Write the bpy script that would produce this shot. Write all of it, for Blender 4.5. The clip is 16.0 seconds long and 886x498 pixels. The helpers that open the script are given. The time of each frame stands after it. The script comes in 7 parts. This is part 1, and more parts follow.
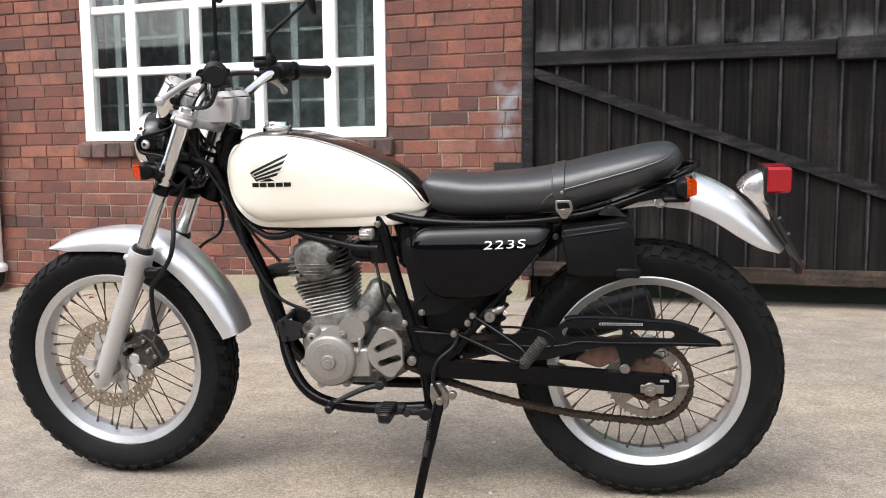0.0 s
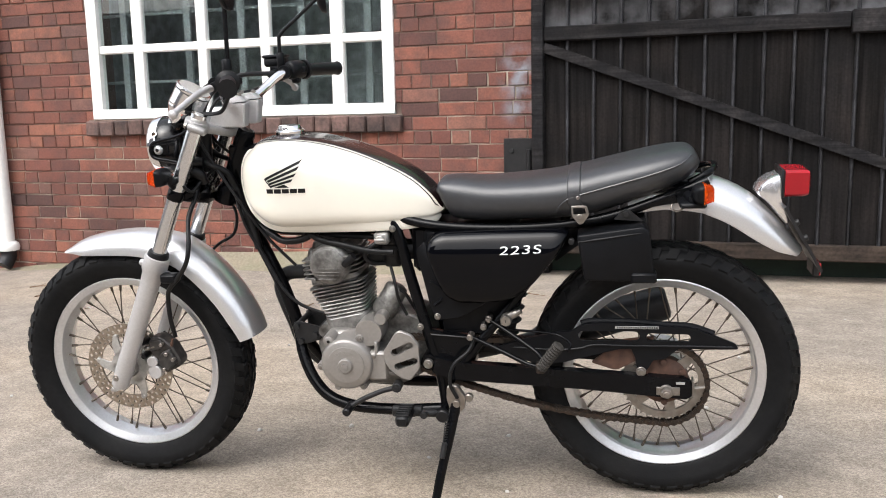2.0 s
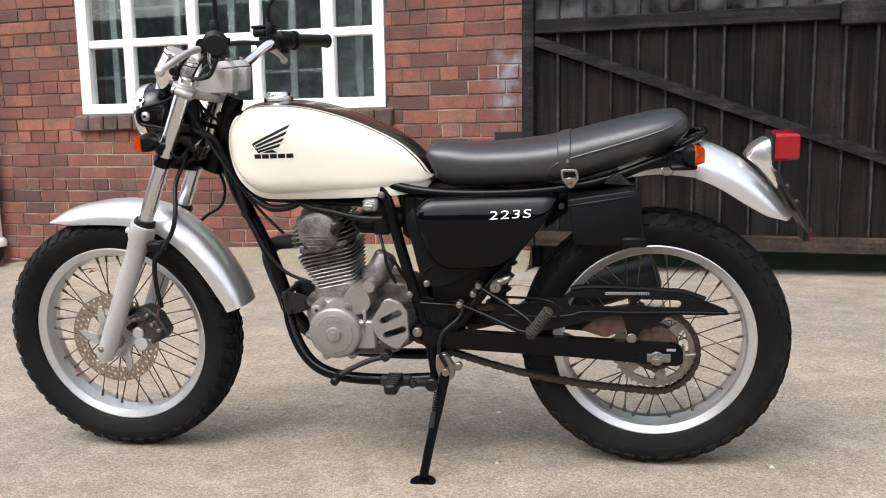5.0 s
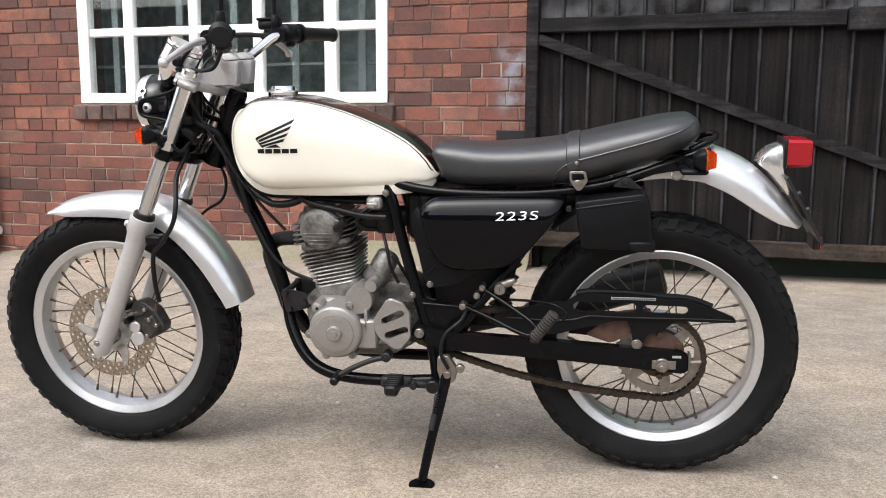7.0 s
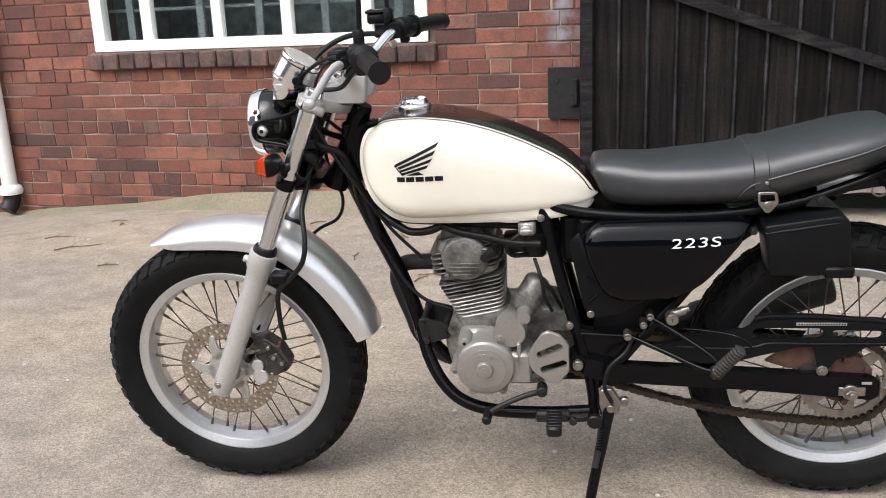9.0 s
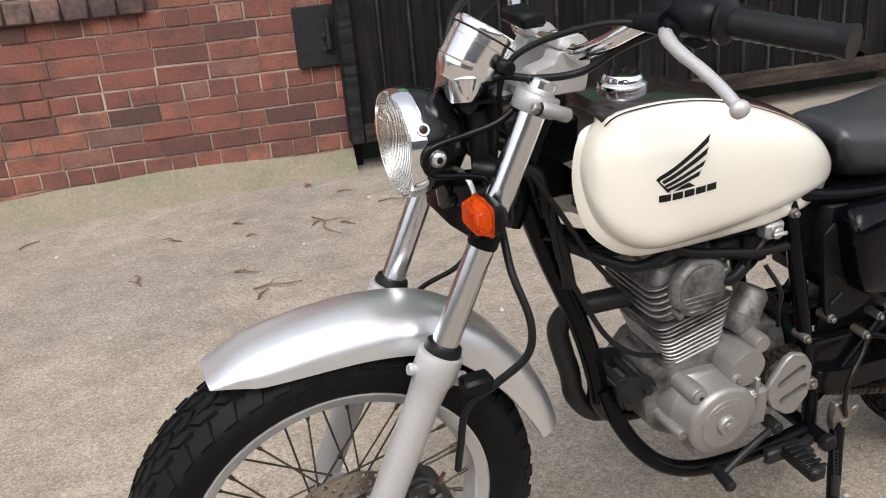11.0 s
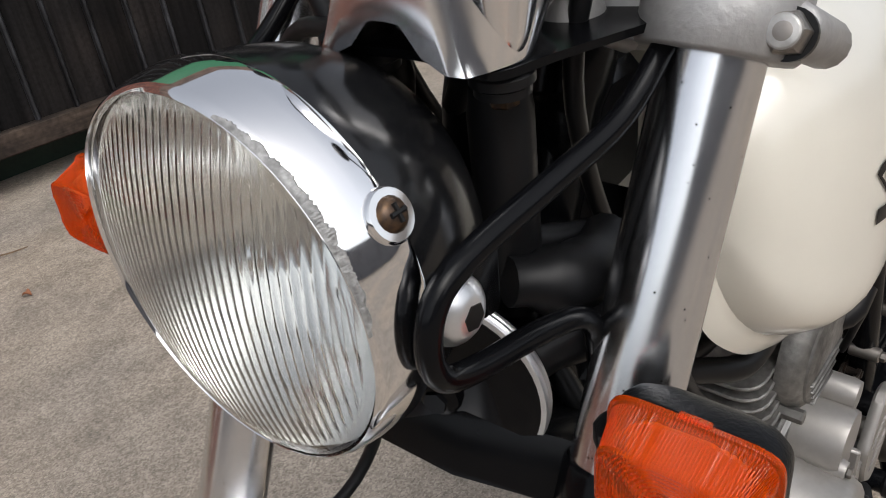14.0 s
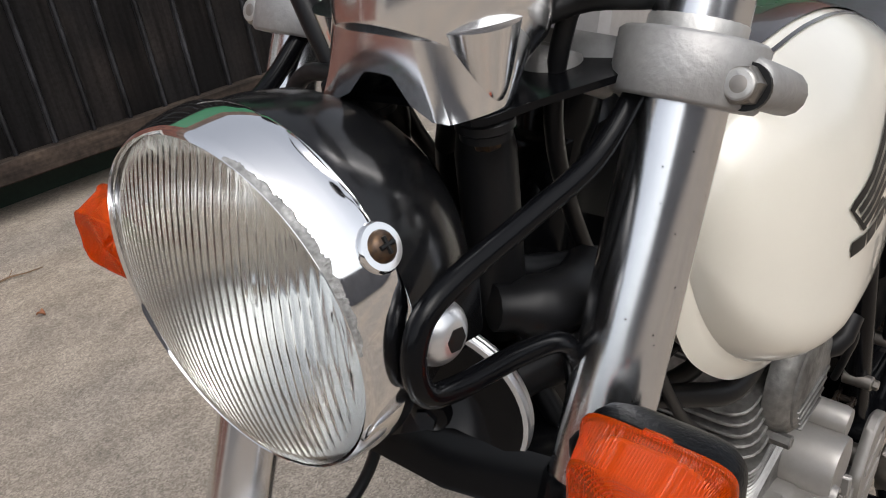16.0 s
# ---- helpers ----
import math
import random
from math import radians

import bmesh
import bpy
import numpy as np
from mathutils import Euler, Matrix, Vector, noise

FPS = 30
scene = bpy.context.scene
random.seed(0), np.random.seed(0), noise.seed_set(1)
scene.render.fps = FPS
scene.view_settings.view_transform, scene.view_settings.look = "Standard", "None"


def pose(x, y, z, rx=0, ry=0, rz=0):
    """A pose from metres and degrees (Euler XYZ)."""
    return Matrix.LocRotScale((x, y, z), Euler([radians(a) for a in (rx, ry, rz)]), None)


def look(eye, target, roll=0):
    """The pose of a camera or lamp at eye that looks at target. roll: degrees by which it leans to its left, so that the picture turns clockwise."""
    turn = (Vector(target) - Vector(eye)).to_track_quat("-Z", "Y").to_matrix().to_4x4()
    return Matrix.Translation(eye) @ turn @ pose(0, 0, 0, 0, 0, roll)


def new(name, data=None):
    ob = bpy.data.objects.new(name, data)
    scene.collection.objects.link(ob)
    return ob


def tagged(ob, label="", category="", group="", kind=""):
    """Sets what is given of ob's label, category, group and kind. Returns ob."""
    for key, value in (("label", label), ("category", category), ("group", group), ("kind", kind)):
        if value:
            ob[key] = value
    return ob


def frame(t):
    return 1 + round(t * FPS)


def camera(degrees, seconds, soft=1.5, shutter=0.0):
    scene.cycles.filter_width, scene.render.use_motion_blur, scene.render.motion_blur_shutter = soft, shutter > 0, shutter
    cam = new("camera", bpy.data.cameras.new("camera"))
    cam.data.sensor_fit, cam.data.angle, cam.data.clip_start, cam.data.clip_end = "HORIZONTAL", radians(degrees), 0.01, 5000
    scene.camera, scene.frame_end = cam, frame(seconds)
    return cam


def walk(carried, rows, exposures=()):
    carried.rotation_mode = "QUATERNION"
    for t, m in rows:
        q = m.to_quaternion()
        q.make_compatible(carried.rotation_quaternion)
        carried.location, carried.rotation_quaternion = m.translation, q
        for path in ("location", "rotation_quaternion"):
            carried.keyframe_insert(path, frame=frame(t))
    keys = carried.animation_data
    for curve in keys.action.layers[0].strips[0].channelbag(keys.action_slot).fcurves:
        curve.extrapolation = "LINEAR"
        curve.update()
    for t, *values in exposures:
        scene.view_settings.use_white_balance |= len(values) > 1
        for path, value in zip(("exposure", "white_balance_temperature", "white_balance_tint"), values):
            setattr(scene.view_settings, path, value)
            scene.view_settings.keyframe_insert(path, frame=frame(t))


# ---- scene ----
cam = camera(54.2, 16.0, soft=1.0)
EXPOSURES = [(0, 1.32), (3, 1.34), (4.5, 1.27), (5, 1.27), (7.5, 1.27), (8.5, 1.24), (9.7, 1.09), (11.8, 0.90), (13.5, 0.54), (16, 0.62)]
PATH = [
    (0, (0.859, -2.208, 0.851), (0.24, -0.319, 0.634), -0.5),
    (0.5, (0.861, -2.207, 0.851), (0.243, -0.317, 0.63), -1.0),
    (1, (0.856, -2.209, 0.892), (0.237, -0.326, 0.623), -1.7),
    (1.5, (0.837, -2.188, 0.948), (0.208, -0.318, 0.621), -1.3),
    (2, (0.838, -2.198, 0.956), (0.205, -0.326, 0.646), -1.2),
    (2.5, (0.849, -2.2, 0.921), (0.229, -0.311, 0.697), -1.6),
    (3, (0.848, -2.202, 0.874), (0.254, -0.304, 0.672), -1.4),
    (3.5, (0.836, -2.202, 0.854), (0.239, -0.309, 0.608), -1.1),
    (4, (0.836, -2.198, 0.85), (0.231, -0.312, 0.575), -1.2),
    (4.5, (0.838, -2.199, 0.849), (0.225, -0.316, 0.566), -1.2),
    (5, (0.84, -2.198, 0.849), (0.226, -0.316, 0.565), -1.0),
    (7.5, (0.783, -2.149, 0.854), (0.18, -0.265, 0.56), 0.4),
    (8, (0.69, -2.017, 0.847), (0.094, -0.138, 0.509), -0.7),
    (8.5, (0.645, -2.039, 1.025), (0.041, -0.182, 0.59), -2.2),
    (9, (0.396, -2.037, 1.101), (-0.176, -0.193, 0.58), -2.4),
    (9.5, (0.084, -1.989, 1.155), (-0.437, -0.143, 0.588), -4.5),
    (9.7, (-0.054, -1.93, 1.144), (-0.532, -0.08, 0.555), -5.2),
    (11.8, (-0.843, -1.1, 1.182), (-0.015, 0.54, 0.392), -4.8),
    (12, (-0.815, -1.024, 1.159), (0.056, 0.591, 0.364), -5.4),
    (12.5, (-0.736, -0.801, 1.094), (0.211, 0.745, 0.249), -7.9),
    (13, (-0.675, -0.647, 1.035), (0.381, 0.802, 0.149), -10.6),
    (13.5, (-0.643, -0.589, 1.02), (0.465, 0.799, 0.1), -10.6),
    (14, (-0.64, -0.582, 1.021), (0.469, 0.809, 0.108), -10.1),
    (14.5, (-0.647, -0.586, 1.023), (0.452, 0.824, 0.125), -10.3),
    (15, (-0.65, -0.587, 1.023), (0.448, 0.828, 0.132), -10.3),
    (15.5, (-0.649, -0.595, 1.026), (0.454, 0.822, 0.146), -10.0),
    (16, (-0.649, -0.607, 1.034), (0.465, 0.815, 0.174), -9.7),
]
walk(cam, [(t, look(e, g, r)) for t, e, g, r in PATH], EXPOSURES)

# ---- light ----
world = bpy.data.worlds.new("sky")
scene.world = world
world.use_nodes = True
wn = world.node_tree.nodes
sky = wn.new("ShaderNodeTexSky")
sky.sky_type = "NISHITA"
sky.sun_disc = False
sky.sun_elevation = radians(52)
sky.sun_rotation = radians(200)
sky.dust_density = 4.0
soften = wn.new("ShaderNodeHueSaturation")
soften.inputs["Saturation"].default_value = 0.32
world.node_tree.links.new(sky.outputs[0], soften.inputs["Color"])
world.node_tree.links.new(soften.outputs[0], wn["Background"].inputs[0])
wn["Background"].inputs[1].default_value = 0.15
sun = new("sun", bpy.data.lights.new("sun", "SUN"))
sun.data.energy = 0.5
sun.data.angle = radians(35)
sun.data.color = (0.97, 0.98, 1.0)
sun.matrix_world = look((-1.5, -3.0, 6.5), (0, 0, 0))


# ---- materials ----
def material(name, color, rough=0.5, metal=0.0, vary=0.15, scale=8.0, fine=60.0, bump=0.0, bump_scale=80.0,
             coat=0.0, second=None, in_world=False, second_amount=0.5, rough_vary=0.1, island=0.0, per_object=0.0, ior=1.5, spec=0.5):
    """A procedural surface: colour varied at two scales, roughness variation and fine relief."""
    m = bpy.data.materials.new(name)
    m.use_nodes = True
    n, l = m.node_tree.nodes, m.node_tree.links
    b = n["Principled BSDF"]
    tc = n.new("ShaderNodeTexCoord")
    n1, n2 = n.new("ShaderNodeTexNoise"), n.new("ShaderNodeTexNoise")
    n1.inputs["Scale"].default_value, n2.inputs["Scale"].default_value = scale, fine
    n1.inputs["Detail"].default_value, n2.inputs["Detail"].default_value = 5, 4
    place = n.new("ShaderNodeNewGeometry").outputs["Position"] if in_world else tc.outputs["Object"]
    for t in (n1, n2):
        l.new(place, t.inputs["Vector"])
    mix = n.new("ShaderNodeMix")
    mix.data_type = "RGBA"
    c2 = second if second else tuple(c * 0.55 for c in color)
    mix.inputs["A"].default_value, mix.inputs["B"].default_value = (*color, 1), (*c2, 1)
    ramp = n.new("ShaderNodeMapRange")
    ramp.inputs["From Min"].default_value, ramp.inputs["From Max"].default_value = 0.42, 0.72
    ramp.inputs["To Max"].default_value = second_amount if second else vary * 2
    l.new(n1.outputs[0], ramp.inputs["Value"])
    l.new(ramp.outputs[0], mix.inputs["Factor"])
    hsv = n.new("ShaderNodeHueSaturation")
    l.new(mix.outputs["Result"], hsv.inputs["Color"])
    val = n.new("ShaderNodeMapRange")
    val.inputs["From Min"].default_value, val.inputs["From Max"].default_value = 0.25, 0.75
    val.inputs["To Min"].default_value, val.inputs["To Max"].default_value = 1 - vary, 1 + vary
    l.new(n2.outputs[0], val.inputs["Value"])
    out = val.outputs[0]
    if island or per_object:
        rnd = n.new("ShaderNodeNewGeometry" if island else "ShaderNodeObjectInfo")
        r2 = n.new("ShaderNodeMapRange")
        amount = island or per_object
        r2.inputs["To Min"].default_value, r2.inputs["To Max"].default_value = 1 - amount, 1 + amount
        l.new(rnd.outputs["Random Per Island" if island else "Random"], r2.inputs["Value"])
        mul = n.new("ShaderNodeMath")
        mul.operation = "MULTIPLY"
        l.new(out, mul.inputs[0])
        l.new(r2.outputs[0], mul.inputs[1])
        out = mul.outputs[0]
    l.new(out, hsv.inputs["Value"])
    l.new(hsv.outputs[0], b.inputs["Base Color"])
    rr = n.new("ShaderNodeMapRange")
    rr.inputs["To Min"].default_value = max(0.02, rough - rough_vary)
    rr.inputs["To Max"].default_value = min(1.0, rough + rough_vary)
    l.new(n1.outputs[0], rr.inputs["Value"])
    l.new(rr.outputs[0], b.inputs["Roughness"])
    b.inputs["Metallic"].default_value = metal
    b.inputs["IOR"].default_value = ior
    b.inputs["Specular IOR Level"].default_value = spec
    b.inputs["Coat Weight"].default_value = coat
    b.inputs["Coat Roughness"].default_value = 0.04
    if bump:
        n3, bp = n.new("ShaderNodeTexNoise"), n.new("ShaderNodeBump")
        n3.inputs["Scale"].default_value, n3.inputs["Detail"].default_value = bump_scale, 6
        l.new(place, n3.inputs["Vector"])
        l.new(n3.outputs[0], bp.inputs["Height"])
        bp.inputs["Strength"].default_value = 0.6
        bp.inputs["Distance"].default_value = bump
        l.new(bp.outputs[0], b.inputs["Normal"])
    return m


def asphalt():
    """Worn pale asphalt: stones of several tones in a grey-brown binder, with broad stains and dusty patches."""
    m = material("asphalt", (0.252, 0.219, 0.186), 0.92, spec=0.15, vary=0.10, scale=0.9, fine=14, second=(0.335, 0.274, 0.212), second_amount=0.85, rough_vary=0.05)
    n, l = m.node_tree.nodes, m.node_tree.links
    b = n["Principled BSDF"]
    tc = n.new("ShaderNodeTexCoord")
    vo = n.new("ShaderNodeTexVoronoi")
    vo.inputs["Scale"].default_value = 290
    l.new(tc.outputs["Object"], vo.inputs["Vector"])
    sep = n.new("ShaderNodeSeparateColor")
    l.new(vo.outputs["Color"], sep.inputs[0])
    mr = n.new("ShaderNodeMapRange")
    mr.inputs["To Min"].default_value, mr.inputs["To Max"].default_value = 0.70, 1.30
    l.new(sep.outputs[0], mr.inputs["Value"])
    vo2 = n.new("ShaderNodeTexNoise")
    vo2.inputs["Scale"].default_value, vo2.inputs["Detail"].default_value = 80, 4
    l.new(tc.outputs["Object"], vo2.inputs["Vector"])
    mr2 = n.new("ShaderNodeMapRange")
    mr2.inputs["From Min"].default_value, mr2.inputs["From Max"].default_value = 0.3, 0.7
    mr2.inputs["To Min"].default_value, mr2.inputs["To Max"].default_value = 0.83, 1.17
    l.new(vo2.outputs[0], mr2.inputs["Value"])
    mu = n.new("ShaderNodeMath")
    mu.operation = "MULTIPLY"
    l.new(mr.outputs[0], mu.inputs[0])
    l.new(mr2.outputs[0], mu.inputs[1])
    # hand-sized blotches, dragged a little along the yard
    mp = n.new("ShaderNodeMapping")
    mp.inputs["Scale"].default_value = (0.85, 1.15, 1.0)
    mp.inputs["Rotation"].default_value = (0, 0, 0.35)
    l.new(tc.outputs["Object"], mp.inputs["Vector"])
    mott = n.new("ShaderNodeTexNoise")
    mott.inputs["Scale"].default_value, mott.inputs["Detail"].default_value, mott.inputs["Roughness"].default_value = 5.5, 7, 0.62
    l.new(mp.outputs[0], mott.inputs["Vector"])
    mr3 = n.new("ShaderNodeMapRange")
    mr3.inputs["From Min"].default_value, mr3.inputs["From Max"].default_value = 0.32, 0.68
    mr3.inputs["To Min"].default_value, mr3.inputs["To Max"].default_value = 0.82, 1.15
    l.new(mott.outputs[0], mr3.inputs["Value"])
    tone = n.new("ShaderNodeMath")
    tone.operation = "MULTIPLY"
    l.new(mu.outputs[0], tone.inputs[0])
    l.new(mr3.outputs[0], tone.inputs[1])
    h = n.new("ShaderNodeHueSaturation")
    l.new(b.inputs["Base Color"].links[0].from_socket, h.inputs["Color"])
    l.new(tone.outputs[0], h.inputs["Value"])
    l.new(h.outputs[0], b.inputs["Base Color"])
    bp = n.new("ShaderNodeBump")
    bp.inputs["Distance"].default_value, bp.inputs["Strength"].default_value = 0.002, 0.4
    l.new(mu.outputs[0], bp.inputs["Height"])
    l.new(bp.outputs[0], b.inputs["Normal"])
    return m


def glass(name, color, rough=0.03, ior=1.45):
    m = bpy.data.materials.new(name)
    m.use_nodes = True
    b = m.node_tree.nodes["Principled BSDF"]
    b.inputs["Base Color"].default_value = (*color, 1)
    b.inputs["Transmission Weight"].default_value = 1.0
    b.inputs["Roughness"].default_value = rough
    b.inputs["IOR"].default_value = ior
    return m


M_ASPHALT = asphalt()
M_BRICK = material("red_brick", (0.235, 0.082, 0.06), 0.9, vary=0.24, scale=11, fine=90, bump=0.005, bump_scale=60, second=(0.085, 0.045, 0.04), second_amount=0.75, in_world=True, per_object=0.12, rough_vary=0.05)
M_BRICK_FAR = material("red_brick_joined", (0.235, 0.082, 0.06), 0.9, vary=0.24, scale=11, fine=90, bump=0.005, bump_scale=60, second=(0.085, 0.045, 0.04), second_amount=0.75, island=0.12, rough_vary=0.05)


def brick_tones(m, socket, kind):
    """Gives each brick one of the kiln's tones, from sooty brown to orange red."""
    n, l = m.node_tree.nodes, m.node_tree.links
    rnd, cr = n.new(kind), n.new("ShaderNodeValToRGB")
    tones = ((0.0, (0.078, 0.040, 0.035)), (0.06, (0.112, 0.048, 0.040)), (0.16, (0.157, 0.057, 0.043)), (0.5, (0.178, 0.065, 0.046)), (0.75, (0.206, 0.075, 0.051)), (0.92, (0.248, 0.099, 0.064)), (0.98, (0.132, 0.070, 0.058)))
    e = cr.color_ramp.elements
    e[0].position, e[0].color = tones[0][0], (*tones[0][1], 1)
    e[1].position, e[1].color = tones[-1][0], (*tones[-1][1], 1)
    for p, c in tones[1:-1]:
        q = e.new(p)
        q.color = (*c, 1)
    l.new(rnd.outputs[socket], cr.inputs[0])
    hsv = n["Principled BSDF"].inputs["Base Color"].links[0].from_node
    l.new(cr.outputs[0], hsv.inputs["Color"].links[0].from_node.inputs["A"])


brick_tones(M_BRICK, "Random", "ShaderNodeObjectInfo")
brick_tones(M_BRICK_FAR, "Random Per Island", "ShaderNodeNewGeometry")
M_BLUE_BRICK = material("sooty_brick", (0.115, 0.068, 0.058), 0.85, vary=0.3, scale=9, fine=60, bump=0.006, bump_scale=50, second=(0.03, 0.026, 0.026), second_amount=0.9, in_world=True, per_object=0.3)
M_MORTAR = material("mortar", (0.15, 0.098, 0.076), 0.95, vary=0.3, scale=2.6, fine=50, bump=0.008, bump_scale=70, second=(0.045, 0.034, 0.030), second_amount=0.9)
M_WHITE_PAINT = material("white_gloss_paint", (0.8, 0.8, 0.78), 0.45, vary=0.05, scale=5, fine=40, bump=0.002, bump_scale=25)
M_GATE = material("black_stained_timber", (0.0066, 0.0061, 0.0062), 0.75, spec=0.08, vary=0.3, scale=3.0, fine=70, bump=0.003, bump_scale=45, second=(0.016, 0.013, 0.0118), second_amount=0.7, in_world=True, per_object=0.3)
M_GATE_WORN = material("worn_black_timber", (0.0085, 0.0082, 0.009), 0.7, spec=0.12, vary=0.35, scale=9.0, fine=70, bump=0.004, bump_scale=55, second=(0.030, 0.027, 0.0265), second_amount=0.5, in_world=True, per_object=0.2)
M_GATE_STRIP = material("worn_cover_strip_timber", (0.0095, 0.0095, 0.0108), 0.55, spec=0.25, vary=0.4, scale=6.0, fine=40, bump=0.003, bump_scale=55, second=(0.040, 0.041, 0.046), second_amount=0.7, in_world=True, per_object=0.25)
M_GREEN = material("green_paint", (0.012, 0.15, 0.06), 0.5, vary=0.1, scale=3)
M_DARK_GREEN = material("dark_green_paint", (0.005, 0.02, 0.01), 0.6, vary=0.25, scale=6)
# The strong mottle in this paint stands in for reflections on the panes.
M_ROOM = material("room_paint_reflection_mottle", (0.26, 0.29, 0.29), 0.9, vary=0.5, scale=3, fine=14)
M_ROOM_BAR = material("grey_lattice_paint", (0.20, 0.225, 0.23), 0.8, vary=0.35, scale=6, second=(0.10, 0.10, 0.10), second_amount=0.6)
M_SILT = material("damp_silt", (0.21, 0.18, 0.13), 0.95, vary=0.2, scale=5, fine=60, bump=0.01, bump_scale=40, second=(0.13, 0.14, 0.08), second_amount=0.6)
M_TWIG = material("dry_twig", (0.16, 0.1, 0.06), 0.9, vary=0.3)
M_LEAF = material("dead_leaf", (0.3, 0.12, 0.06), 0.8, vary=0.3, scale=40)
M_PEBBLE = material("pale_pebble", (0.5, 0.48, 0.45), 0.9, vary=0.2, scale=40)
M_RENDER = material("grey_render", (0.20, 0.195, 0.20), 0.9, vary=0.25, scale=0.6, fine=8)
M_IRON = material("black_iron", (0.014, 0.014, 0.015), 0.5, 0.1, spec=0.35, vary=0.3, scale=20, bump=0.001)


def spot_layer(m, color, box, soft, scale, low, high):
    """Lays a stain of its own uneven shape over a material, inside a box of the place (x0, x1, z0, z1)."""
    n, l = m.node_tree.nodes, m.node_tree.links
    b = n["Principled BSDF"]
    geo, sep, nz = n.new("ShaderNodeNewGeometry"), n.new("ShaderNodeSeparateXYZ"), n.new("ShaderNodeTexNoise")
    l.new(geo.outputs["Position"], sep.inputs[0])
    l.new(geo.outputs["Position"], nz.inputs["Vector"])
    nz.inputs["Scale"].default_value, nz.inputs["Detail"].default_value = scale, 6
    out = None
    for axis, lo, hi in (("X", box[0], box[1]), ("Z", box[2], box[3])):
        for edge, way in ((lo, 1), (hi, -1)):
            if edge is None:
                continue
            r = n.new("ShaderNodeMapRange")
            s = soft[0] if axis == "X" else soft[1 if way > 0 else 2]
            r.inputs["From Min"].default_value, r.inputs["From Max"].default_value = (edge, edge + s) if way > 0 else (edge, edge - s)
            l.new(sep.outputs[axis], r.inputs["Value"])
            if out is None:
                out = r.outputs[0]
            else:
                mu = n.new("ShaderNodeMath")
                mu.operation = "MULTIPLY"
                l.new(out, mu.inputs[0])
                l.new(r.outputs[0], mu.inputs[1])
                out = mu.outputs[0]
    r = n.new("ShaderNodeMapRange")
    r.inputs["From Min"].default_value, r.inputs["From Max"].default_value = low, high
    l.new(nz.outputs[0], r.inputs["Value"])
    mu = n.new("ShaderNodeMath")
    mu.operation = "MULTIPLY"
    l.new(out, mu.inputs[0])
    l.new(r.outputs[0], mu.inputs[1])
    mix = n.new("ShaderNodeMix")
    mix.data_type = "RGBA"
    l.new(mu.outputs[0], mix.inputs["Factor"])
    l.new(b.inputs["Base Color"].links[0].from_socket, mix.inputs["A"])
    mix.inputs["B"].default_value = (*color, 1)
    l.new(mix.outputs["Result"], b.inputs["Base Color"])


def grain(m, stretch, low, high, amount):
    """Streaks along the wood; stretch gives the streaks' frequency on x, y, z."""
    n, l = m.node_tree.nodes, m.node_tree.links
    b = n["Principled BSDF"]
    geo, vm, nz, r, h = n.new("ShaderNodeNewGeometry"), n.new("ShaderNodeVectorMath"), n.new("ShaderNodeTexNoise"), n.new("ShaderNodeMapRange"), n.new("ShaderNodeHueSaturation")
    vm.operation = "MULTIPLY"
    vm.inputs[1].default_value = stretch
    l.new(geo.outputs["Position"], vm.inputs[0])
    nz.inputs["Scale"].default_value, nz.inputs["Detail"].default_value = 1.0, 7
    l.new(vm.outputs[0], nz.inputs["Vector"])
    r.inputs["From Min"].default_value, r.inputs["From Max"].default_value = low, high
    r.inputs["To Min"].default_value, r.inputs["To Max"].default_value = 1 - amount, 1 + amount * 1.6
    l.new(nz.outputs[0], r.inputs["Value"])
    l.new(b.inputs["Base Color"].links[0].from_socket, h.inputs["Color"])
    l.new(r.outputs[0], h.inputs["Value"])
    l.new(h.outputs[0], b.inputs["Base Color"])


def pits(m, scale, size):
    """Small dark pits in a plated surface."""
    n, l = m.node_tree.nodes, m.node_tree.links
    b = n["Principled BSDF"]
    tc, vo, r, mix = n.new("ShaderNodeTexCoord"), n.new("ShaderNodeTexVoronoi"), n.new("ShaderNodeMapRange"), n.new("ShaderNodeMix")
    vo.inputs["Scale"].default_value = scale
    l.new(tc.outputs["Object"], vo.inputs["Vector"])
    r.inputs["From Min"].default_value, r.inputs["From Max"].default_value = size, size * 0.8
    l.new(vo.outputs["Distance"], r.inputs["Value"])
    sep, some, mu = n.new("ShaderNodeSeparateColor"), n.new("ShaderNodeMath"), n.new("ShaderNodeMath")
    l.new(vo.outputs["Color"], sep.inputs[0])
    some.operation, mu.operation = "GREATER_THAN", "MULTIPLY"
    some.inputs[1].default_value = 0.72
    l.new(sep.outputs[0], some.inputs[0])
    l.new(some.outputs[0], mu.inputs[0])
    l.new(r.outputs[0], mu.inputs[1])
    mix.data_type = "RGBA"
    l.new(mu.outputs[0], mix.inputs["Factor"])
    l.new(b.inputs["Base Color"].links[0].from_socket, mix.inputs["A"])
    mix.inputs["B"].default_value = (0.02, 0.018, 0.016, 1)
    l.new(mix.outputs["Result"], b.inputs["Base Color"])


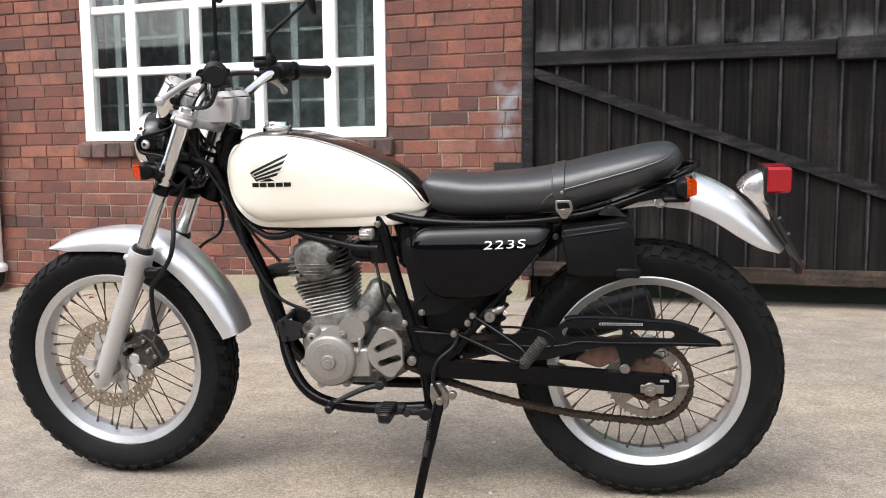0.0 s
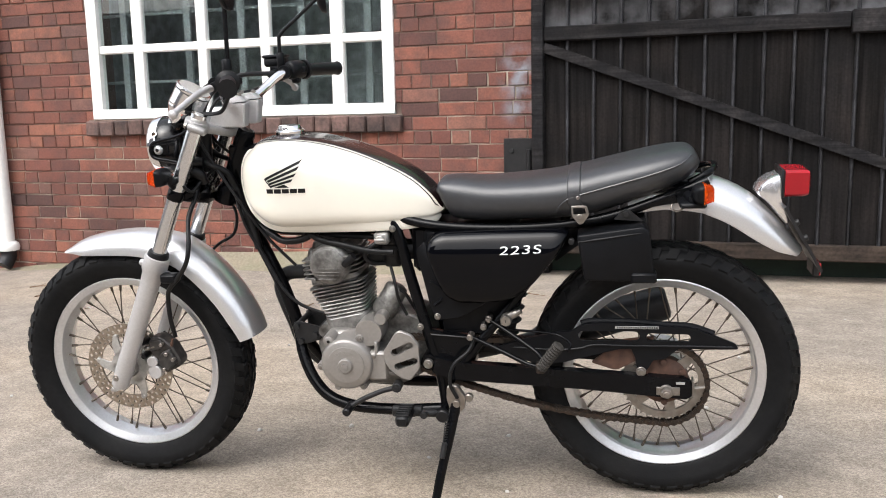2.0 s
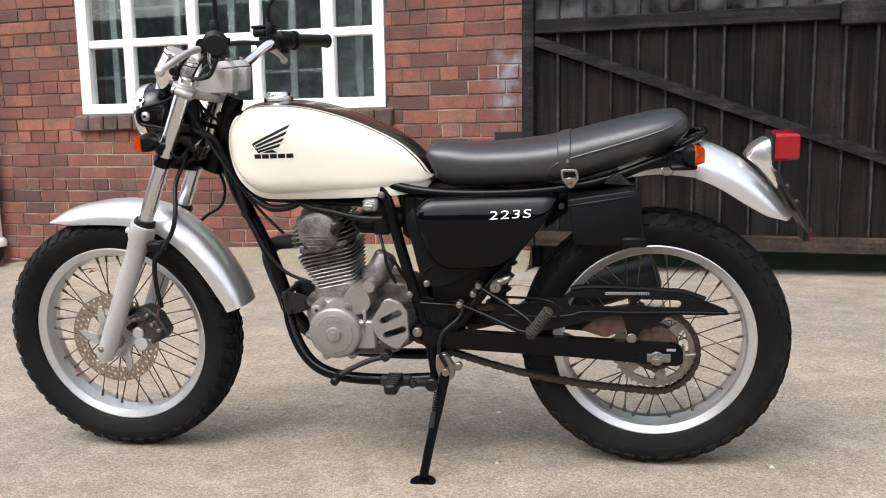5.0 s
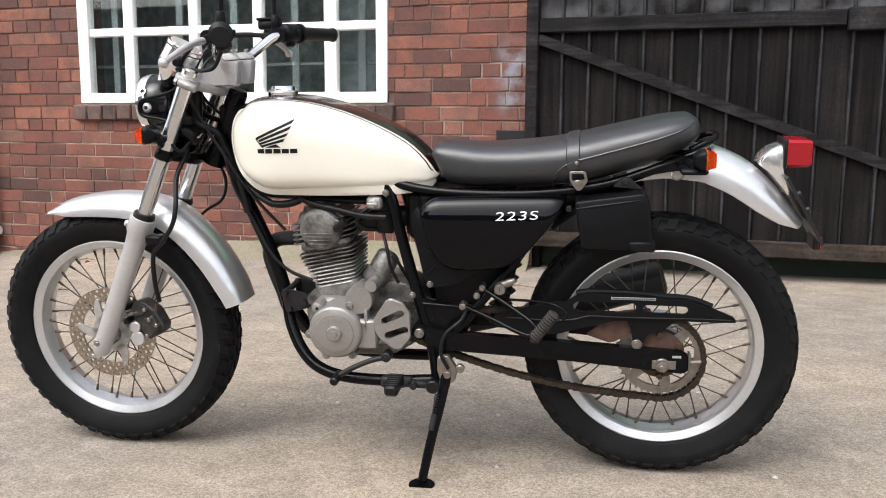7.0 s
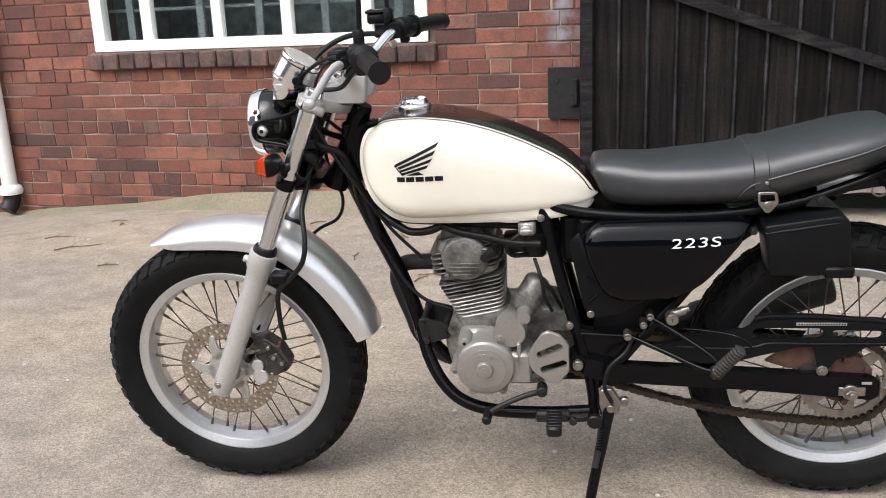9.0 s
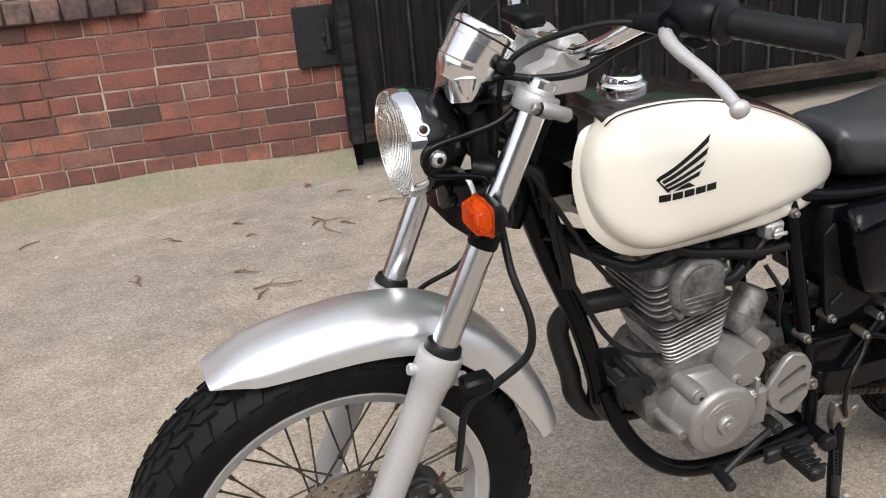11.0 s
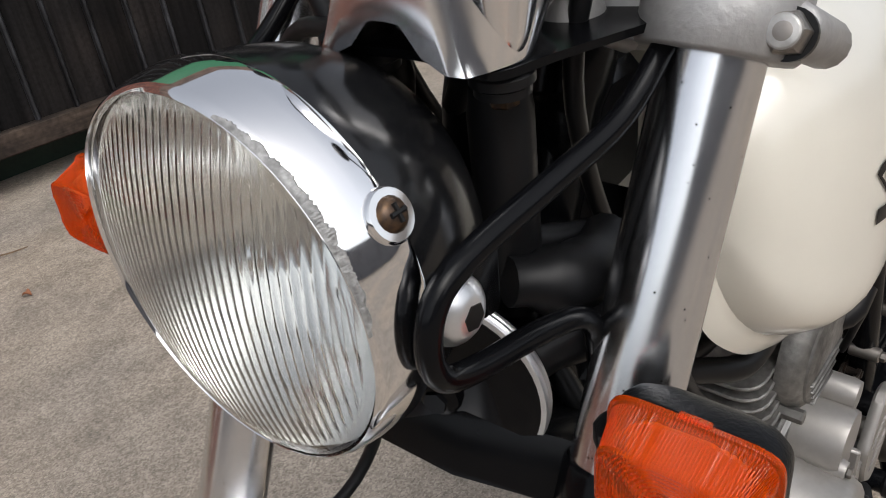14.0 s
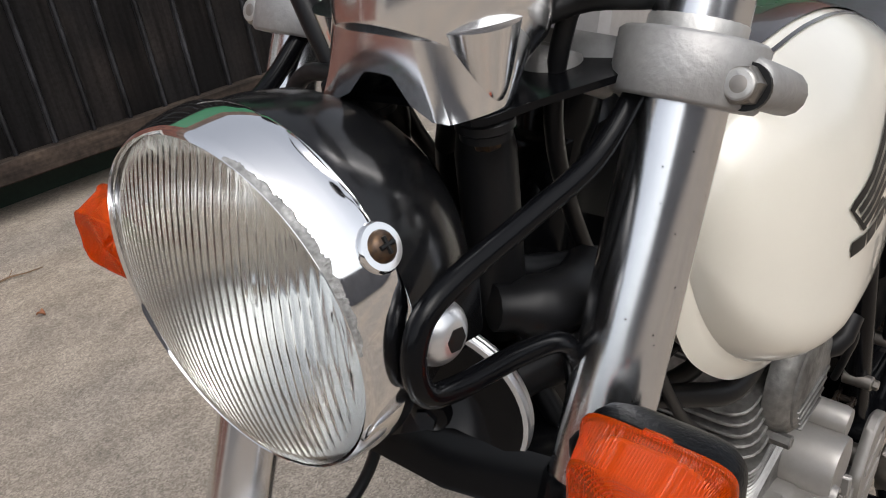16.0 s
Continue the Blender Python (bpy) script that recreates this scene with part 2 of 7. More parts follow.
M_GATE_FOOT = material("rotten_gate_foot", (0.022, 0.016, 0.013), 0.8, spec=0.2, vary=0.4, scale=7, fine=50, bump=0.006, bump_scale=30, second=(0.06, 0.044, 0.033), second_amount=0.6, in_world=True)
grain(M_GATE, (45, 45, 1.6), 0.3, 0.7, 0.5)
grain(M_GATE_WORN, (2.2, 40, 60), 0.3, 0.7, 0.55)
grain(M_GATE_STRIP, (60, 60, 2.5), 0.3, 0.7, 0.6)
grain(M_GATE_FOOT, (2.5, 40, 40), 0.3, 0.7, 0.5)
spot_layer(M_GATE, (0.115, 0.117, 0.125), (None, None, 1.40, 1.56), (0, 0.01, 0.15), 6, 0.38, 0.66)
spot_layer(M_MORTAR, (0.36, 0.31, 0.25), (None, None, None, 1.0), (0, 0, 0.30), 3, 0.38, 0.56)
spot_layer(M_MORTAR, (0.36, 0.31, 0.25), (-0.95, None, None, 1.5), (0.2, 0, 0.30), 4, 0.42, 0.60)
for brick in (M_BRICK, M_BRICK_FAR):
    spot_layer(brick, (0.045, 0.030, 0.027), (None, None, -1.0, None), (0, 0.1, 0.1), 1.3, 0.56, 1.0)
    spot_layer(brick, (0.34, 0.28, 0.25), (None, None, -1.0, None), (0, 0.1, 0.1), 26, 0.70, 0.80)
    spot_layer(brick, (0.23, 0.24, 0.27), (-0.50, -0.20, 0.86, 1.36), (0.14, 0.1, 0.12), 9, 0.40, 0.62)
M_PANE = glass("window_glass", (0.86, 0.93, 0.92), 0.02, 1.5)

M_CREAM = material("cream_tank_paint", (0.78, 0.745, 0.655), 0.28, vary=0.015, scale=3, fine=30, coat=1.0, rough_vary=0.03)
M_MAROON = material("dark_maroon_paint", (0.014, 0.007, 0.007), 0.25, vary=0.1, coat=0.5)
M_BLACK_GLOSS = material("black_gloss_plastic", (0.0014, 0.0016, 0.0026), 0.05, spec=0.19, vary=0.1, rough_vary=0.03)
M_BLACK = material("black_frame_paint", (0.0032, 0.0034, 0.0042), 0.20, spec=0.14, vary=0.25, scale=15)
M_PLASTIC = material("matt_black_plastic", (0.0044, 0.0048, 0.006), 0.38, spec=0.15, vary=0.2, scale=20, bump=0.0006, bump_scale=500)
M_RUBBER = material("tyre_rubber", (0.0052, 0.0055, 0.0062), 0.6, spec=0.14, vary=0.3, scale=14, fine=80, second=(0.016, 0.0155, 0.015), second_amount=0.4, bump=0.0008, bump_scale=300)
M_HOSE = material("black_rubber_hose", (0.0065, 0.0066, 0.0074), 0.42, spec=0.25, vary=0.2, scale=30)
M_VINYL = material("black_seat_vinyl", (0.026, 0.0275, 0.031), 0.36, spec=0.6, vary=0.15, scale=20, bump=0.0008, bump_scale=420, rough_vary=0.06)
M_SILVER = material("silver_paint", (0.74, 0.74, 0.75), 0.31, 0.85, vary=0.05, scale=12, fine=300, coat=0.3, rough_vary=0.05)
M_LEG = material("grey_silver_fork_paint", (0.50, 0.49, 0.49), 0.42, 0.45, vary=0.06, scale=10, fine=200, bump=0.0004, bump_scale=260)
M_CHIP = material("chipped_plating", (0.30, 0.30, 0.295), 0.55, 0.4, vary=0.4, scale=120, fine=500, bump=0.0015, bump_scale=350)
M_SATIN = material("satin_chrome", (0.82, 0.82, 0.83), 0.2, 0.9, vary=0.05, scale=30)
M_MATT = material("matt_black_silencer", (0.016, 0.0165, 0.018), 0.5, spec=0.35, vary=0.2, scale=12)
M_PEG = material("grey_brown_rubber", (0.035, 0.032, 0.029), 0.7, spec=0.2, vary=0.3, scale=50)
M_POLISH = material("polished_cup_plating", (0.90, 0.90, 0.91), 0.15, 1.0, vary=0.03, scale=30, rough_vary=0.04)
M_BUCKET = material("dusty_black_bucket", (0.006, 0.0062, 0.007), 0.17, spec=0.4, vary=0.3, scale=160, fine=500, second=(0.012, 0.012, 0.012), second_amount=0.4)
M_CAST = material("cast_clamp_silver", (0.33, 0.325, 0.32), 0.5, 0.5, vary=0.08, scale=30, fine=260, bump=0.0006, bump_scale=320)
M_CHROME = material("chrome", (0.88, 0.88, 0.89), 0.06, 1.0, vary=0.03, scale=30, rough_vary=0.04)
M_TUBE = material("hard_chrome_tube", (0.72, 0.73, 0.75), 0.2, 1.0, vary=0.05, scale=30, rough_vary=0.05)
pits(M_TUBE, 250, 0.125)
M_ALU = material("cast_aluminium", (0.52, 0.515, 0.50), 0.45, 0.7, vary=0.15, scale=18, fine=120, second=(0.2, 0.19, 0.18), second_amount=0.5, bump=0.0008, bump_scale=250)
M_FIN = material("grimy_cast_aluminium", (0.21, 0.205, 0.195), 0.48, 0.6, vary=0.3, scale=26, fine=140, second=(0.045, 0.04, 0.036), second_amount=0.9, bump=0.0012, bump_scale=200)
M_COVER = material("satin_grey_cover_paint", (0.29, 0.275, 0.26), 0.4, 0.55, vary=0.07, scale=14, fine=120, second=(0.25, 0.235, 0.22), second_amount=0.3)
M_RIM = material("anodised_rim", (0.66, 0.67, 0.69), 0.33, 0.85, vary=0.07, scale=18, fine=160)
M_STEEL = material("dull_steel", (0.28, 0.265, 0.245), 0.42, 0.9, vary=0.2, scale=40, second=(0.16, 0.1, 0.07), second_amount=0.4)
M_DISC = material("brake_disc_steel", (0.36, 0.315, 0.265), 0.32, 0.9, vary=0.12, scale=40, second=(0.36, 0.28, 0.2), second_amount=0.4)
M_SPOKE = material("tarnished_spoke", (0.12, 0.10, 0.082), 0.45, 0.8, vary=0.2, scale=60)
M_RUST = material("rusty_chain", (0.045, 0.038, 0.033), 0.45, 0.7, vary=0.35, scale=120, second=(0.07, 0.04, 0.025), second_amount=0.6)
M_CALIPER = material("grimy_caliper_paint", (0.035, 0.033, 0.032), 0.5, 0.4, vary=0.3, scale=60, second=(0.09, 0.08, 0.07), second_amount=0.5)
M_LABEL = material("faded_label", (0.3, 0.3, 0.29), 0.5, vary=0.2, scale=60)
M_SCREW = material("dark_rusty_screw", (0.045, 0.03, 0.022), 0.4, 0.7, vary=0.4, scale=300, second=(0.16, 0.09, 0.04), second_amount=0.6)
M_RUST_FLAT = material("rust_stained_paint", (0.09, 0.045, 0.03), 0.7, 0.2, vary=0.3, scale=25, second=(0.03, 0.022, 0.02), second_amount=0.7)
M_WHITE_INK = material("silver_white_ink", (0.75, 0.75, 0.74), 0.4, vary=0.02)
# Black for print, and for the shade of recesses, sockets and slots.
M_INK_AND_HOLLOW = material("black_ink_and_hollow_shade", (0.006, 0.006, 0.006), 0.4, spec=0.25, vary=0.02)
M_AMBER = bpy.data.materials.new("amber_plastic")
M_AMBER.use_nodes = True
ab = M_AMBER.node_tree.nodes["Principled BSDF"]
ab.inputs["Base Color"].default_value = (0.80, 0.075, 0.004, 1)
ab.inputs["Roughness"].default_value, ab.inputs["Transmission Weight"].default_value = 0.16, 0.70
ab.inputs["Specular IOR Level"].default_value, ab.inputs["IOR"].default_value = 0.15, 1.4
an, al = M_AMBER.node_tree.nodes, M_AMBER.node_tree.links
wv, wr_, wh, wb, atc = an.new("ShaderNodeTexWave"), an.new("ShaderNodeMapRange"), an.new("ShaderNodeHueSaturation"), an.new("ShaderNodeBump"), an.new("ShaderNodeTexCoord")
wv.bands_direction = "Y"
wv.inputs["Scale"].default_value, wv.inputs["Distortion"].default_value = 260, 0.0
al.new(atc.outputs["Object"], wv.inputs["Vector"])
# The rib wave also darkens the colour, painting shade into the grooves.
wr_.inputs["To Min"].default_value, wr_.inputs["To Max"].default_value = 0.90, 1.05
al.new(wv.outputs["Fac"], wr_.inputs["Value"])
wh.inputs["Color"].default_value = (0.96, 0.102, 0.001, 1)
al.new(wr_.outputs[0], wh.inputs["Value"])
al.new(wh.outputs[0], ab.inputs["Base Color"])
wb.inputs["Distance"].default_value, wb.inputs["Strength"].default_value = 0.0004, 0.25
al.new(wv.outputs["Fac"], wb.inputs["Height"])
al.new(wb.outputs[0], ab.inputs["Normal"])
M_RED = bpy.data.materials.new("red_plastic")
M_RED.use_nodes = True
rb = M_RED.node_tree.nodes["Principled BSDF"]
rb.inputs["Base Color"].default_value = (0.34, 0.006, 0.014, 1)
rb.inputs["Roughness"].default_value, rb.inputs["Transmission Weight"].default_value = 0.15, 0.25
M_LENS = glass("headlight_glass", (0.97, 0.98, 0.96), 0.02, 1.5)
M_REFLECTOR = material("bright_reflector", (0.80, 0.80, 0.79), 0.21, 1.0, vary=0.02)


# ---- mesh builders ----
def link(name, data, mat, parent=None, label="", matrix=None):
    ob = new(name, data)
    if mat and not data.materials:
        data.materials.append(mat)
    if parent:
        ob.parent = parent
    if matrix is not None:
        ob.matrix_basis = matrix
    return tagged(ob, label)


def raw(name, verts, faces, smooth=None):
    """A mesh from computed vertices; smooth: the angle, in degrees, up to which edges are smooth."""
    me = bpy.data.meshes.new(name)
    me.from_pydata([tuple(v) for v in verts], [], faces)
    me.validate()
    bm = bmesh.new()
    bm.from_mesh(me)
    bmesh.ops.recalc_face_normals(bm, faces=bm.faces)
    bm.to_mesh(me)
    bm.free()
    if smooth:
        me.shade_smooth()
        me.set_sharp_from_angle(angle=radians(smooth))
    return me


def joined(*pieces):
    """One vertex and face list out of several."""
    vs, fs = [], []
    for v, f in pieces:
        o = len(vs)
        vs += list(v)
        fs += [tuple(i + o for i in q) for q in f]
    return vs, fs


def moved(piece, m):
    return [m @ Vector(v) for v in piece[0]], piece[1]


def curve_points(pts, steps=6):
    """Catmull-Rom through the points."""
    p = [Vector(q) for q in pts]
    p = [p[0] * 2 - p[1]] + p + [p[-1] * 2 - p[-2]]
    out = []
    for i in range(1, len(p) - 2):
        for k in range(steps):
            t = k / steps
            a, b, c, d = p[i - 1], p[i], p[i + 1], p[i + 2]
            out.append(0.5 * ((2 * b) + (c - a) * t + (2 * a - 5 * b + 4 * c - d) * t * t + (3 * b - a - 3 * c + d) * t ** 3))
    return out + [p[-2]]


def sweep(pts, r, seg=10, steps=0, caps=True):
    """A round tube; r is a radius or one for each point."""
    p = curve_points(pts, steps) if steps else [Vector(q) for q in pts]
    n = len(p)
    rs = [r] * n if isinstance(r, (int, float)) else [r[min(len(r) - 1, int(i * (len(r) - 1) / max(1, n - 1) + 0.5))] for i in range(n)] if len(r) != n else list(r)
    d0 = (p[1] - p[0]).normalized()
    u = d0.orthogonal().normalized()
    vs, fs = [], []
    for i in range(n):
        d = (p[min(i + 1, n - 1)] - p[max(i - 1, 0)]).normalized()
        u = (u - d * u.dot(d)).normalized()
        w = d.cross(u)
        for k in range(seg):
            a = 2 * math.pi * k / seg
            vs.append(p[i] + (u * math.cos(a) + w * math.sin(a)) * rs[i])
    for i in range(n - 1):
        for k in range(seg):
            fs.append((i * seg + k, i * seg + (k + 1) % seg, (i + 1) * seg + (k + 1) % seg, (i + 1) * seg + k))
    if caps:
        fs += [tuple(range(seg)), tuple(range((n - 1) * seg, n * seg))]
    return vs, fs


def lathe(profile, seg=32, m=None, closed=False, caps=True):
    """Turns (radius, height) points about the axis y (height along y)."""
    vs, fs = [], []
    n = len(profile)
    for r, h in profile:
        for k in range(seg):
            a = 2 * math.pi * k / seg
            vs.append(Vector((r * math.cos(a), h, r * math.sin(a))))
    for i in range(n - 1 + (1 if closed else 0)):
        j = (i + 1) % n
        for k in range(seg):
            fs.append((i * seg + k, i * seg + (k + 1) % seg, j * seg + (k + 1) % seg, j * seg + k))
    if caps and not closed:
        fs += [tuple(range(seg)), tuple(range((n - 1) * seg, n * seg))]
    return ([m @ v for v in vs] if m else vs), fs


def rod(a, b, r, seg=12, bevel=0.0):
    """A turned rod from a to b, with a small chamfer."""
    a, b = Vector(a), Vector(b)
    d = (b - a).normalized()
    if bevel:
        return sweep([a, a + d * bevel, b - d * bevel, b], [r - bevel, r, r, r - bevel], seg)
    return sweep([a, b], r, seg)


def loft(rings, caps=True):
    n = len(rings[0])
    vs = [Vector(v) for ring in rings for v in ring]
    fs = []
    for i in range(len(rings) - 1):
        for k in range(n):
            fs.append((i * n + k, i * n + (k + 1) % n, (i + 1) * n + (k + 1) % n, (i + 1) * n + k))
    if caps:
        fs += [tuple(range(n)), tuple(range((len(rings) - 1) * n, len(rings) * n))]
    return vs, fs


def block(x0, x1, y0, y1, z0, z1, b=0.003):
    """A box with chamfered edges."""
    b = min(b, (x1 - x0) * 0.45, (y1 - y0) * 0.45, (z1 - z0) * 0.45)
    rings = []
    for y, s in ((y0, b), (y0 + b, 0), (y1 - b, 0), (y1, b)):
        c = b
        rings.append([(x0 + c, y, z0 + s), (x1 - c, y, z0 + s), (x1 - s, y, z0 + c), (x1 - s, y, z1 - c), (x1 - c, y, z1 - s), (x0 + c, y, z1 - s), (x0 + s, y, z1 - c), (x0 + s, y, z0 + c)])
    return loft(rings)


def round_outline(pts, r=0.01, k=4):
    """Rounds the corners of a closed outline of (x, z)."""
    out = []
    n = len(pts)
    for i in range(n):
        a, b, c = Vector(pts[i - 1]), Vector(pts[i]), Vector(pts[(i + 1) % n])
        da, dc = (a - b), (c - b)
        t = min(r, da.length * 0.45, dc.length * 0.45)
        p, q = b + da.normalized() * t, b + dc.normalized() * t
        for j in range(k + 1):
            s = j / k
            out.append(tuple((1 - s) ** 2 * p + 2 * s * (1 - s) * b + s * s * q))
    return out


def pillow(outline, layers, centre=None):
    """Stacks an outline of (x, z) through layers of (y, inset scale): plates, bulged covers."""
    cx = sum(p[0] for p in outline) / len(outline) if centre is None else centre[0]
    cz = sum(p[1] for p in outline) / len(outline) if centre is None else centre[1]
    return loft([[(cx + (x - cx) * s, y, cz + (z - cz) * s) for x, z in outline] for y, s in layers])


def plate(outline, y0, y1, b=0.002):
    """A plate with chamfered edges, cut from an outline of (x, z)."""
    cx = sum(p[0] for p in outline) / len(outline)
    cz = sum(p[1] for p in outline) / len(outline)
    size = max(max(abs(p[0] - cx), abs(p[1] - cz)) for p in outline)
    s = 1 - b / size
    return pillow(outline, ((y0, s), (y0 + b, 1), (y1 - b, 1), (y1, s)))


def mirror_y(piece):
    return [Vector((v[0], -v[1], v[2])) for v in piece[0]], piece[1]


def cut(piece, cutters):
    """A piece with closed cutters taken out of it, as one mesh."""
    a = new("cut_body", raw("cut_body", *piece))
    tools = [new("cut_tool", raw("cut_tool", *c)) for c in cutters]
    for t in tools:
        mod = a.modifiers.new("cut", "BOOLEAN")
        mod.operation, mod.object, mod.solver = "DIFFERENCE", t, "EXACT"
    me = bpy.data.meshes.new_from_object(a.evaluated_get(bpy.context.evaluated_depsgraph_get()))
    for o in (a, *tools):
        bpy.data.objects.remove(o)
    me.materials.clear()
    me.shade_smooth()
    me.set_sharp_from_angle(angle=radians(35))
    return me


def curve_at(table, x):
    """Linear interpolation in a table of (x, value)."""
    if x <= table[0][0]:
        return table[0][1]
    for (a, u), (b, v) in zip(table, table[1:]):
        if x <= b:
            return u + (v - u) * (x - a) / (b - a)
    return table[-1][1]


def smooth_at(table, x):
    """Smooth interpolation in a table of (x, value)."""
    if x <= table[0][0]:
        return table[0][1]
    for i in range(len(table) - 1):
        (a, u), (b, v) = table[i], table[i + 1]
        if x <= b:
            d = (v - u) / (b - a)
            d0 = (u - table[i - 1][1]) / (a - table[i - 1][0]) if i else d
            d1 = (table[i + 2][1] - v) / (table[i + 2][0] - b) if i + 2 < len(table) else d
            m0 = 2 * d0 * d / (d0 + d) if d0 * d > 0 else 0.0
            m1 = 2 * d1 * d / (d1 + d) if d1 * d > 0 else 0.0
            t, h = (x - a) / (b - a), b - a
            return u * (1 + 2 * t) * (1 - t) ** 2 + v * t * t * (3 - 2 * t) + h * (m0 * t * (1 - t) ** 2 - m1 * t * t * (1 - t))
    return table[-1][1]


def thing(name, label, category, m=None, group=""):
    ob = new(name)
    ob.empty_display_size = 0.05
    if m is not None:
        ob.matrix_world = m
    return tagged(ob, label, category, group)


def part(name, piece, mat, parent, label="", smooth=40):
    return link(name, raw(name, *piece, smooth), mat, parent, label)


def structure(name, piece, mat, label, category, smooth=None, kind="structure"):
    ob = link(name, raw(name, *piece, smooth), mat)
    return tagged(ob, label, category, "", kind)


# ---- the yard ----
def ground_z(x, y):
    dip = max(0.0, min(1.0, (-2.9 - x) / 1.3)) * max(0.0, min(1.0, (y - 0.8) / 1.2))
    return -0.085 * dip * dip + 0.006 + 0.0127 * max(-6.0, min(6.0, x))


def build_ground():
    xs = [-400, -60, -12] + [-6 + 0.5 * i for i in range(25)] + [12, 60, 400]
    ys = [-400, -60, -12] + [-6 + 0.5 * i for i in range(25)] + [12, 60, 400]
    vs = [(x, y, ground_z(x, y) + (0.004 * noise.noise((x * 0.7, y * 0.7, 3)) if abs(x) < 6 and 0.8 < abs(y + 0.2) < 2.2 else 0)) for y in ys for x in xs]
    n = len(xs)
    fs = [(j * n + i, j * n + i + 1, (j + 1) * n + i + 1, (j + 1) * n + i) for j in range(len(ys) - 1) for i in range(n - 1)]
    structure("ground", (vs, fs), M_ASPHALT, "worn pale grey-brown asphalt of a yard", "ground", 40)


build_ground()
WALL_Y = 2.772
COURSE = 0.0833
WIN = (-3.362, -1.127, 0.962, 2.70)    # window opening: x0, x1, z0, z1
GATE_X0, GATE_X1 = -0.235, 2.90


def wall_core():
    y0, y1, t = WALL_Y + 0.007, WALL_Y + 0.24, 4.2
    p = [block(-9.0, WIN[0], y0, y1, -0.3, t, 0.001), block(WIN[1], GATE_X0, y0, y1, -0.3, t, 0.001),
         block(WIN[0], WIN[1], y0, y1, -0.3, WIN[2] - 0.06, 0.001), block(WIN[0], WIN[1], y0, y1, WIN[3], t, 0.001),
         block(GATE_X1, 4.50, y0, y1, -0.3, t, 0.001), block(GATE_X0, GATE_X1, y0, y1, 2.62, t, 0.001), block(4.50, 7.2, y0, y1, 3.3, t, 0.001), block(7.2, 9.0, y0, y1, -0.3, t, 0.001)]
    return structure("wall_north", joined(*p), M_MORTAR, "red brick wall with pale mortar joints and sooty patches", "wall")


wall = wall_core()
# Unseen walls, added to close the yard and darken the panes' reflections.
structure("unseen_wall_south", joined(block(-24, 24, -15.3, -15.0, -0.3, 4.2, 0.01), block(-14.5, -3.5, -15.8, -15.2, -0.3, 9.0, 0.01), block(-20.3, -20, -15.0, 3.0, -0.3, 3.0, 0.01)), M_RENDER, "unseen grey walls added across the yard to shape reflections", "wall")


def brick_mesh(length, h=0.0755):
    d = 0.03
    b = 0.004
    l2, h2 = length / 2, h / 2
    vs = [(-l2, d, -h2), (l2, d, -h2), (l2, d, h2), (-l2, d, h2),
          (-l2, b, -h2), (l2, b, -h2), (l2, b, h2), (-l2, b, h2),
          (-l2 + b, 0, -h2 + b), (l2 - b, 0, -h2 + b), (l2 - b, 0, h2 - b), (-l2 + b, 0, h2 - b)]
    fs = [(8, 9, 10, 11)] + [(i + 4, (i + 1) % 4 + 4, (i + 1) % 4 + 8, i + 8) for i in range(4)] + [(i, (i + 1) % 4, (i + 1) % 4 + 4, i + 4) for i in range(4)]
    return vs, fs


def brick_places():
    """(x, z, length) of every brick: three courses of stretchers to one of headers."""
    rng = random.Random(4)
    out = []
    for j in range(-12, 38):
        z = 0.771 + COURSE * (j + 0.5)
        if z < -0.12 or z > 3.6:
            continue
        header = j % 4 == 0
        pitch = 0.1165 if header else 0.233
        x = -9.0 + (0.058 if j % 2 else 0.0) + (0.06 if header else 0.0)
        while x < 9.0:
            pt = pitch * rng.uniform(0.95, 1.06) * (0.5 if not header and rng.random() < 0.14 else 1.0)
            a, b = x, x + pt
            x = b
            for lo, hi, z0, z1 in ((WIN[0], WIN[1], WIN[2] - 0.11, WIN[3]), (GATE_X0, GATE_X1, -1, 2.62), (4.50, 7.2, -1, 3.3)):
                if z0 < z < z1:
                    if a < lo < b:
                        b = lo + 0.004
                    elif a < hi < b:
                        a = hi - 0.004
                    elif lo <= a and b <= hi:
                        b = a
            if b - a > 0.035:
                out.append(((a + b) / 2, z, b - a - 0.0065))
    return out


BRICKS = brick_places()
near = [b for b in BRICKS if (-1.13 < b[0] < -0.28 and b[1] < 1.75) or (-2.0 < b[0] < -1.13 and 0.4 < b[1] < 0.96)][:300]
near_set = set(near)


def joined_bricks():
    rng = random.Random(8)
    vs, fs = [], []
    for x, z, ln in BRICKS:
        if (x, z, ln) in near_set:
            continue
        v, f = brick_mesh(ln)
        o = len(vs)
        dy, ang = rng.uniform(-0.003, 0.003), rng.uniform(-0.006, 0.006)
        vs += [(x + p[0] + rng.uniform(-0.002, 0.002), WALL_Y + dy + p[1] + rng.uniform(-0.001, 0.001), z + p[2] + p[0] * ang + rng.uniform(-0.0022, 0.0022)) for p in v]
        fs += [tuple(i + o for i in q) for q in f]
    ob = part("brickwork", (vs, fs), M_BRICK_FAR, wall, "red bricks laid three stretcher courses to a header course", None)
    tagged(ob, kind="stuff")


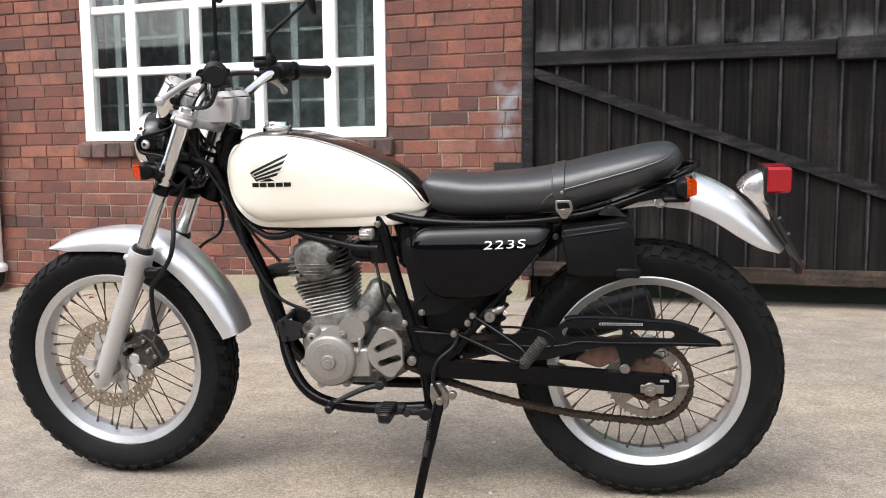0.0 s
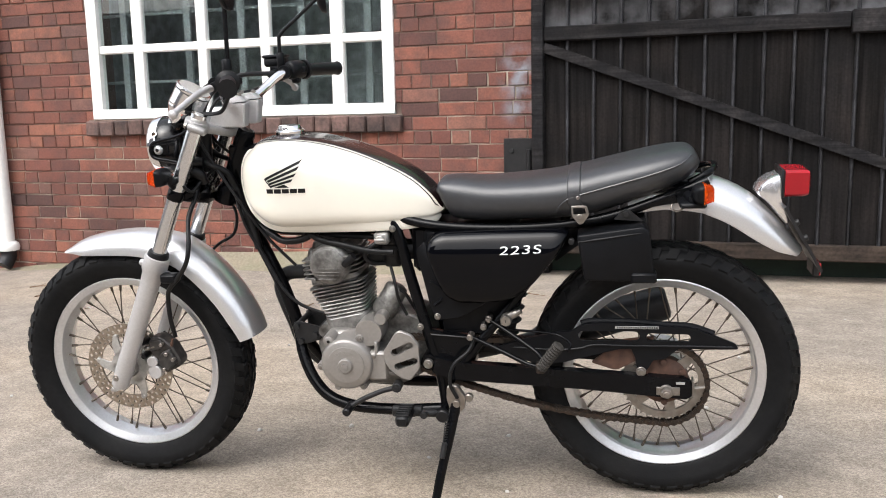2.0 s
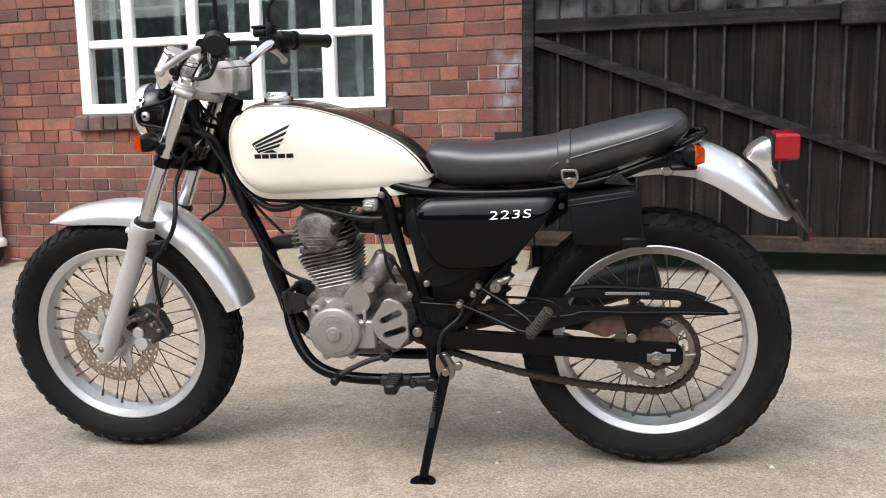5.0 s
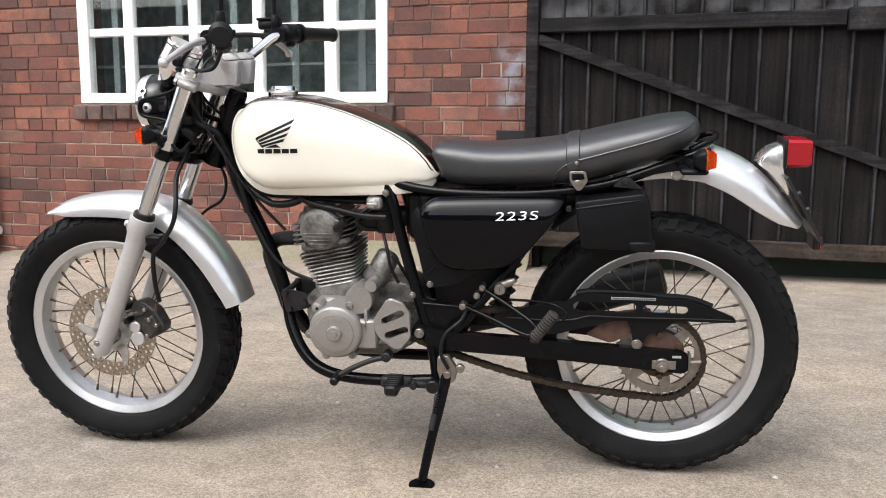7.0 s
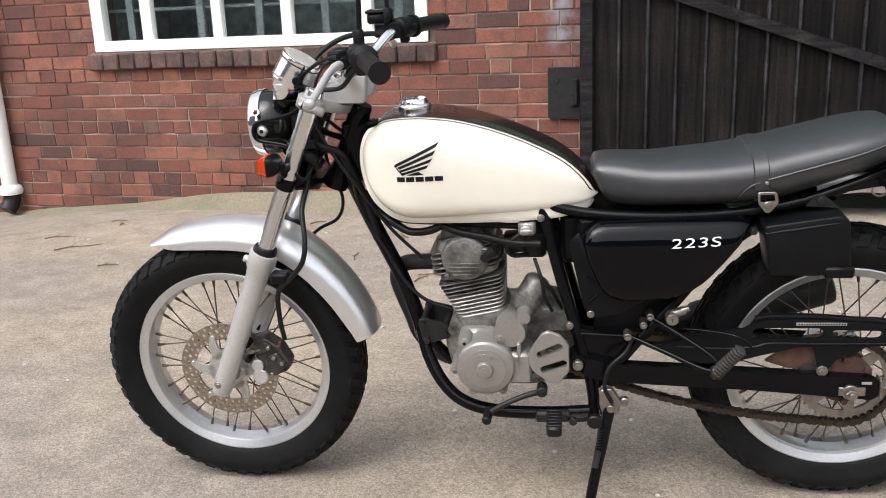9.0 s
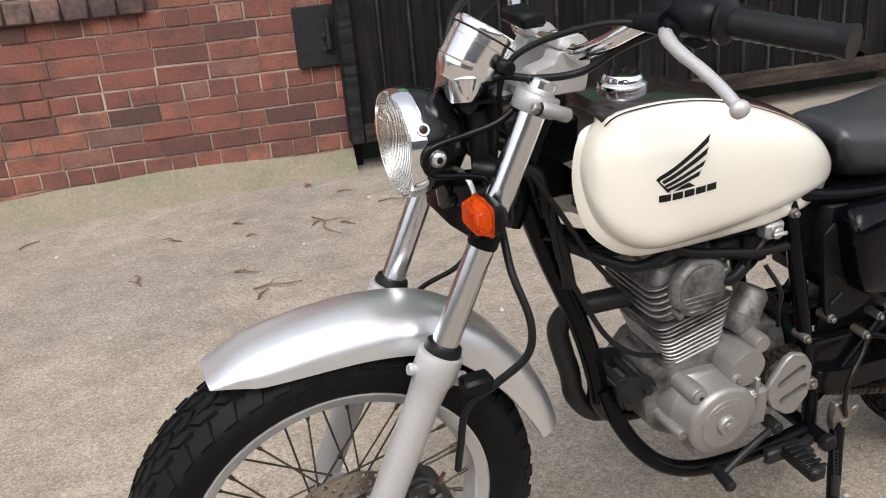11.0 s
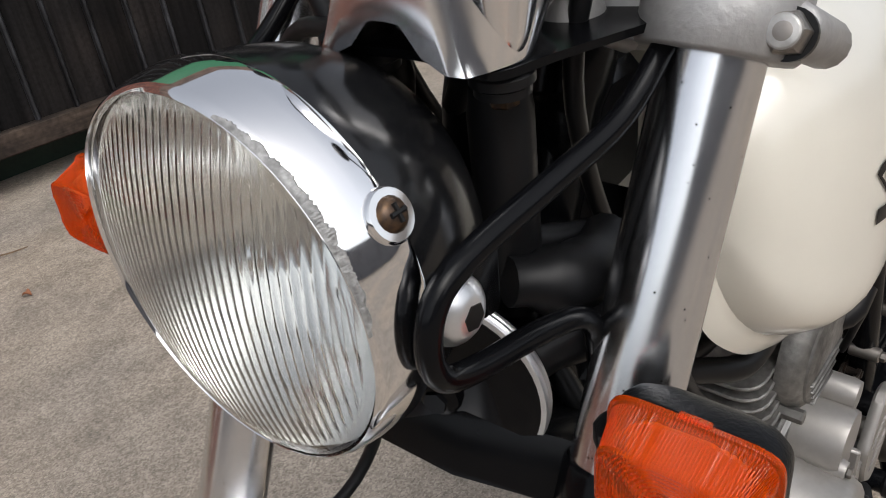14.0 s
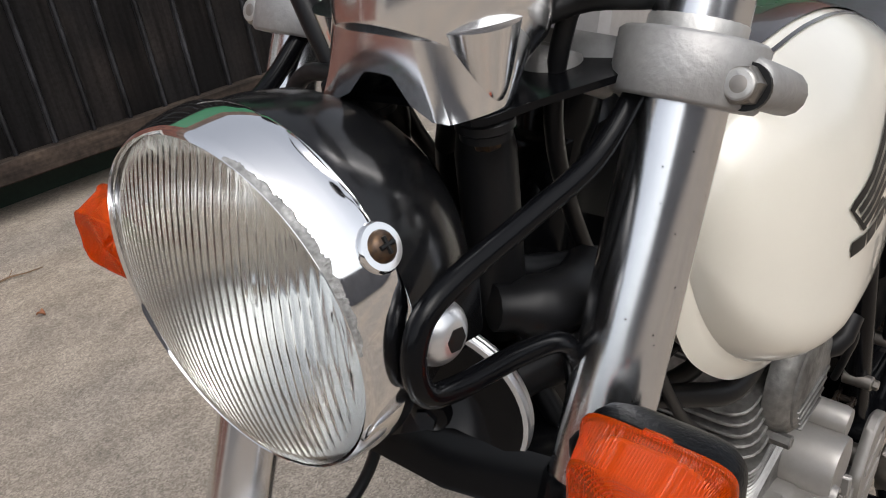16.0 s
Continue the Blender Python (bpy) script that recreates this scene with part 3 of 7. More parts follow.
# ---- window ----
def build_window():
    x0, x1, z0, z1 = WIN
    win = structure("window_1", joined(block(x0, x0 + 0.085, WALL_Y - 0.01, WALL_Y + 0.06, z0, z1), block(x1 - 0.075, x1, WALL_Y - 0.01, WALL_Y + 0.06, z0, z1),
                    block(x0, x1, WALL_Y - 0.012, WALL_Y + 0.06, z0 - 0.002, z0 + 0.065), block(x0, x1, WALL_Y - 0.01, WALL_Y + 0.06, z1 - 0.07, z1)), M_WHITE_PAINT, "white painted multi-pane workshop window in a brick wall", "window", 40)
    bars = [(-2.965, 0.085), (-2.47, 0.075), (-2.005, 0.075), (-1.505, 0.09)]
    rails = [1.424, 1.838, 2.252]
    for x, w in bars:
        part("glazing_bar", block(x - w / 2, x + w / 2, WALL_Y, WALL_Y + 0.05, z0 + 0.06, z1 - 0.06, 0.008), M_WHITE_PAINT, win)
    for z in rails:
        part("glazing_bar", block(x0 + 0.08, x1 - 0.07, WALL_Y + 0.003, WALL_Y + 0.047, z - 0.028, z + 0.028, 0.008), M_WHITE_PAINT, win)
    xe = [x0 + 0.08] + [b[0] for b in bars] + [x1 - 0.07]
    ze = [z0 + 0.06] + rails + [z1 - 0.07]
    for a, b in zip(xe, xe[1:]):
        for c, d in zip(ze, ze[1:]):
            p = part("pane", block(a, b, WALL_Y + 0.024, WALL_Y + 0.028, c, d, 0.0005), M_PANE, win, "", None)
            p.visible_shadow = False
    # sill of bricks on edge
    sill = structure("window_sill", block(x0 - 0.045, x1 + 0.045, WALL_Y - 0.012, WALL_Y + 0.2, z0 - 0.11, z0 - 0.004, 0.006), M_MORTAR, "sooty brick-on-edge window sill", "sill")
    n = 20
    w = (x1 - x0 + 0.1) / n
    me = raw("brick", *block(-w / 2 + 0.003, w / 2 - 0.003, -0.045, 0.05, -0.052, 0.05, 0.009), 40)
    for i in range(n):
        link("brick", me, M_BLUE_BRICK, sill, "", pose(x0 - 0.05 + w * (i + 0.5), WALL_Y + random.Random(i + 50).uniform(-0.006, 0.006), z0 - 0.06 + random.Random(i + 90).uniform(-0.004, 0.003), 0, random.Random(i).uniform(-2, 2), 0))
    # the room behind the panes
    room = [block(x0 - 0.6, x1 + 0.6, WALL_Y + 1.7, WALL_Y + 1.75, 0.3, 3.4, 0.001), block(x0 - 0.6, x0 - 0.55, WALL_Y + 0.25, WALL_Y + 1.7, 0.3, 3.4, 0.001),
            block(x1 + 0.55, x1 + 0.6, WALL_Y + 0.25, WALL_Y + 1.7, 0.3, 3.4, 0.001), block(x0 - 0.6, x1 + 0.6, WALL_Y + 0.25, WALL_Y + 1.75, 0.25, 0.3, 0.001), block(x0 - 0.6, x1 + 0.6, WALL_Y + 0.25, WALL_Y + 1.75, 3.4, 3.45, 0.001)]
    structure("room_wall", joined(*room), M_ROOM, "dim bare workshop room behind the window, pane reflections mottled into its paint", "wall")
    lattice = thing("window_bars", "grey painted security bars inside the window", "window bars", pose(0, 0, 0))
    for x in (-3.17, -2.66, -2.25, -1.81, -1.35):
        part("bar", block(x - 0.026, x + 0.026, WALL_Y + 0.13, WALL_Y + 0.15, z0 + 0.02, z1 - 0.02, 0.003), M_ROOM_BAR, lattice)
    for z in (1.21, 1.663, 2.1, 2.5):
        part("bar", block(x0 + 0.01, x1 - 0.01, WALL_Y + 0.152, WALL_Y + 0.165, z - 0.011, z + 0.011, 0.003), M_ROOM_BAR, lattice)
    mesh = [block(-1.47 + 0.0135 * i, -1.469 + 0.0135 * i, WALL_Y + 0.05, WALL_Y + 0.051, z0 + 0.03, z1 - 0.03, 0.0001) for i in range(26)]
    mesh += [block(-1.475, -1.13, WALL_Y + 0.051, WALL_Y + 0.052, z0 + 0.03 + 0.0135 * i, z0 + 0.031 + 0.0135 * i, 0.0001) for i in range(124)]
    tagged(part("wire_mesh", joined(*mesh), M_ROOM_BAR, lattice, "fine grey wire mesh behind the panes", None), kind="stuff")


build_window()


# ---- gate ----
def build_gate():
    y = 2.655
    z0, z1 = 0.15, 2.6
    gate = thing("wooden_gate", "black stained boarded timber gate with a long diagonal brace", "gate", pose(0, 0, 0))
    part("stile", block(-0.255, -0.186, y - 0.02, y + 0.09, z0, z1, 0.006), M_GATE_WORN, gate)
    part("rail", block(-0.186, 1.37, y - 0.012, y + 0.03, 1.336, 1.416, 0.006), M_GATE_WORN, gate)
    part("rail", block(1.372, 2.86, y - 0.02, y + 0.03, 1.308, 1.424, 0.006), M_GATE_WORN, gate)
    part("rail", block(-0.186, 2.86, y - 0.012, y + 0.05, z0, z0 + 0.085, 0.006), M_GATE_FOOT, gate)
    part("rail", block(-0.186, 2.86, y - 0.012, y + 0.03, 2.42, 2.52, 0.006), M_GATE_WORN, gate)
    a, b = Vector((-0.19, 1.3055)), Vector((2.58, 0.2819))
    d = (b - a).normalized()
    nrm = Vector((-d.y, d.x)) * 0.0275
    part("diagonal_brace", plate([tuple(a - nrm), tuple(b - nrm), tuple(b + nrm), tuple(a + nrm)], y - 0.008, y + 0.03, 0.005), M_GATE_WORN, gate)
    n = 21
    me = raw("board", *block(-0.0735, 0.0735, y + 0.032, y + 0.055, z0 + 0.02, z1 - 0.02, 0.003), 40)
    ms = raw("cover_strip", *block(-0.0095, 0.0095, y + 0.012, y + 0.032, z0 + 0.08, z1 - 0.03, 0.005), 40)
    for i in range(n):
        x = -0.1325 + 0.1463 * i
        link("board", me, M_GATE, gate, "", pose(x, 0, 0))
        if i < n - 1:
            link("cover_strip", ms, M_GATE_STRIP, gate, "", pose(x + 0.074, 0, 0))
    part("hinge_plate", joined(block(-0.445, -0.252, WALL_Y - 0.03, WALL_Y + 0.0, 0.525, 0.802, 0.003), *[rod((x, WALL_Y - 0.04, z), (x, WALL_Y - 0.02, z), 0.014, 8, 0.003) for x, z in ((-0.395, 0.73), (-0.31, 0.66), (-0.31, 0.60))],
                              rod((-0.29, WALL_Y - 0.05, 0.6), (-0.29, WALL_Y - 0.05, 0.74), 0.016, 10, 0.003)), M_IRON, gate, "black iron hinge plate bolted to the brickwork")
    structure("threshold_board", block(-0.25, 2.86, y + 0.25, y + 0.29, -0.02, 0.2, 0.004), M_DARK_GREEN, "dark green board behind the foot of the gate", "board")
    structure("gate_reveal", joined(block(GATE_X0 - 0.001, GATE_X0 + 0.045, WALL_Y + 0.03, WALL_Y + 0.2, -0.1, 2.62, 0.002), block(GATE_X0, GATE_X1, WALL_Y + 0.2, WALL_Y + 0.24, -0.1, 2.62, 0.002)), M_GATE, "dark timber gate post and backing", "gate post")
    structure("door_1", joined(block(4.51, 7.19, WALL_Y + 0.06, WALL_Y + 0.12, 0.0, 3.29, 0.002), block(5.81, 5.85, WALL_Y + 0.045, WALL_Y + 0.06, 0.02, 3.28, 0.003)), M_GREEN, "bright green painted double doors in the brick wall", "door")
    # Unseen boarding, added so that the headlight rim reflects green.
    structure("unseen_fascia", block(-0.3, 4.4, WALL_Y - 0.03, WALL_Y + 0.012, 2.64, 3.6, 0.006), M_GREEN, "unseen green boarding added above the gate for its reflection in chrome", "boarding")
    return gate


build_gate()


def build_pipe():
    p = thing("drainpipe", "white painted cast-iron drainpipe with a flared shoe", "drainpipe", pose(-4.17, WALL_Y - 0.06, 0))
    part("pipe", lathe([(0.05, 0.06), (0.05, 3.6), (0.04, 3.6), (0.04, 0.06)], 20, Matrix.Rotation(radians(90), 4, "X"), True), M_WHITE_PAINT, p)
    part("collar", lathe([(0.05, 0.03), (0.075, 0.035), (0.08, 0.06), (0.072, 0.085), (0.052, 0.1)], 20, Matrix.Rotation(radians(90), 4, "X")), M_WHITE_PAINT, p)
    part("shoe", sweep([(0, 0, 0.04), (0, -0.01, -0.02), (-0.01, -0.05, -0.075)], 0.055, 16, 4), M_IRON, p, "black iron drain shoe")


build_pipe()


def build_silt():
    """Damp silt banked along the foot of the wall."""
    vs, fs = [], []
    n = 120
    for i in range(n + 1):
        x = -6 + (GATE_X0 + 6) * i / n
        h = 0.02 + 0.04 * noise.noise((x * 1.3, 0, 0)) + 0.10 * max(0.0, min(1.0, (x + 3.2) / 1.2))
        w = 0.16 + 0.10 * noise.noise((x * 0.9, 5, 0))
        g = ground_z(x, WALL_Y)
        vs += [(x, WALL_Y + 0.02, g + h), (x, WALL_Y - 0.02, g + h * 0.95), (x, WALL_Y - w * 0.4, g + h * 0.35), (x, WALL_Y - w, g - 0.004)]
    for i in range(n):
        for k in range(3):
            fs.append((i * 4 + k, i * 4 + k + 1, (i + 1) * 4 + k + 1, (i + 1) * 4 + k))
    structure("silt", (vs, fs), M_SILT, "damp mossy silt banked against the wall foot", "silt", 60, "stuff")


build_silt()


# ---- motorcycle: x to its tail, y to its right side, z up ----
BIKE = Matrix.Translation((0, -0.166, 0)) @ pose(0, 0, 0, 0, 0, 8.35) @ pose(0, 0, 0, 5.7) @ pose(0, 0, 0, 0, -0.72, 0)
bike = thing("motorcycle", "cream and black retro street motorcycle leaning on its side stand", "motorcycle", BIKE)
FX, RX, WZ = -0.684, 0.690, 0.326


def perforated_ring(r0, r1, rows, cols, hole, y0, y1):
    """A flat ring with rows of drilled holes, staggered from row to row."""
    vs, fs = [], []
    dr = (r1 - r0) / rows
    for i in range(rows):
        for c in range(cols):
            a0 = 2 * math.pi * (c + 0.5 * (i % 2)) / cols
            da = 2 * math.pi / cols
            ra, rb = r0 + dr * i, r0 + dr * (i + 1)
            rc = (ra + rb) / 2
            o = len(vs)
            for y in (y0, y1):
                for u, v in ((0, 0), (0.5, 0), (1, 0), (1, 0.5), (1, 1), (0.5, 1), (0, 1), (0, 0.5)):
                    a, r = a0 + da * u, ra + (rb - ra) * v
                    vs.append((r * math.cos(a), y, r * math.sin(a)))
                ac = a0 + da / 2
                for k in range(8):
                    t = radians(225 + 45 * k)
                    du, dv = hole * math.cos(t), hole * math.sin(t)
                    a = ac + du / rc
                    vs.append(((rc + dv) * math.cos(a), y, (rc + dv) * math.sin(a)))
            for k in range(8):
                j = (k + 1) % 8
                fs.append((o + k, o + j, o + 8 + j, o + 8 + k))
                fs.append((o + 16 + k, o + 16 + j, o + 24 + j, o + 24 + k))
                fs.append((o + 8 + k, o + 8 + j, o + 24 + j, o + 24 + k))
            if i == 0:
                fs += [(o, o + 1, o + 17, o + 16), (o + 1, o + 2, o + 18, o + 17)]
            if i == rows - 1:
                fs += [(o + 4, o + 5, o + 21, o + 20), (o + 5, o + 6, o + 22, o + 21)]
    first, order, out = {}, [], []
    for v in vs:
        k = tuple(round(c, 6) for c in v)
        if k not in first:
            first[k] = len(out)
            out.append(v)
        order.append(first[k])
    return out, [tuple(order[i] for i in f) for f in fs]


def build_wheel(name, label, cx, tyre_half, rim_half, tread_seed):
    m = Matrix.Translation((cx, 0, WZ))
    rh = rim_half
    rim = link(name, raw("rim", *lathe([(0.2372, -rh), (0.2372, -rh + 0.004), (0.2300, -rh + 0.007), (0.2300, rh - 0.007), (0.2372, rh - 0.004), (0.2372, rh), (0.2345, rh + 0.001), (0.2260, rh - 0.003),
                                        (0.2180, rh - 0.007), (0.2140, rh - 0.014), (0.2130, 0.012), (0.2090, 0.0), (0.2130, -0.012), (0.2140, -rh + 0.014), (0.2180, -rh + 0.007), (0.2260, -rh + 0.003), (0.2345, -rh - 0.001)], 96, None, True), 25), M_RIM, bike, label, m)
    t = tyre_half
    prof = [(0.2372, -rh + 0.002), (0.243, -rh - 0.004), (0.252, -t + 0.012), (0.268, -t + 0.003), (0.284, -t), (0.294, -t + 0.004), (0.3025, -t + 0.015), (0.3080, -t + 0.028), (0.3110, -t + 0.045), (0.3125, 0)]
    prof = prof + [(r, -h) for r, h in reversed(prof[:-1])]
    part("tyre", lathe(prof, 96, None, True), M_RUBBER, rim, "black rubber tyre", 50)
    # tread blocks: two staggered centre rows and a shoulder row on each side
    vs, fs = [], []
    n = 46
    for i in range(n):
        for side in (-1, 1):
            for row in range(3):
                a0 = 2 * math.pi * (i + (0.5 if side > 0 else 0) + (0.35 * row)) / n
                da = 2 * math.pi / n
                w0, w1 = ((0.003, 0.019), (0.0225, 0.037), (0.0405, t - 0.0025))[row]
                ra0 = (0.3125, 0.3110, 0.3050)[row]
                ra1 = (0.3110, 0.3070, 0.2890)[row]
                skew = (0.16, -0.16, 0.12)[row] * da
                hgt = (0.0045, 0.0052, 0.0066)[row]
                fill = (0.72, 0.72, 0.62)[row]
                o = len(vs)
                for up in (0, 1):
                    sh = 0.0016 * up
                    for w, r, sk, nh in ((w0 + sh, ra0, -skew, 1), (w1 - sh, ra1, skew, 0.55 if row == 2 else 1)):
                        ny = 0.8 if (row == 2 and w > 0.05) else 0.15
                        for e in (0, 1):
                            a = a0 + sk + da * fill * e + (0.0045 if e == 0 else -0.0045) * up
                            rr = r + (hgt * nh if up else -0.004)
                            yy = side * (w + (0.0052 * ny if up and row == 2 and nh < 1 else 0))
                            vs.append((rr * math.cos(a), yy, rr * math.sin(a)))
                fs += [(o + 4, o + 5, o + 7, o + 6), (o, o + 1, o + 5, o + 4), (o + 2, o + 3, o + 7, o + 6), (o, o + 2, o + 6, o + 4), (o + 1, o + 3, o + 7, o + 5)]
    part("tread", (vs, fs), M_RUBBER, rim, "blocks of a worn dual-purpose tyre tread", None)
    return rim


def build_spokes(rim, flange_l, flange_r, rf):
    """36 laced spokes with nipples, each a copy of one of four."""
    for kind in range(4):
        side = -1 if kind % 2 == 0 else 1
        lead = 1 if kind < 2 else -1
        yf = flange_l if side < 0 else flange_r
        rfl = rf
        a = Vector((rfl * math.cos(radians(-62 * lead)), yf + 0.004 * side * lead, rfl * math.sin(radians(-62 * lead))))
        b = Vector((0.2095, 0.006 * side, 0))
        d = (b - a).normalized()
        me = raw("spoke", *joined(sweep([a, b - d * 0.012], 0.0017, 6), sweep([b - d * 0.016, b - d * 0.014, b + d * 0.003], [0.0022, 0.0033, 0.0036], 7)), 60)
        for i in range(9):
            link("spoke", me, M_SPOKE, rim, "", pose(0, 0, 0, 0, -(i * 40 + kind * 10 + (2 if lead > 0 else -2)), 0))


wf = build_wheel("front_wheel", "silver spoked front wheel with a drilled disc brake", FX, 0.058, 0.038, 1)
build_spokes(wf, -0.030, 0.034, 0.036)
part("hub", lathe([(0.012, -0.075), (0.022, -0.074), (0.024, -0.05), (0.040, -0.045), (0.044, -0.034), (0.044, -0.026), (0.026, -0.02), (0.024, 0.024), (0.044, 0.03), (0.044, 0.038), (0.03, 0.046), (0.012, 0.06)], 36), M_ALU, wf, "dull cast aluminium hub")
part("brake_disc", perforated_ring(0.082, 0.119, 3, 36, 0.0046, -0.063, -0.0585), M_DISC, wf, "drilled brake disc with brown pad marks", None)
sp = []
for i in range(6):
    a = 2 * math.pi * i / 6
    rot = Matrix.Rotation(-a, 4, "Y")
    sp.append(moved(plate(round_outline([(0.036, -0.015), (0.060, -0.012), (0.088, -0.024), (0.094, -0.014), (0.076, 0.004), (0.05, 0.016), (0.036, 0.016)], 0.006), -0.066, -0.060, 0.001), rot))
    sp.append(moved(rod((0.087, -0.068, -0.018), (0.087, -0.056, -0.018), 0.0055, 10, 0.001), rot))
part("disc_carrier", joined(lathe([(0.028, -0.066), (0.05, -0.066), (0.05, -0.058), (0.028, -0.058)], 36, None, True), *sp), M_ALU, wf, "light alloy disc carrier")

wr = build_wheel("rear_wheel", "silver spoked rear wheel with a chain sprocket", RX, 0.060, 0.042, 2)
build_spokes(wr, -0.034, 0.036, 0.048)
part("hub", lathe([(0.012, -0.07), (0.05, -0.068), (0.056, -0.05), (0.058, -0.034), (0.056, -0.026), (0.034, -0.02), (0.034, 0.02), (0.065, 0.03), (0.07, 0.045), (0.06, 0.065), (0.012, 0.07)], 36), M_ALU, wr, "dull cast aluminium hub")


def sprocket(r, n, y0, y1, inner):
    o = []
    for i in range(n):
        for f, rr in ((0.0, r - 0.006), (0.3, r - 0.005), (0.42, r), (0.58, r), (0.7, r - 0.005)):
            a = 2 * math.pi * (i + f) / n
            o.append((rr * math.cos(a), rr * math.sin(a)))
    k = len(o)
    inn = [(inner * math.cos(2 * math.pi * i / k), inner * math.sin(2 * math.pi * i / k)) for i in range(k)]
    vs = [(x, y, z) for y in (y0, y1) for x, z in o] + [(x, y, z) for y in (y0, y1) for x, z in inn]
    fs = []
    for i in range(k):
        j = (i + 1) % k
        fs += [(i, j, k + j, k + i), (2 * k + i, 2 * k + j, 3 * k + j, 3 * k + i), (i, j, 2 * k + j, 2 * k + i), (k + i, k + j, 3 * k + j, 3 * k + i)]
    return vs, fs


part("rear_sprocket", sprocket(0.100, 40, -0.079, -0.072, 0.078), M_STEEL, wr, "worn steel rear sprocket", None)
for i in range(6):
    part("sprocket_arm", moved(plate(round_outline([(0.03, -0.016), (0.08, -0.011), (0.08, 0.011), (0.03, 0.016)], 0.004), -0.078, -0.073, 0.001), Matrix.Rotation(-2 * math.pi * i / 6 + 0.3, 4, "Y")), M_STEEL, wr)
part("sprocket_carrier", joined(lathe([(0.02, -0.085), (0.046, -0.084), (0.056, -0.079), (0.058, -0.06), (0.02, -0.06)], 36), *[moved(rod((0.05, -0.092, 0), (0.05, -0.08, 0), 0.008, 6, 0.001), Matrix.Rotation(-2 * math.pi * i / 6 + 0.5, 4, "Y")) for i in range(6)]), M_RUST_FLAT, wr, "rusty sprocket carrier with bolts")


# ---- tank ----
T_TOP = [(-0.307, 0.846), (-0.303, 0.866), (-0.292, 0.887), (-0.275, 0.902), (-0.265, 0.911), (-0.247, 0.917), (-0.218, 0.920), (-0.188, 0.920), (-0.145, 0.917), (-0.102, 0.910), (-0.046, 0.895), (0.010, 0.8745), (0.065, 0.849), (0.106, 0.826), (0.140, 0.798), (0.156, 0.780), (0.172, 0.757), (0.180, 0.740)]
T_BOT = [(-0.307, 0.832), (-0.303, 0.802), (-0.293, 0.768), (-0.276, 0.738), (-0.254, 0.717), (-0.225, 0.7035), (-0.185, 0.699), (0.0, 0.699), (0.10, 0.706), (0.15, 0.713), (0.170, 0.724), (0.180, 0.735)]
T_W = [(-0.307, 0.062), (-0.303, 0.080), (-0.290, 0.100), (-0.25, 0.124), (-0.20, 0.1355), (-0.16, 0.134), (-0.10, 0.1275), (-0.04, 0.1175), (0.02, 0.105), (0.07, 0.0915), (0.12, 0.0745), (0.155, 0.057), (0.180, 0.037)]


def tank_point(x, a, grow=0.0):
    """The tank's skin at x; a is 0 at the left flank, 90 at the crown, in degrees."""
    zt, zb, w = smooth_at(T_TOP, x) + grow, smooth_at(T_BOT, x) - grow, smooth_at(T_W, x) + grow
    mid = zb + (zt - zb) * 0.32
    c, s = math.cos(radians(a)), math.sin(radians(a))
    e = 2 / 3.3 if s >= 0 else 2 / 3.2
    y = -w * math.copysign(abs(c) ** e, c)
    z = mid + (zt - mid) * abs(s) ** e if s >= 0 else mid - (mid - zb) * abs(s) ** e
    # the front is hollow between its two lobes, round the steering head
    f = max(0.0, min(1.0, (0.052 - abs(y)) / 0.014)) * max(0.0, min(1.0, (0.905 - z) / 0.02))
    f = f * f * (3 - 2 * f)
    return Vector((x + max(0.0, -0.205 - x) * f, y, z))


def tank_stations():
    xs = [-0.307, -0.3066, -0.306, -0.305, -0.3035, -0.3015, -0.299, -0.2955, -0.291, -0.286, -0.280, -0.273, -0.265, -0.255, -0.244, -0.232, -0.218, -0.204]
    xs += [-0.19 + 0.02 * i for i in range(16)]
    return xs + [0.125, 0.14, 0.152, 0.162, 0.17, 0.175, 0.178, 0.180]


tank = part("fuel_tank", loft([[tank_point(x, a) for a in range(0, 360, 4)] for x in tank_stations()]), M_CREAM, bike, "glossy cream painted teardrop fuel tank", 60)


def skin_strip(a_of_x0, a_of_x1, xs, grow=0.0012, n=6):
    vs = [tank_point(x, a_of_x0(x) + (a_of_x1(x) - a_of_x0(x)) * k / n, grow) for x in xs for k in range(n + 1)]
    fs = [(i * (n + 1) + k, i * (n + 1) + k + 1, (i + 1) * (n + 1) + k + 1, (i + 1) * (n + 1) + k) for i in range(len(xs) - 1) for k in range(n)]
    return vs, fs


def stripe_angle(half):
    def f(x):
        w = max(curve_at(T_W, x), 0.03)
        return math.degrees(math.acos(min(0.98, half / w)))
    return f


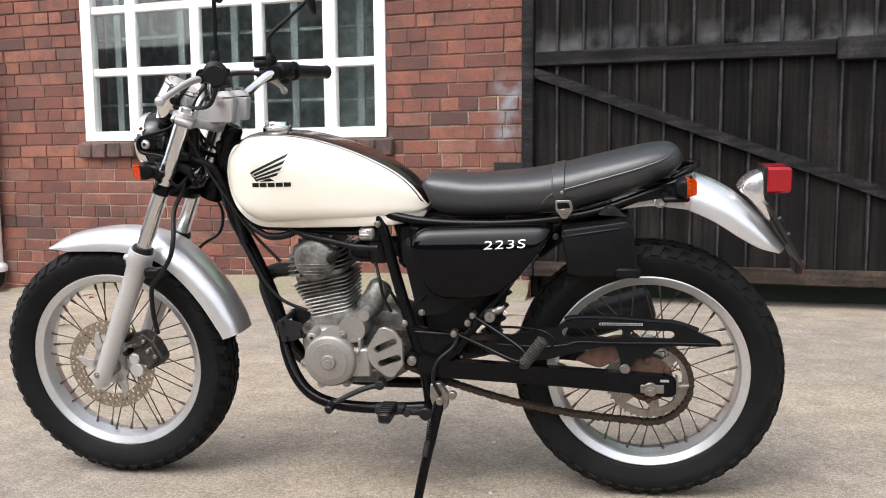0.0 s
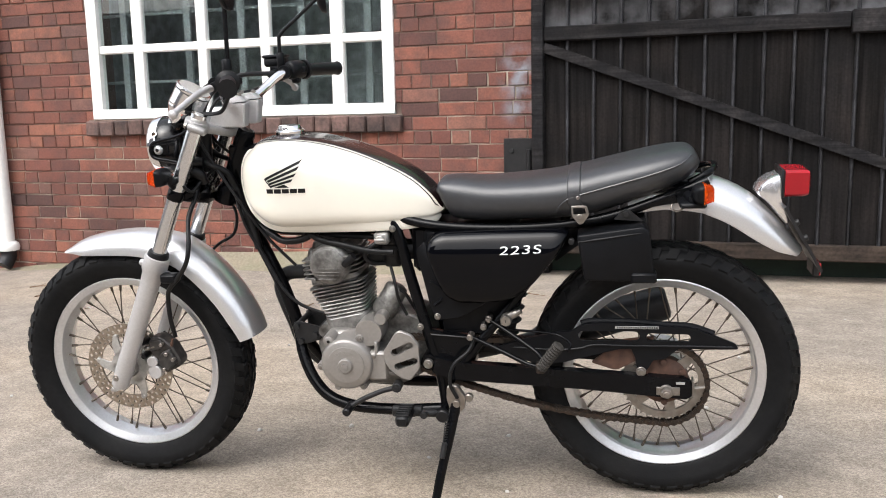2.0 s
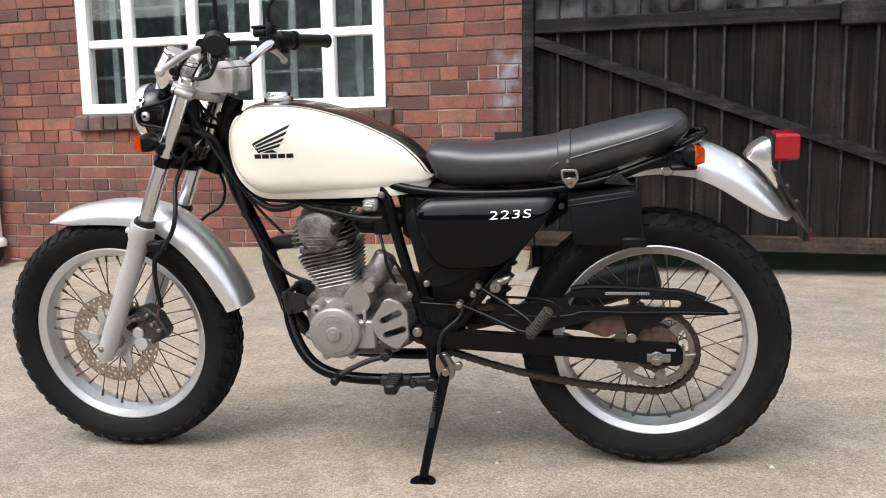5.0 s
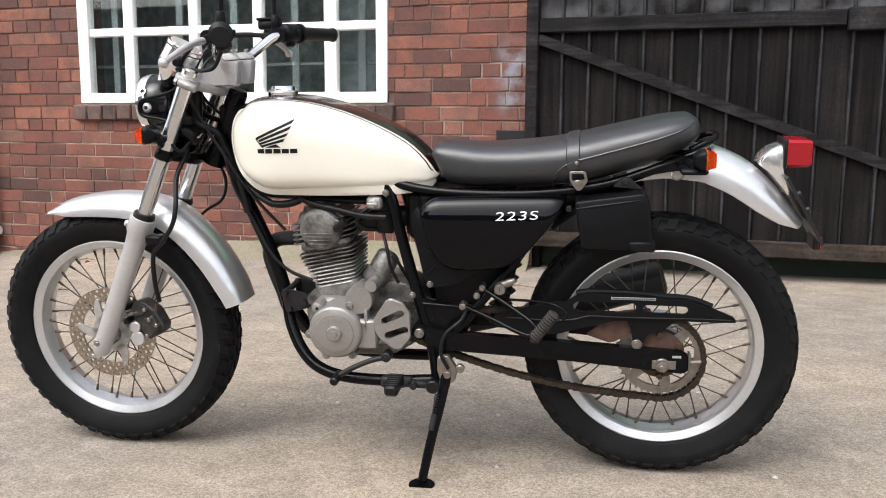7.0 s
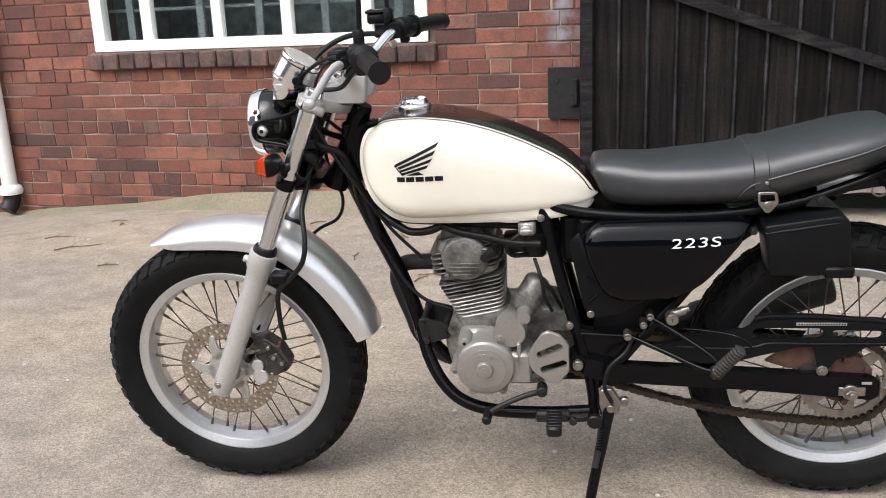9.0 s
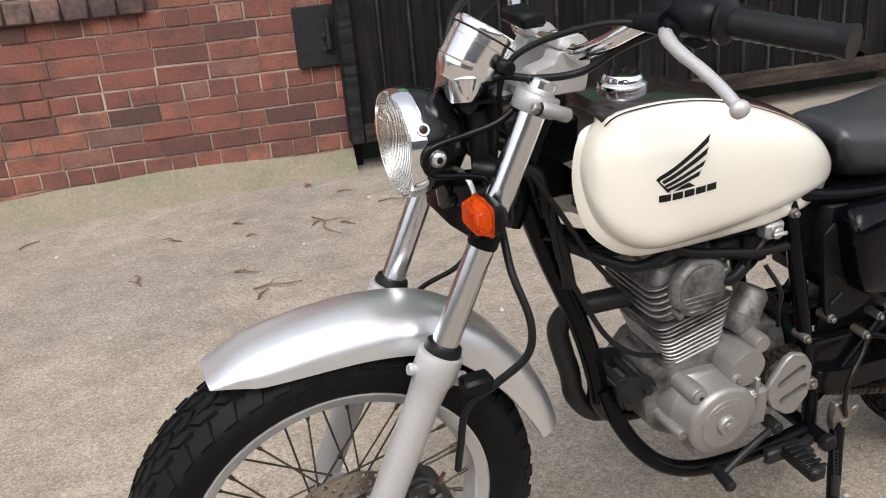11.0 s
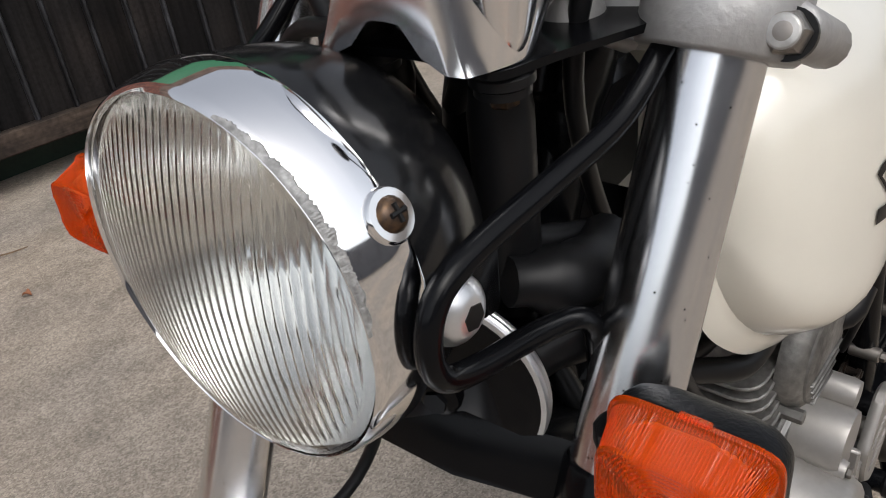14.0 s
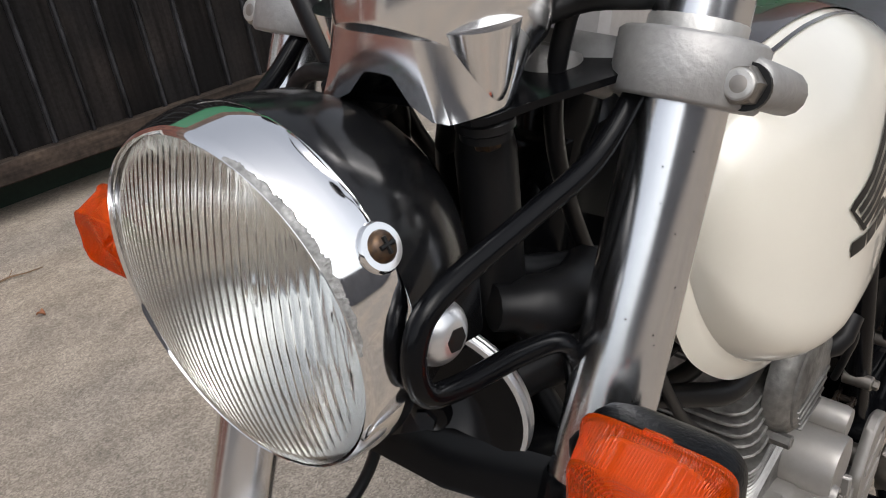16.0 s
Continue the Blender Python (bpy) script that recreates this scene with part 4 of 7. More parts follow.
sx = [x for x in tank_stations() if -0.275 < x < 0.179]
sa = stripe_angle(0.0425)
part("stripe", skin_strip(sa, lambda x: 180 - sa(x), sx, 0.0012, 14), M_MAROON, tank, "dark maroon centre stripe", 60)
for s0, s1 in ((0.0492, 0.0520),):
    f0, f1 = stripe_angle(s1), stripe_angle(s0)
    part("pinstripe", skin_strip(f0, f1, sx, 0.0012, 2), M_MAROON, tank, "dark maroon pinstripe", 60)
    part("pinstripe", skin_strip(lambda x: 180 - f0(x), lambda x: 180 - f1(x), sx, 0.0012, 2), M_MAROON, tank, "dark maroon pinstripe", 60)
part("fuel_cap", lathe([(0.030, 0.908), (0.031, 0.917), (0.0365, 0.920), (0.038, 0.924), (0.0375, 0.931), (0.034, 0.934), (0.031, 0.9345), (0.030, 0.940), (0.027, 0.943), (0.006, 0.944)], 40, Matrix.Translation((-0.201, 0, -0.114)) @ Matrix.Diagonal((0.95, 0.95, 1.12, 1)) @ Matrix.Rotation(radians(90), 4, "X")), M_CHROME, tank, "chrome filler cap with a lock flap")


def tank_flank(x, z, grow):
    """The left flank of the tank at x, z."""
    lo, hi = -60.0, 80.0
    for _ in range(30):
        mid = (lo + hi) / 2
        if tank_point(x, mid).z < z:
            lo = mid
        else:
            hi = mid
    return tank_point(x, lo, grow)


def flank_patch(corners, nu=8, nv=2, grow=0.0009):
    """A patch of paint on the flank, between four corners (x, z)."""
    p = [Vector(c) for c in corners]
    vs = []
    for i in range(nu + 1):
        for k in range(nv + 1):
            u, v = i / nu, k / nv
            q = (p[0] * (1 - u) + p[1] * u) * (1 - v) + (p[3] * (1 - u) + p[2] * u) * v
            vs.append(tank_flank(q.x, q.y, grow))
    return vs, [(i * (nv + 1) + k, i * (nv + 1) + k + 1, (i + 1) * (nv + 1) + k + 1, (i + 1) * (nv + 1) + k) for i in range(nu) for k in range(nv)]


def emblem(u, v):
    """Emblem space (0 to 1 across, 0 to 1 up) on the flank."""
    return (-0.2235 + 0.0955 * u, 0.7985 + 0.0755 * v)


# rolled lip along the front and lower edge of each half
LIP = [(-0.270, -0.046, 0.8935), (-0.291, -0.050, 0.883), (-0.304, -0.056, 0.857), (-0.308, -0.060, 0.820), (-0.302, -0.065, 0.782), (-0.290, -0.070, 0.751), (-0.270, -0.077, 0.728), (-0.247, -0.083, 0.712), (-0.220, -0.088, 0.7035), (-0.185, -0.0905, 0.7015), (-0.10, -0.092, 0.7010), (0.0, -0.091, 0.7020), (0.075, -0.078, 0.7025), (0.115, -0.066, 0.7040), (0.142, -0.053, 0.709), (0.160, -0.042, 0.7155), (0.172, -0.032, 0.721)]


def tank_lip():
    """A rolled edge that runs up into the flank on its outer side."""
    p = curve_points(LIP, 5)
    rings = []
    for i, v in enumerate(p):
        d = (p[min(i + 1, len(p) - 1)] - p[max(i - 1, 0)]).normalized()
        out = Vector((d.z, 0, -d.x)).normalized()
        if out.dot(v - Vector((-0.05, 0, 0.83))) < 0:
            out = -out
        end = min(1.0, 0.25 + min(i, len(p) - 1 - i) / 6)
        ring = [v + out * (0.0072 * end * math.cos(a)) + Vector((0, 0.0028 * end * math.sin(a), 0)) for a in [math.pi * k / 7 for k in range(8)]]
        deep = v - out * (0.017 * end)
        y = max(min(tank_flank(deep.x, deep.z, -0.0012).y, v.y), v.y - 0.020)
        for k in range(6):
            f = 1 - k / 6
            q = v.lerp(deep, f) if f > 0.5 else v + out * (0.0072 * end * (1 - 2 * f)) * 0.9 + (deep - v) * f
            q.y = v.y - 0.0028 * end + (y - v.y + 0.0028 * end) * f
            ring.append(q)
        rings.append(ring)
    return loft(rings)


part("seam", tank_lip(), M_CREAM, tank, "rolled cream lip along the lower edge", 60)
part("seam", mirror_y(tank_lip()), M_CREAM, tank, "rolled cream lip along the lower edge", 60)


feathers = [[(0.0, 0.485), (0.93, 1.01), (0.86, 0.88), (0.03, 0.42)], [(0.035, 0.395), (0.86, 0.81), (0.80, 0.69), (0.065, 0.335)], [(0.07, 0.31), (0.79, 0.605), (0.73, 0.505), (0.10, 0.26)],
            [(0.11, 0.24), (0.70, 0.44), (0.65, 0.345), (0.15, 0.19)], [(0.35, 0.235), (0.48, 0.27), (0.59, 0.175), (0.21, 0.17)],
            [(0.0, 0.485), (0.03, 0.42), (-0.01, 0.385), (-0.05, 0.43)], [(-0.05, 0.43), (-0.005, 0.40), (0.17, 0.17), (0.12, 0.17)]]
wing = joined(*[flank_patch([emblem(*c) for c in f]) for f in feathers])
part("emblem", wing, M_INK_AND_HOLLOW, tank, "black swept bars of a winged emblem", 60)
for i in range(5):
    x0 = -0.2235 + 0.0194 * i
    bar = flank_patch([(x0, 0.7985), (x0 + 0.0168, 0.7985), (x0 + 0.0168, 0.8085), (x0, 0.8085)], 4, 2)
    part("emblem_bar", bar, M_INK_AND_HOLLOW, tank, "black bar under the emblem", 60)

# ---- seat ----
S_TOP = [(0.166, 0.790), (0.172, 0.806), (0.203, 0.810), (0.282, 0.805), (0.348, 0.808), (0.426, 0.814), (0.490, 0.824), (0.566, 0.841), (0.641, 0.857), (0.702, 0.868), (0.735, 0.870), (0.752, 0.863), (0.762, 0.848), (0.766, 0.836)]
S_BOT = [(0.166, 0.776), (0.172, 0.765), (0.183, 0.742), (0.201, 0.714), (0.247, 0.707), (0.351, 0.710), (0.428, 0.713), (0.504, 0.719), (0.578, 0.738), (0.652, 0.764), (0.712, 0.787), (0.745, 0.806), (0.762, 0.822), (0.766, 0.832)]
S_W = [(0.166, 0.055), (0.18, 0.068), (0.22, 0.080), (0.3, 0.098), (0.4, 0.112), (0.5, 0.118), (0.65, 0.118), (0.71, 0.110), (0.74, 0.094), (0.758, 0.066), (0.766, 0.03)]


def seat_point(x, a, grow=0.0):
    zt, zb, w = smooth_at(S_TOP, x) + grow, smooth_at(S_BOT, x) - grow, smooth_at(S_W, x) + grow
    mid = (zt + zb) / 2
    c, s = math.cos(radians(a)), math.sin(radians(a))
    e = 2 / 3.6
    bulge = 1.0 - 0.1 * max(0, -s)
    return Vector((x, -w * bulge * math.copysign(abs(c) ** e, c), mid + (zt - mid) * math.copysign(abs(s) ** (2 / 2.6), s)))


seat_x = [0.166, 0.169, 0.174, 0.18, 0.19] + [0.2 + 0.025 * i for i in range(21)] + [0.715, 0.728, 0.738, 0.747, 0.754, 0.759, 0.763, 0.766]
seat = part("seat", loft([[seat_point(x, a) for a in range(0, 360, 8)] for x in seat_x]), M_VINYL, bike, "black vinyl seat with a strap and raised tail", 60)


def seat_flank(x, z, grow=0.0015):
    lo, hi = -85.0, 85.0
    for _ in range(30):
        mid = (lo + hi) / 2
        if seat_point(x, mid).z < z:
            lo = mid
        else:
            hi = mid
    return seat_point(x, lo, grow)


pipe_xz = [(0.441, 0.722), (0.450, 0.743), (0.463, 0.762), (0.486, 0.775), (0.54, 0.790), (0.603, 0.807), (0.65, 0.820), (0.687, 0.831), (0.72, 0.843), (0.742, 0.857)]
pl = [seat_flank(x, z, 0.001) for x, z in pipe_xz]
pr = [Vector((v.x, -v.y, v.z)) for v in pl]
part("piping", joined(sweep(pl, 0.0022, 6, 4), sweep(pr, 0.0022, 6, 4)), M_VINYL, seat, "raised seam piping")
st = []
for k in range(0, 181, 6):
    a = -38 + (180 + 76) * k / 180
    st.append([seat_point(0.4885 + (0.006 if abs(k - 90) > 70 else 0.0) + dx, a, 0.0035 if 0 < j < 3 else 0.0) for j, dx in enumerate((-0.0145, -0.0125, 0.0125, 0.0145))])
vs = [v for r in st for v in r]
part("strap", (vs, [(i * 4 + k, i * 4 + k + 1, (i + 1) * 4 + k + 1, (i + 1) * 4 + k) for i in range(len(st) - 1) for k in range(3)]), M_VINYL, seat, "black seat strap")
bk = plate(round_outline([(0.481, 0.757), (0.517, 0.757), (0.522, 0.736), (0.508, 0.716), (0.499, 0.714), (0.483, 0.734)], 0.006), -0.126, -0.122, 0.001)
bk_hole = loft([[(x, y, z) for x, z in round_outline([(0.486, 0.752), (0.512, 0.752), (0.515, 0.739), (0.487, 0.737)], 0.003)] for y in (-0.14, -0.11)])
link("buckle_plate", cut(bk, [bk_hole]), M_STEEL, seat, "bright steel strap loop")
part("strap_bolt", rod((0.5, -0.131, 0.732), (0.5, -0.124, 0.732), 0.007, 12, 0.0015), M_STEEL, seat, "bright steel strap bolt")
part("strap_rivet", rod((0.497, -0.128, 0.775), (0.497, -0.121, 0.775), 0.004, 8, 0.001), M_STEEL, seat, "bright steel rivet")


# ---- fenders ----
def fender(path, half, drops, thick=0.0022, n=12):
    """A curved blade: top line of (x, z), half width, and how far the edges fall at each point."""
    p = curve_points([(x, 0, z) for x, z in path], 5)
    m = len(p)
    outer, inner = [], []
    for i in range(m):
        d = (p[min(i + 1, m - 1)] - p[max(i - 1, 0)]).normalized()
        nrm = Vector((-d.z, 0, d.x))
        f = i / (m - 1) * (len(drops) - 1)
        j = min(int(f), len(drops) - 2)
        drop = smooth_at(list(enumerate(drops)), f)
        hw = half if isinstance(half, float) else smooth_at(list(enumerate(half)), f)
        ro, ri = [], []
        for k in range(n + 1):
            a = radians(-90 + 180 * k / n)
            s = math.sin(a)
            y = hw * math.copysign(abs(s) ** 0.85, s)
            q = p[i] + Vector((0, y, 0)) - nrm * drop * (1 - math.cos(a) ** 0.9 if math.cos(a) > 1e-6 else 1)
            ro.append(q)
            ri.append(q - nrm * thick * (0.6 + 0.4 * math.cos(a)) - Vector((0, thick * s, 0)))
        outer.append(ro)
        inner.append(ri[::-1])
    return loft([o + q for o, q in zip(outer, inner)])


part("front_fender", fender([(-0.840, 0.637), (-0.785, 0.666), (-0.698, 0.683), (-0.602, 0.685), (-0.510, 0.664), (-0.438, 0.612), (-0.376, 0.537), (-0.337, 0.461), (-0.322, 0.412)], [0.040, 0.062, 0.067, 0.068, 0.068, 0.068, 0.068, 0.068, 0.066],
                            [0.006, 0.038, 0.052, 0.058, 0.060, 0.060, 0.058, 0.052, 0.044]), M_SILVER, bike, "silver painted steel front fender", 50)
part("rear_fender", fender([(0.60, 0.793), (0.69, 0.806), (0.772, 0.803), (0.815, 0.793), (0.877, 0.760), (0.930, 0.711), (0.968, 0.667), (0.996, 0.632)], [0.055, 0.060, 0.066, 0.068, 0.068, 0.066, 0.060, 0.046],
                           [0.072, 0.074, 0.078, 0.080, 0.078, 0.068, 0.050, 0.022]), M_SILVER, bike, "silver painted steel rear fender", 50)


# ---- front fork, clamps and bars ----
FORK_D = Vector((-0.4098, 0, -0.9121))
UP = -FORK_D
REAR = Vector((0.9121, 0, -0.4098))


def fork_at(z, y):
    return Vector((-0.389 - 0.4493 * (0.970 - z), y, z))


def turned(a, b, profile, seg=24):
    """A turned piece from a to b; profile of (radius, share of the way)."""
    a, b = Vector(a), Vector(b)
    return sweep([a + (b - a) * s for r, s in profile], [r for r, s in profile], seg)


for side in (-1, 1):
    y = 0.1035 * side
    tube = part("fork_tube", turned(fork_at(0.985, y), fork_at(0.60, y), [(0.0185, 0), (0.0185, 1)], 32), M_TUBE, bike, "pitted bright chrome fork tube")
    leg = part("fork_leg", turned(fork_at(0.640, y), fork_at(0.288, y), [(0.025, 0), (0.0305, 0.006), (0.0315, 0.02), (0.031, 0.10), (0.0265, 0.125), (0.0245, 0.2), (0.0235, 0.7), (0.0225, 0.9), (0.022, 0.985), (0.019, 1)], 32), M_LEG, bike, "grey-silver painted fork leg")
    part("dust_seal", turned(fork_at(0.652, y), fork_at(0.637, y), [(0.0195, 0), (0.024, 0.1), (0.0262, 0.5), (0.0262, 1)], 28), M_HOSE, leg, "black rubber dust seal")
    ax = Vector((-0.690, 0, 0.318))
    part("axle_bolt", joined(rod((ax.x, side * 0.09, ax.z), (ax.x, side * 0.126, ax.z), 0.0095, 16, 0.0015), rod((ax.x, side * 0.12, ax.z), (ax.x, side * 0.1285, ax.z), 0.0055, 6, 0.001)), M_STEEL, leg, "steel axle end")
    part("fender_lug", joined(rod(fork_at(0.605, y) + REAR * 0.0, fork_at(0.605, y) + REAR * 0.05, 0.011, 10, 0.002), rod(fork_at(0.61, y), fork_at(0.61, y) - REAR * 0.04, 0.0085, 10, 0.002)), M_LEG, leg)

# top clamp: cast plate with split eyes round the tubes
def eye(y):
    c = fork_at(0.960, y)
    out = turned(c - UP * 0.013, c + UP * 0.012, [(0.027, 0), (0.0285, 0.06), (0.0285, 0.94), (0.027, 1)], 28)
    s = -1 if y < 0 else 1
    lug = rod(c + Vector((0.014, s * 0.0265, -0.008)) - REAR * 0.024, c + Vector((0.014, s * 0.0265, -0.008)) + REAR * 0.020, 0.0092, 14, 0.002)
    return joined(out, lug)


def cross_plate(zc, half, rear, thick, y_eye):
    c = fork_at(zc, 0)
    o = []
    for s, dy in ((-0.02, 0.045), (0.0, y_eye), (0.022, y_eye), (rear, 0.04)):
        o.append((s, dy))
    pts = [(a, -b) for a, b in o] + [(a, b) for a, b in reversed(o)]
    rings = []
    for t, sc in ((-thick, 0.97), (-thick + 0.003, 1), (thick - 0.003, 1), (thick, 0.97)):
        rings.append([c + REAR * (a * sc) + Vector((0, b * sc, 0)) + UP * t for a, b in pts])
    return loft(rings)


top = part("top_clamp", joined(cross_plate(0.958, 0.1, 0.068, 0.010, 0.0995), eye(-0.1035), eye(0.1035)), M_CAST, bike, "cast silver top fork clamp", 50)
for side in (-1, 1):
    c = fork_at(0.958, 0.1035 * side)
    part("fork_cap", joined(turned(c + UP * 0.010, c + UP * 0.022, [(0.019, 0), (0.019, 0.8), (0.017, 1)], 24), turned(c + UP * 0.02, c + UP * 0.031, [(0.0125, 0), (0.0125, 0.85), (0.011, 1)], 6)), M_ALU, top, "hexagonal fork cap")
    k = c + Vector((0.014, side * 0.0265, -0.008))
    # A raised black disc paints in the shade of the bolt's recess.
    part("bolt_recess_shade", turned(k - REAR * 0.0258, k - REAR * 0.0235, [(0.0088, 0), (0.0088, 1)], 24), M_INK_AND_HOLLOW, top, "black disc for the recess shade round the pinch bolt", 30)
    part("pinch_bolt", joined(turned(k - REAR * 0.0330, k - REAR * 0.024, [(0.0060, 0), (0.0072, 0.12), (0.0075, 0.3), (0.0075, 1)], 6), turned(k - REAR * 0.0336, k - REAR * 0.0318, [(0.0058, 0), (0.0062, 0.3), (0.0062, 1)], 20)), M_STEEL, top, "worn steel pinch bolt", 35)
    part("bolt_dish", turned(k - REAR * 0.0341, k - REAR * 0.0330, [(0.0048, 0), (0.0057, 0.4), (0.006, 1)], 24), M_ALU, top, "", 50)
    part("bolt_hollow", turned(k - REAR * 0.0345, k - REAR * 0.0338, [(0.0014, 0), (0.0030, 0.5), (0.0042, 1)], 20), M_STEEL, top, "", 60)
    lg = fork_at(0.958, side * 0.056) - REAR * 0.021
    part("clamp_lug", joined(turned(lg - UP * 0.012, lg + UP * 0.001, [(0.0115, 0), (0.0125, 0.1), (0.0125, 0.85), (0.0115, 1)], 24), sweep([lg - UP * 0.006, lg - UP * 0.006 + REAR * 0.026 + Vector((0, side * 0.012, 0))], [0.0062, 0.0085], 10)), M_CAST, top, "", 45)
    part("lug_bolt", turned(lg + UP * 0.001, lg + UP * 0.009, [(0.0068, 0), (0.0068, 0.2), (0.0056, 0.22), (0.0056, 0.9), (0.0048, 1)], 6), M_STEEL, top, "", 30)
    riser = part("handlebar_riser", joined(plate(round_outline([(-0.384, 0.948), (-0.374, 0.983), (-0.342, 0.990), (-0.337, 1.004), (-0.286, 1.004), (-0.288, 0.985), (-0.294, 0.946)], 0.006), side * 0.043 - 0.017, side * 0.043 + 0.017, 0.004), plate(round_outline([(-0.338, 1.006), (-0.332, 1.020), (-0.302, 1.022), (-0.286, 1.006)], 0.006), side * 0.043 - 0.016, side * 0.043 + 0.016, 0.003)), M_LEG, bike, "silver cast handlebar clamp", 30)
    for dx in (-0.015, 0.015):
        part("bolt", rod((-0.319 + dx, side * 0.043, 1.018), (-0.319 + dx, side * 0.043, 1.028), 0.0055, 6, 0.001), M_STEEL, riser)
part("stem_nut", turned(fork_at(0.948, 0) + REAR * 0.038, fork_at(0.948, 0) + REAR * 0.038 + UP * 0.026, [(0.018, 0), (0.018, 0.5), (0.014, 0.55), (0.013, 1)], 20), M_CHROME, top, "chrome steering stem nut")
low = part("lower_clamp", joined(cross_plate(0.795, 0.1, 0.06, 0.014, 0.0935), *[turned(fork_at(0.782, s * 0.1035), fork_at(0.806, s * 0.1035), [(0.0195, 0), (0.0206, 0.1), (0.0206, 0.9), (0.0195, 1)], 24) for s in (-1, 1)]), M_BLACK, bike, "black lower fork clamp", 50)
part("steering_head", joined(turned((-0.312, 0, 0.935), (-0.392, 0, 0.755), [(0.020, 0), (0.024, 0.05), (0.024, 0.2), (0.022, 0.25), (0.022, 0.75), (0.027, 0.8), (0.027, 1)], 24),
                            block(-0.36, -0.28, -0.020, 0.020, 0.78, 0.90, 0.006)), M_BLACK, bike, "black steering head and gusset", 45)

bar_pts = [(-0.319, 0, 1.004), (-0.319, -0.06, 1.004), (-0.318, -0.085, 1.006), (-0.305, -0.125, 1.026), (-0.283, -0.165, 1.052), (-0.265, -0.195, 1.062), (-0.245, -0.235, 1.064), (-0.187, -0.37, 1.058)]
bar_full = [(x, -y, z) for x, y, z in reversed(bar_pts[1:])] + bar_pts
bars = part("handlebar", sweep(bar_full, 0.0111, 16, 5), M_CHROME, bike, "bright silver tubular handlebar", 60)


def along_bar(s):
    """A point on the left half of the bar's straight end, s from 0 (inner) to 1 (tip)."""
    return Vector((-0.245, -0.235, 1.064)).lerp(Vector((-0.187, -0.37, 1.058)), s)


for side in (-1, 1):
    f = Vector((1, -side, 1))

    def sd(v, f=f):
        return Vector((v[0] * f.x, v[1] * f.y, v[2] * f.z))
    a, b = along_bar(0.10), along_bar(1.06)
    if side > 0:
        a, b = sd(a), sd(b)
    ring = []
    for i in range(24):
        s = i / 23
        ring.append((0.0162 + (0.0012 if i % 2 else 0) + (0.009 if i < 2 else 0) + (0.002 if i > 21 else 0), s))
    part("grip", turned(a, b, ring, 20), M_HOSE, bars, "ribbed black rubber grip", 30)
    a, b = along_bar(-0.30), along_bar(0.08)
    if side > 0:
        a, b = sd(a), sd(b)
    d = (b - a).normalized()
    sw = part("switch_housing", turned(a, b, [(0.017, 0), (0.023, 0.08), (0.0245, 0.3), (0.0245, 0.75), (0.022, 0.95), (0.018, 1)], 14), M_PLASTIC, bars, "black plastic switch housing", 50)
    c = a.lerp(b, 0.5)
    part("switch", joined(moved(block(-0.01, 0.01, -0.012, 0.012, -0.034, -0.02, 0.003), Matrix.Translation(c)), moved(block(0.018, 0.031, -0.009, 0.009, -0.008, 0.008, 0.002), Matrix.Translation(c))), M_PLASTIC, sw)
    # lever and its perch
    pv = Vector((-0.288, -0.212, 1.052))
    tip = Vector((-0.311, -0.371, 1.010))
    pts = [pv, pv + Vector((-0.010, -0.02, -0.003)), pv + Vector((-0.016, -0.05, -0.010)), pv + Vector((-0.017, -0.09, -0.020)), pv + Vector((-0.019, -0.125, -0.030)), tip]
    if side > 0:
        pts, pv2 = [sd(p) for p in pts], sd(pv)
    else:
        pv2 = pv
    part("lever", joined(sweep(pts, [0.0085, 0.0082, 0.0075, 0.007, 0.0066, 0.0066], 10, 4), turned(pts[-1] - (pts[-1] - pts[-2]).normalized() * 0.008, pts[-1] + (pts[-1] - pts[-2]).normalized() * 0.008, [(0.004, 0), (0.0095, 0.25), (0.0105, 0.5), (0.0095, 0.75), (0.004, 1)], 12)), M_LEG, bars, "cast alloy hand lever", 60)
    inner = sd((-0.268, -0.19, 1.062)) if side > 0 else Vector((-0.268, -0.19, 1.062))
    part("lever_perch", joined(turned(inner - Vector((0, 0.014, 0)), inner + Vector((0, 0.014, 0)), [(0.017, 0), (0.018, 0.1), (0.018, 0.9), (0.017, 1)], 16), sweep([inner + Vector((-0.012, 0, -0.004)), pv2 + Vector((0.002, 0.01 * side, 0))], [0.012, 0.011], 10),
                               sweep([pv2 + Vector((0.0, side * -0.002, 0.008)), pv2 + Vector((-0.016, side * -0.05, 0.006))], [0.014, 0.008], 10)), M_PLASTIC, bars, "black lever perch with a rubber boot", 50)
    # mirror
    base = Vector((-0.256 if side < 0 else -0.284, 0.205 * side, 1.078))
    if side < 0:
        stem = [base, base + Vector((0.004, 0, 0.05)), base + Vector((0.008, -0.002, 0.11)), base + Vector((0.012, -0.004, 0.165))]
        hd = base + Vector((0.016, -0.005, 0.182))
    else:
        stem = [base, base + Vector((0.0, 0, 0.062)), base + Vector((0.008, 0.003, 0.084)), base + Vector((0.055, 0.018, 0.125)), base + Vector((0.112, 0.033, 0.174))]
        hd = base + Vector((0.116, 0.034, 0.176))
    mirror = part("mirror_stem", joined(sweep(stem, 0.005, 10, 5), rod(base - Vector((0, 0, 0.012)), base + Vector((0, 0, 0.034)), 0.0105, 12, 0.003)), M_PLASTIC, bars, "black mirror stem with a rubber boot", 60)
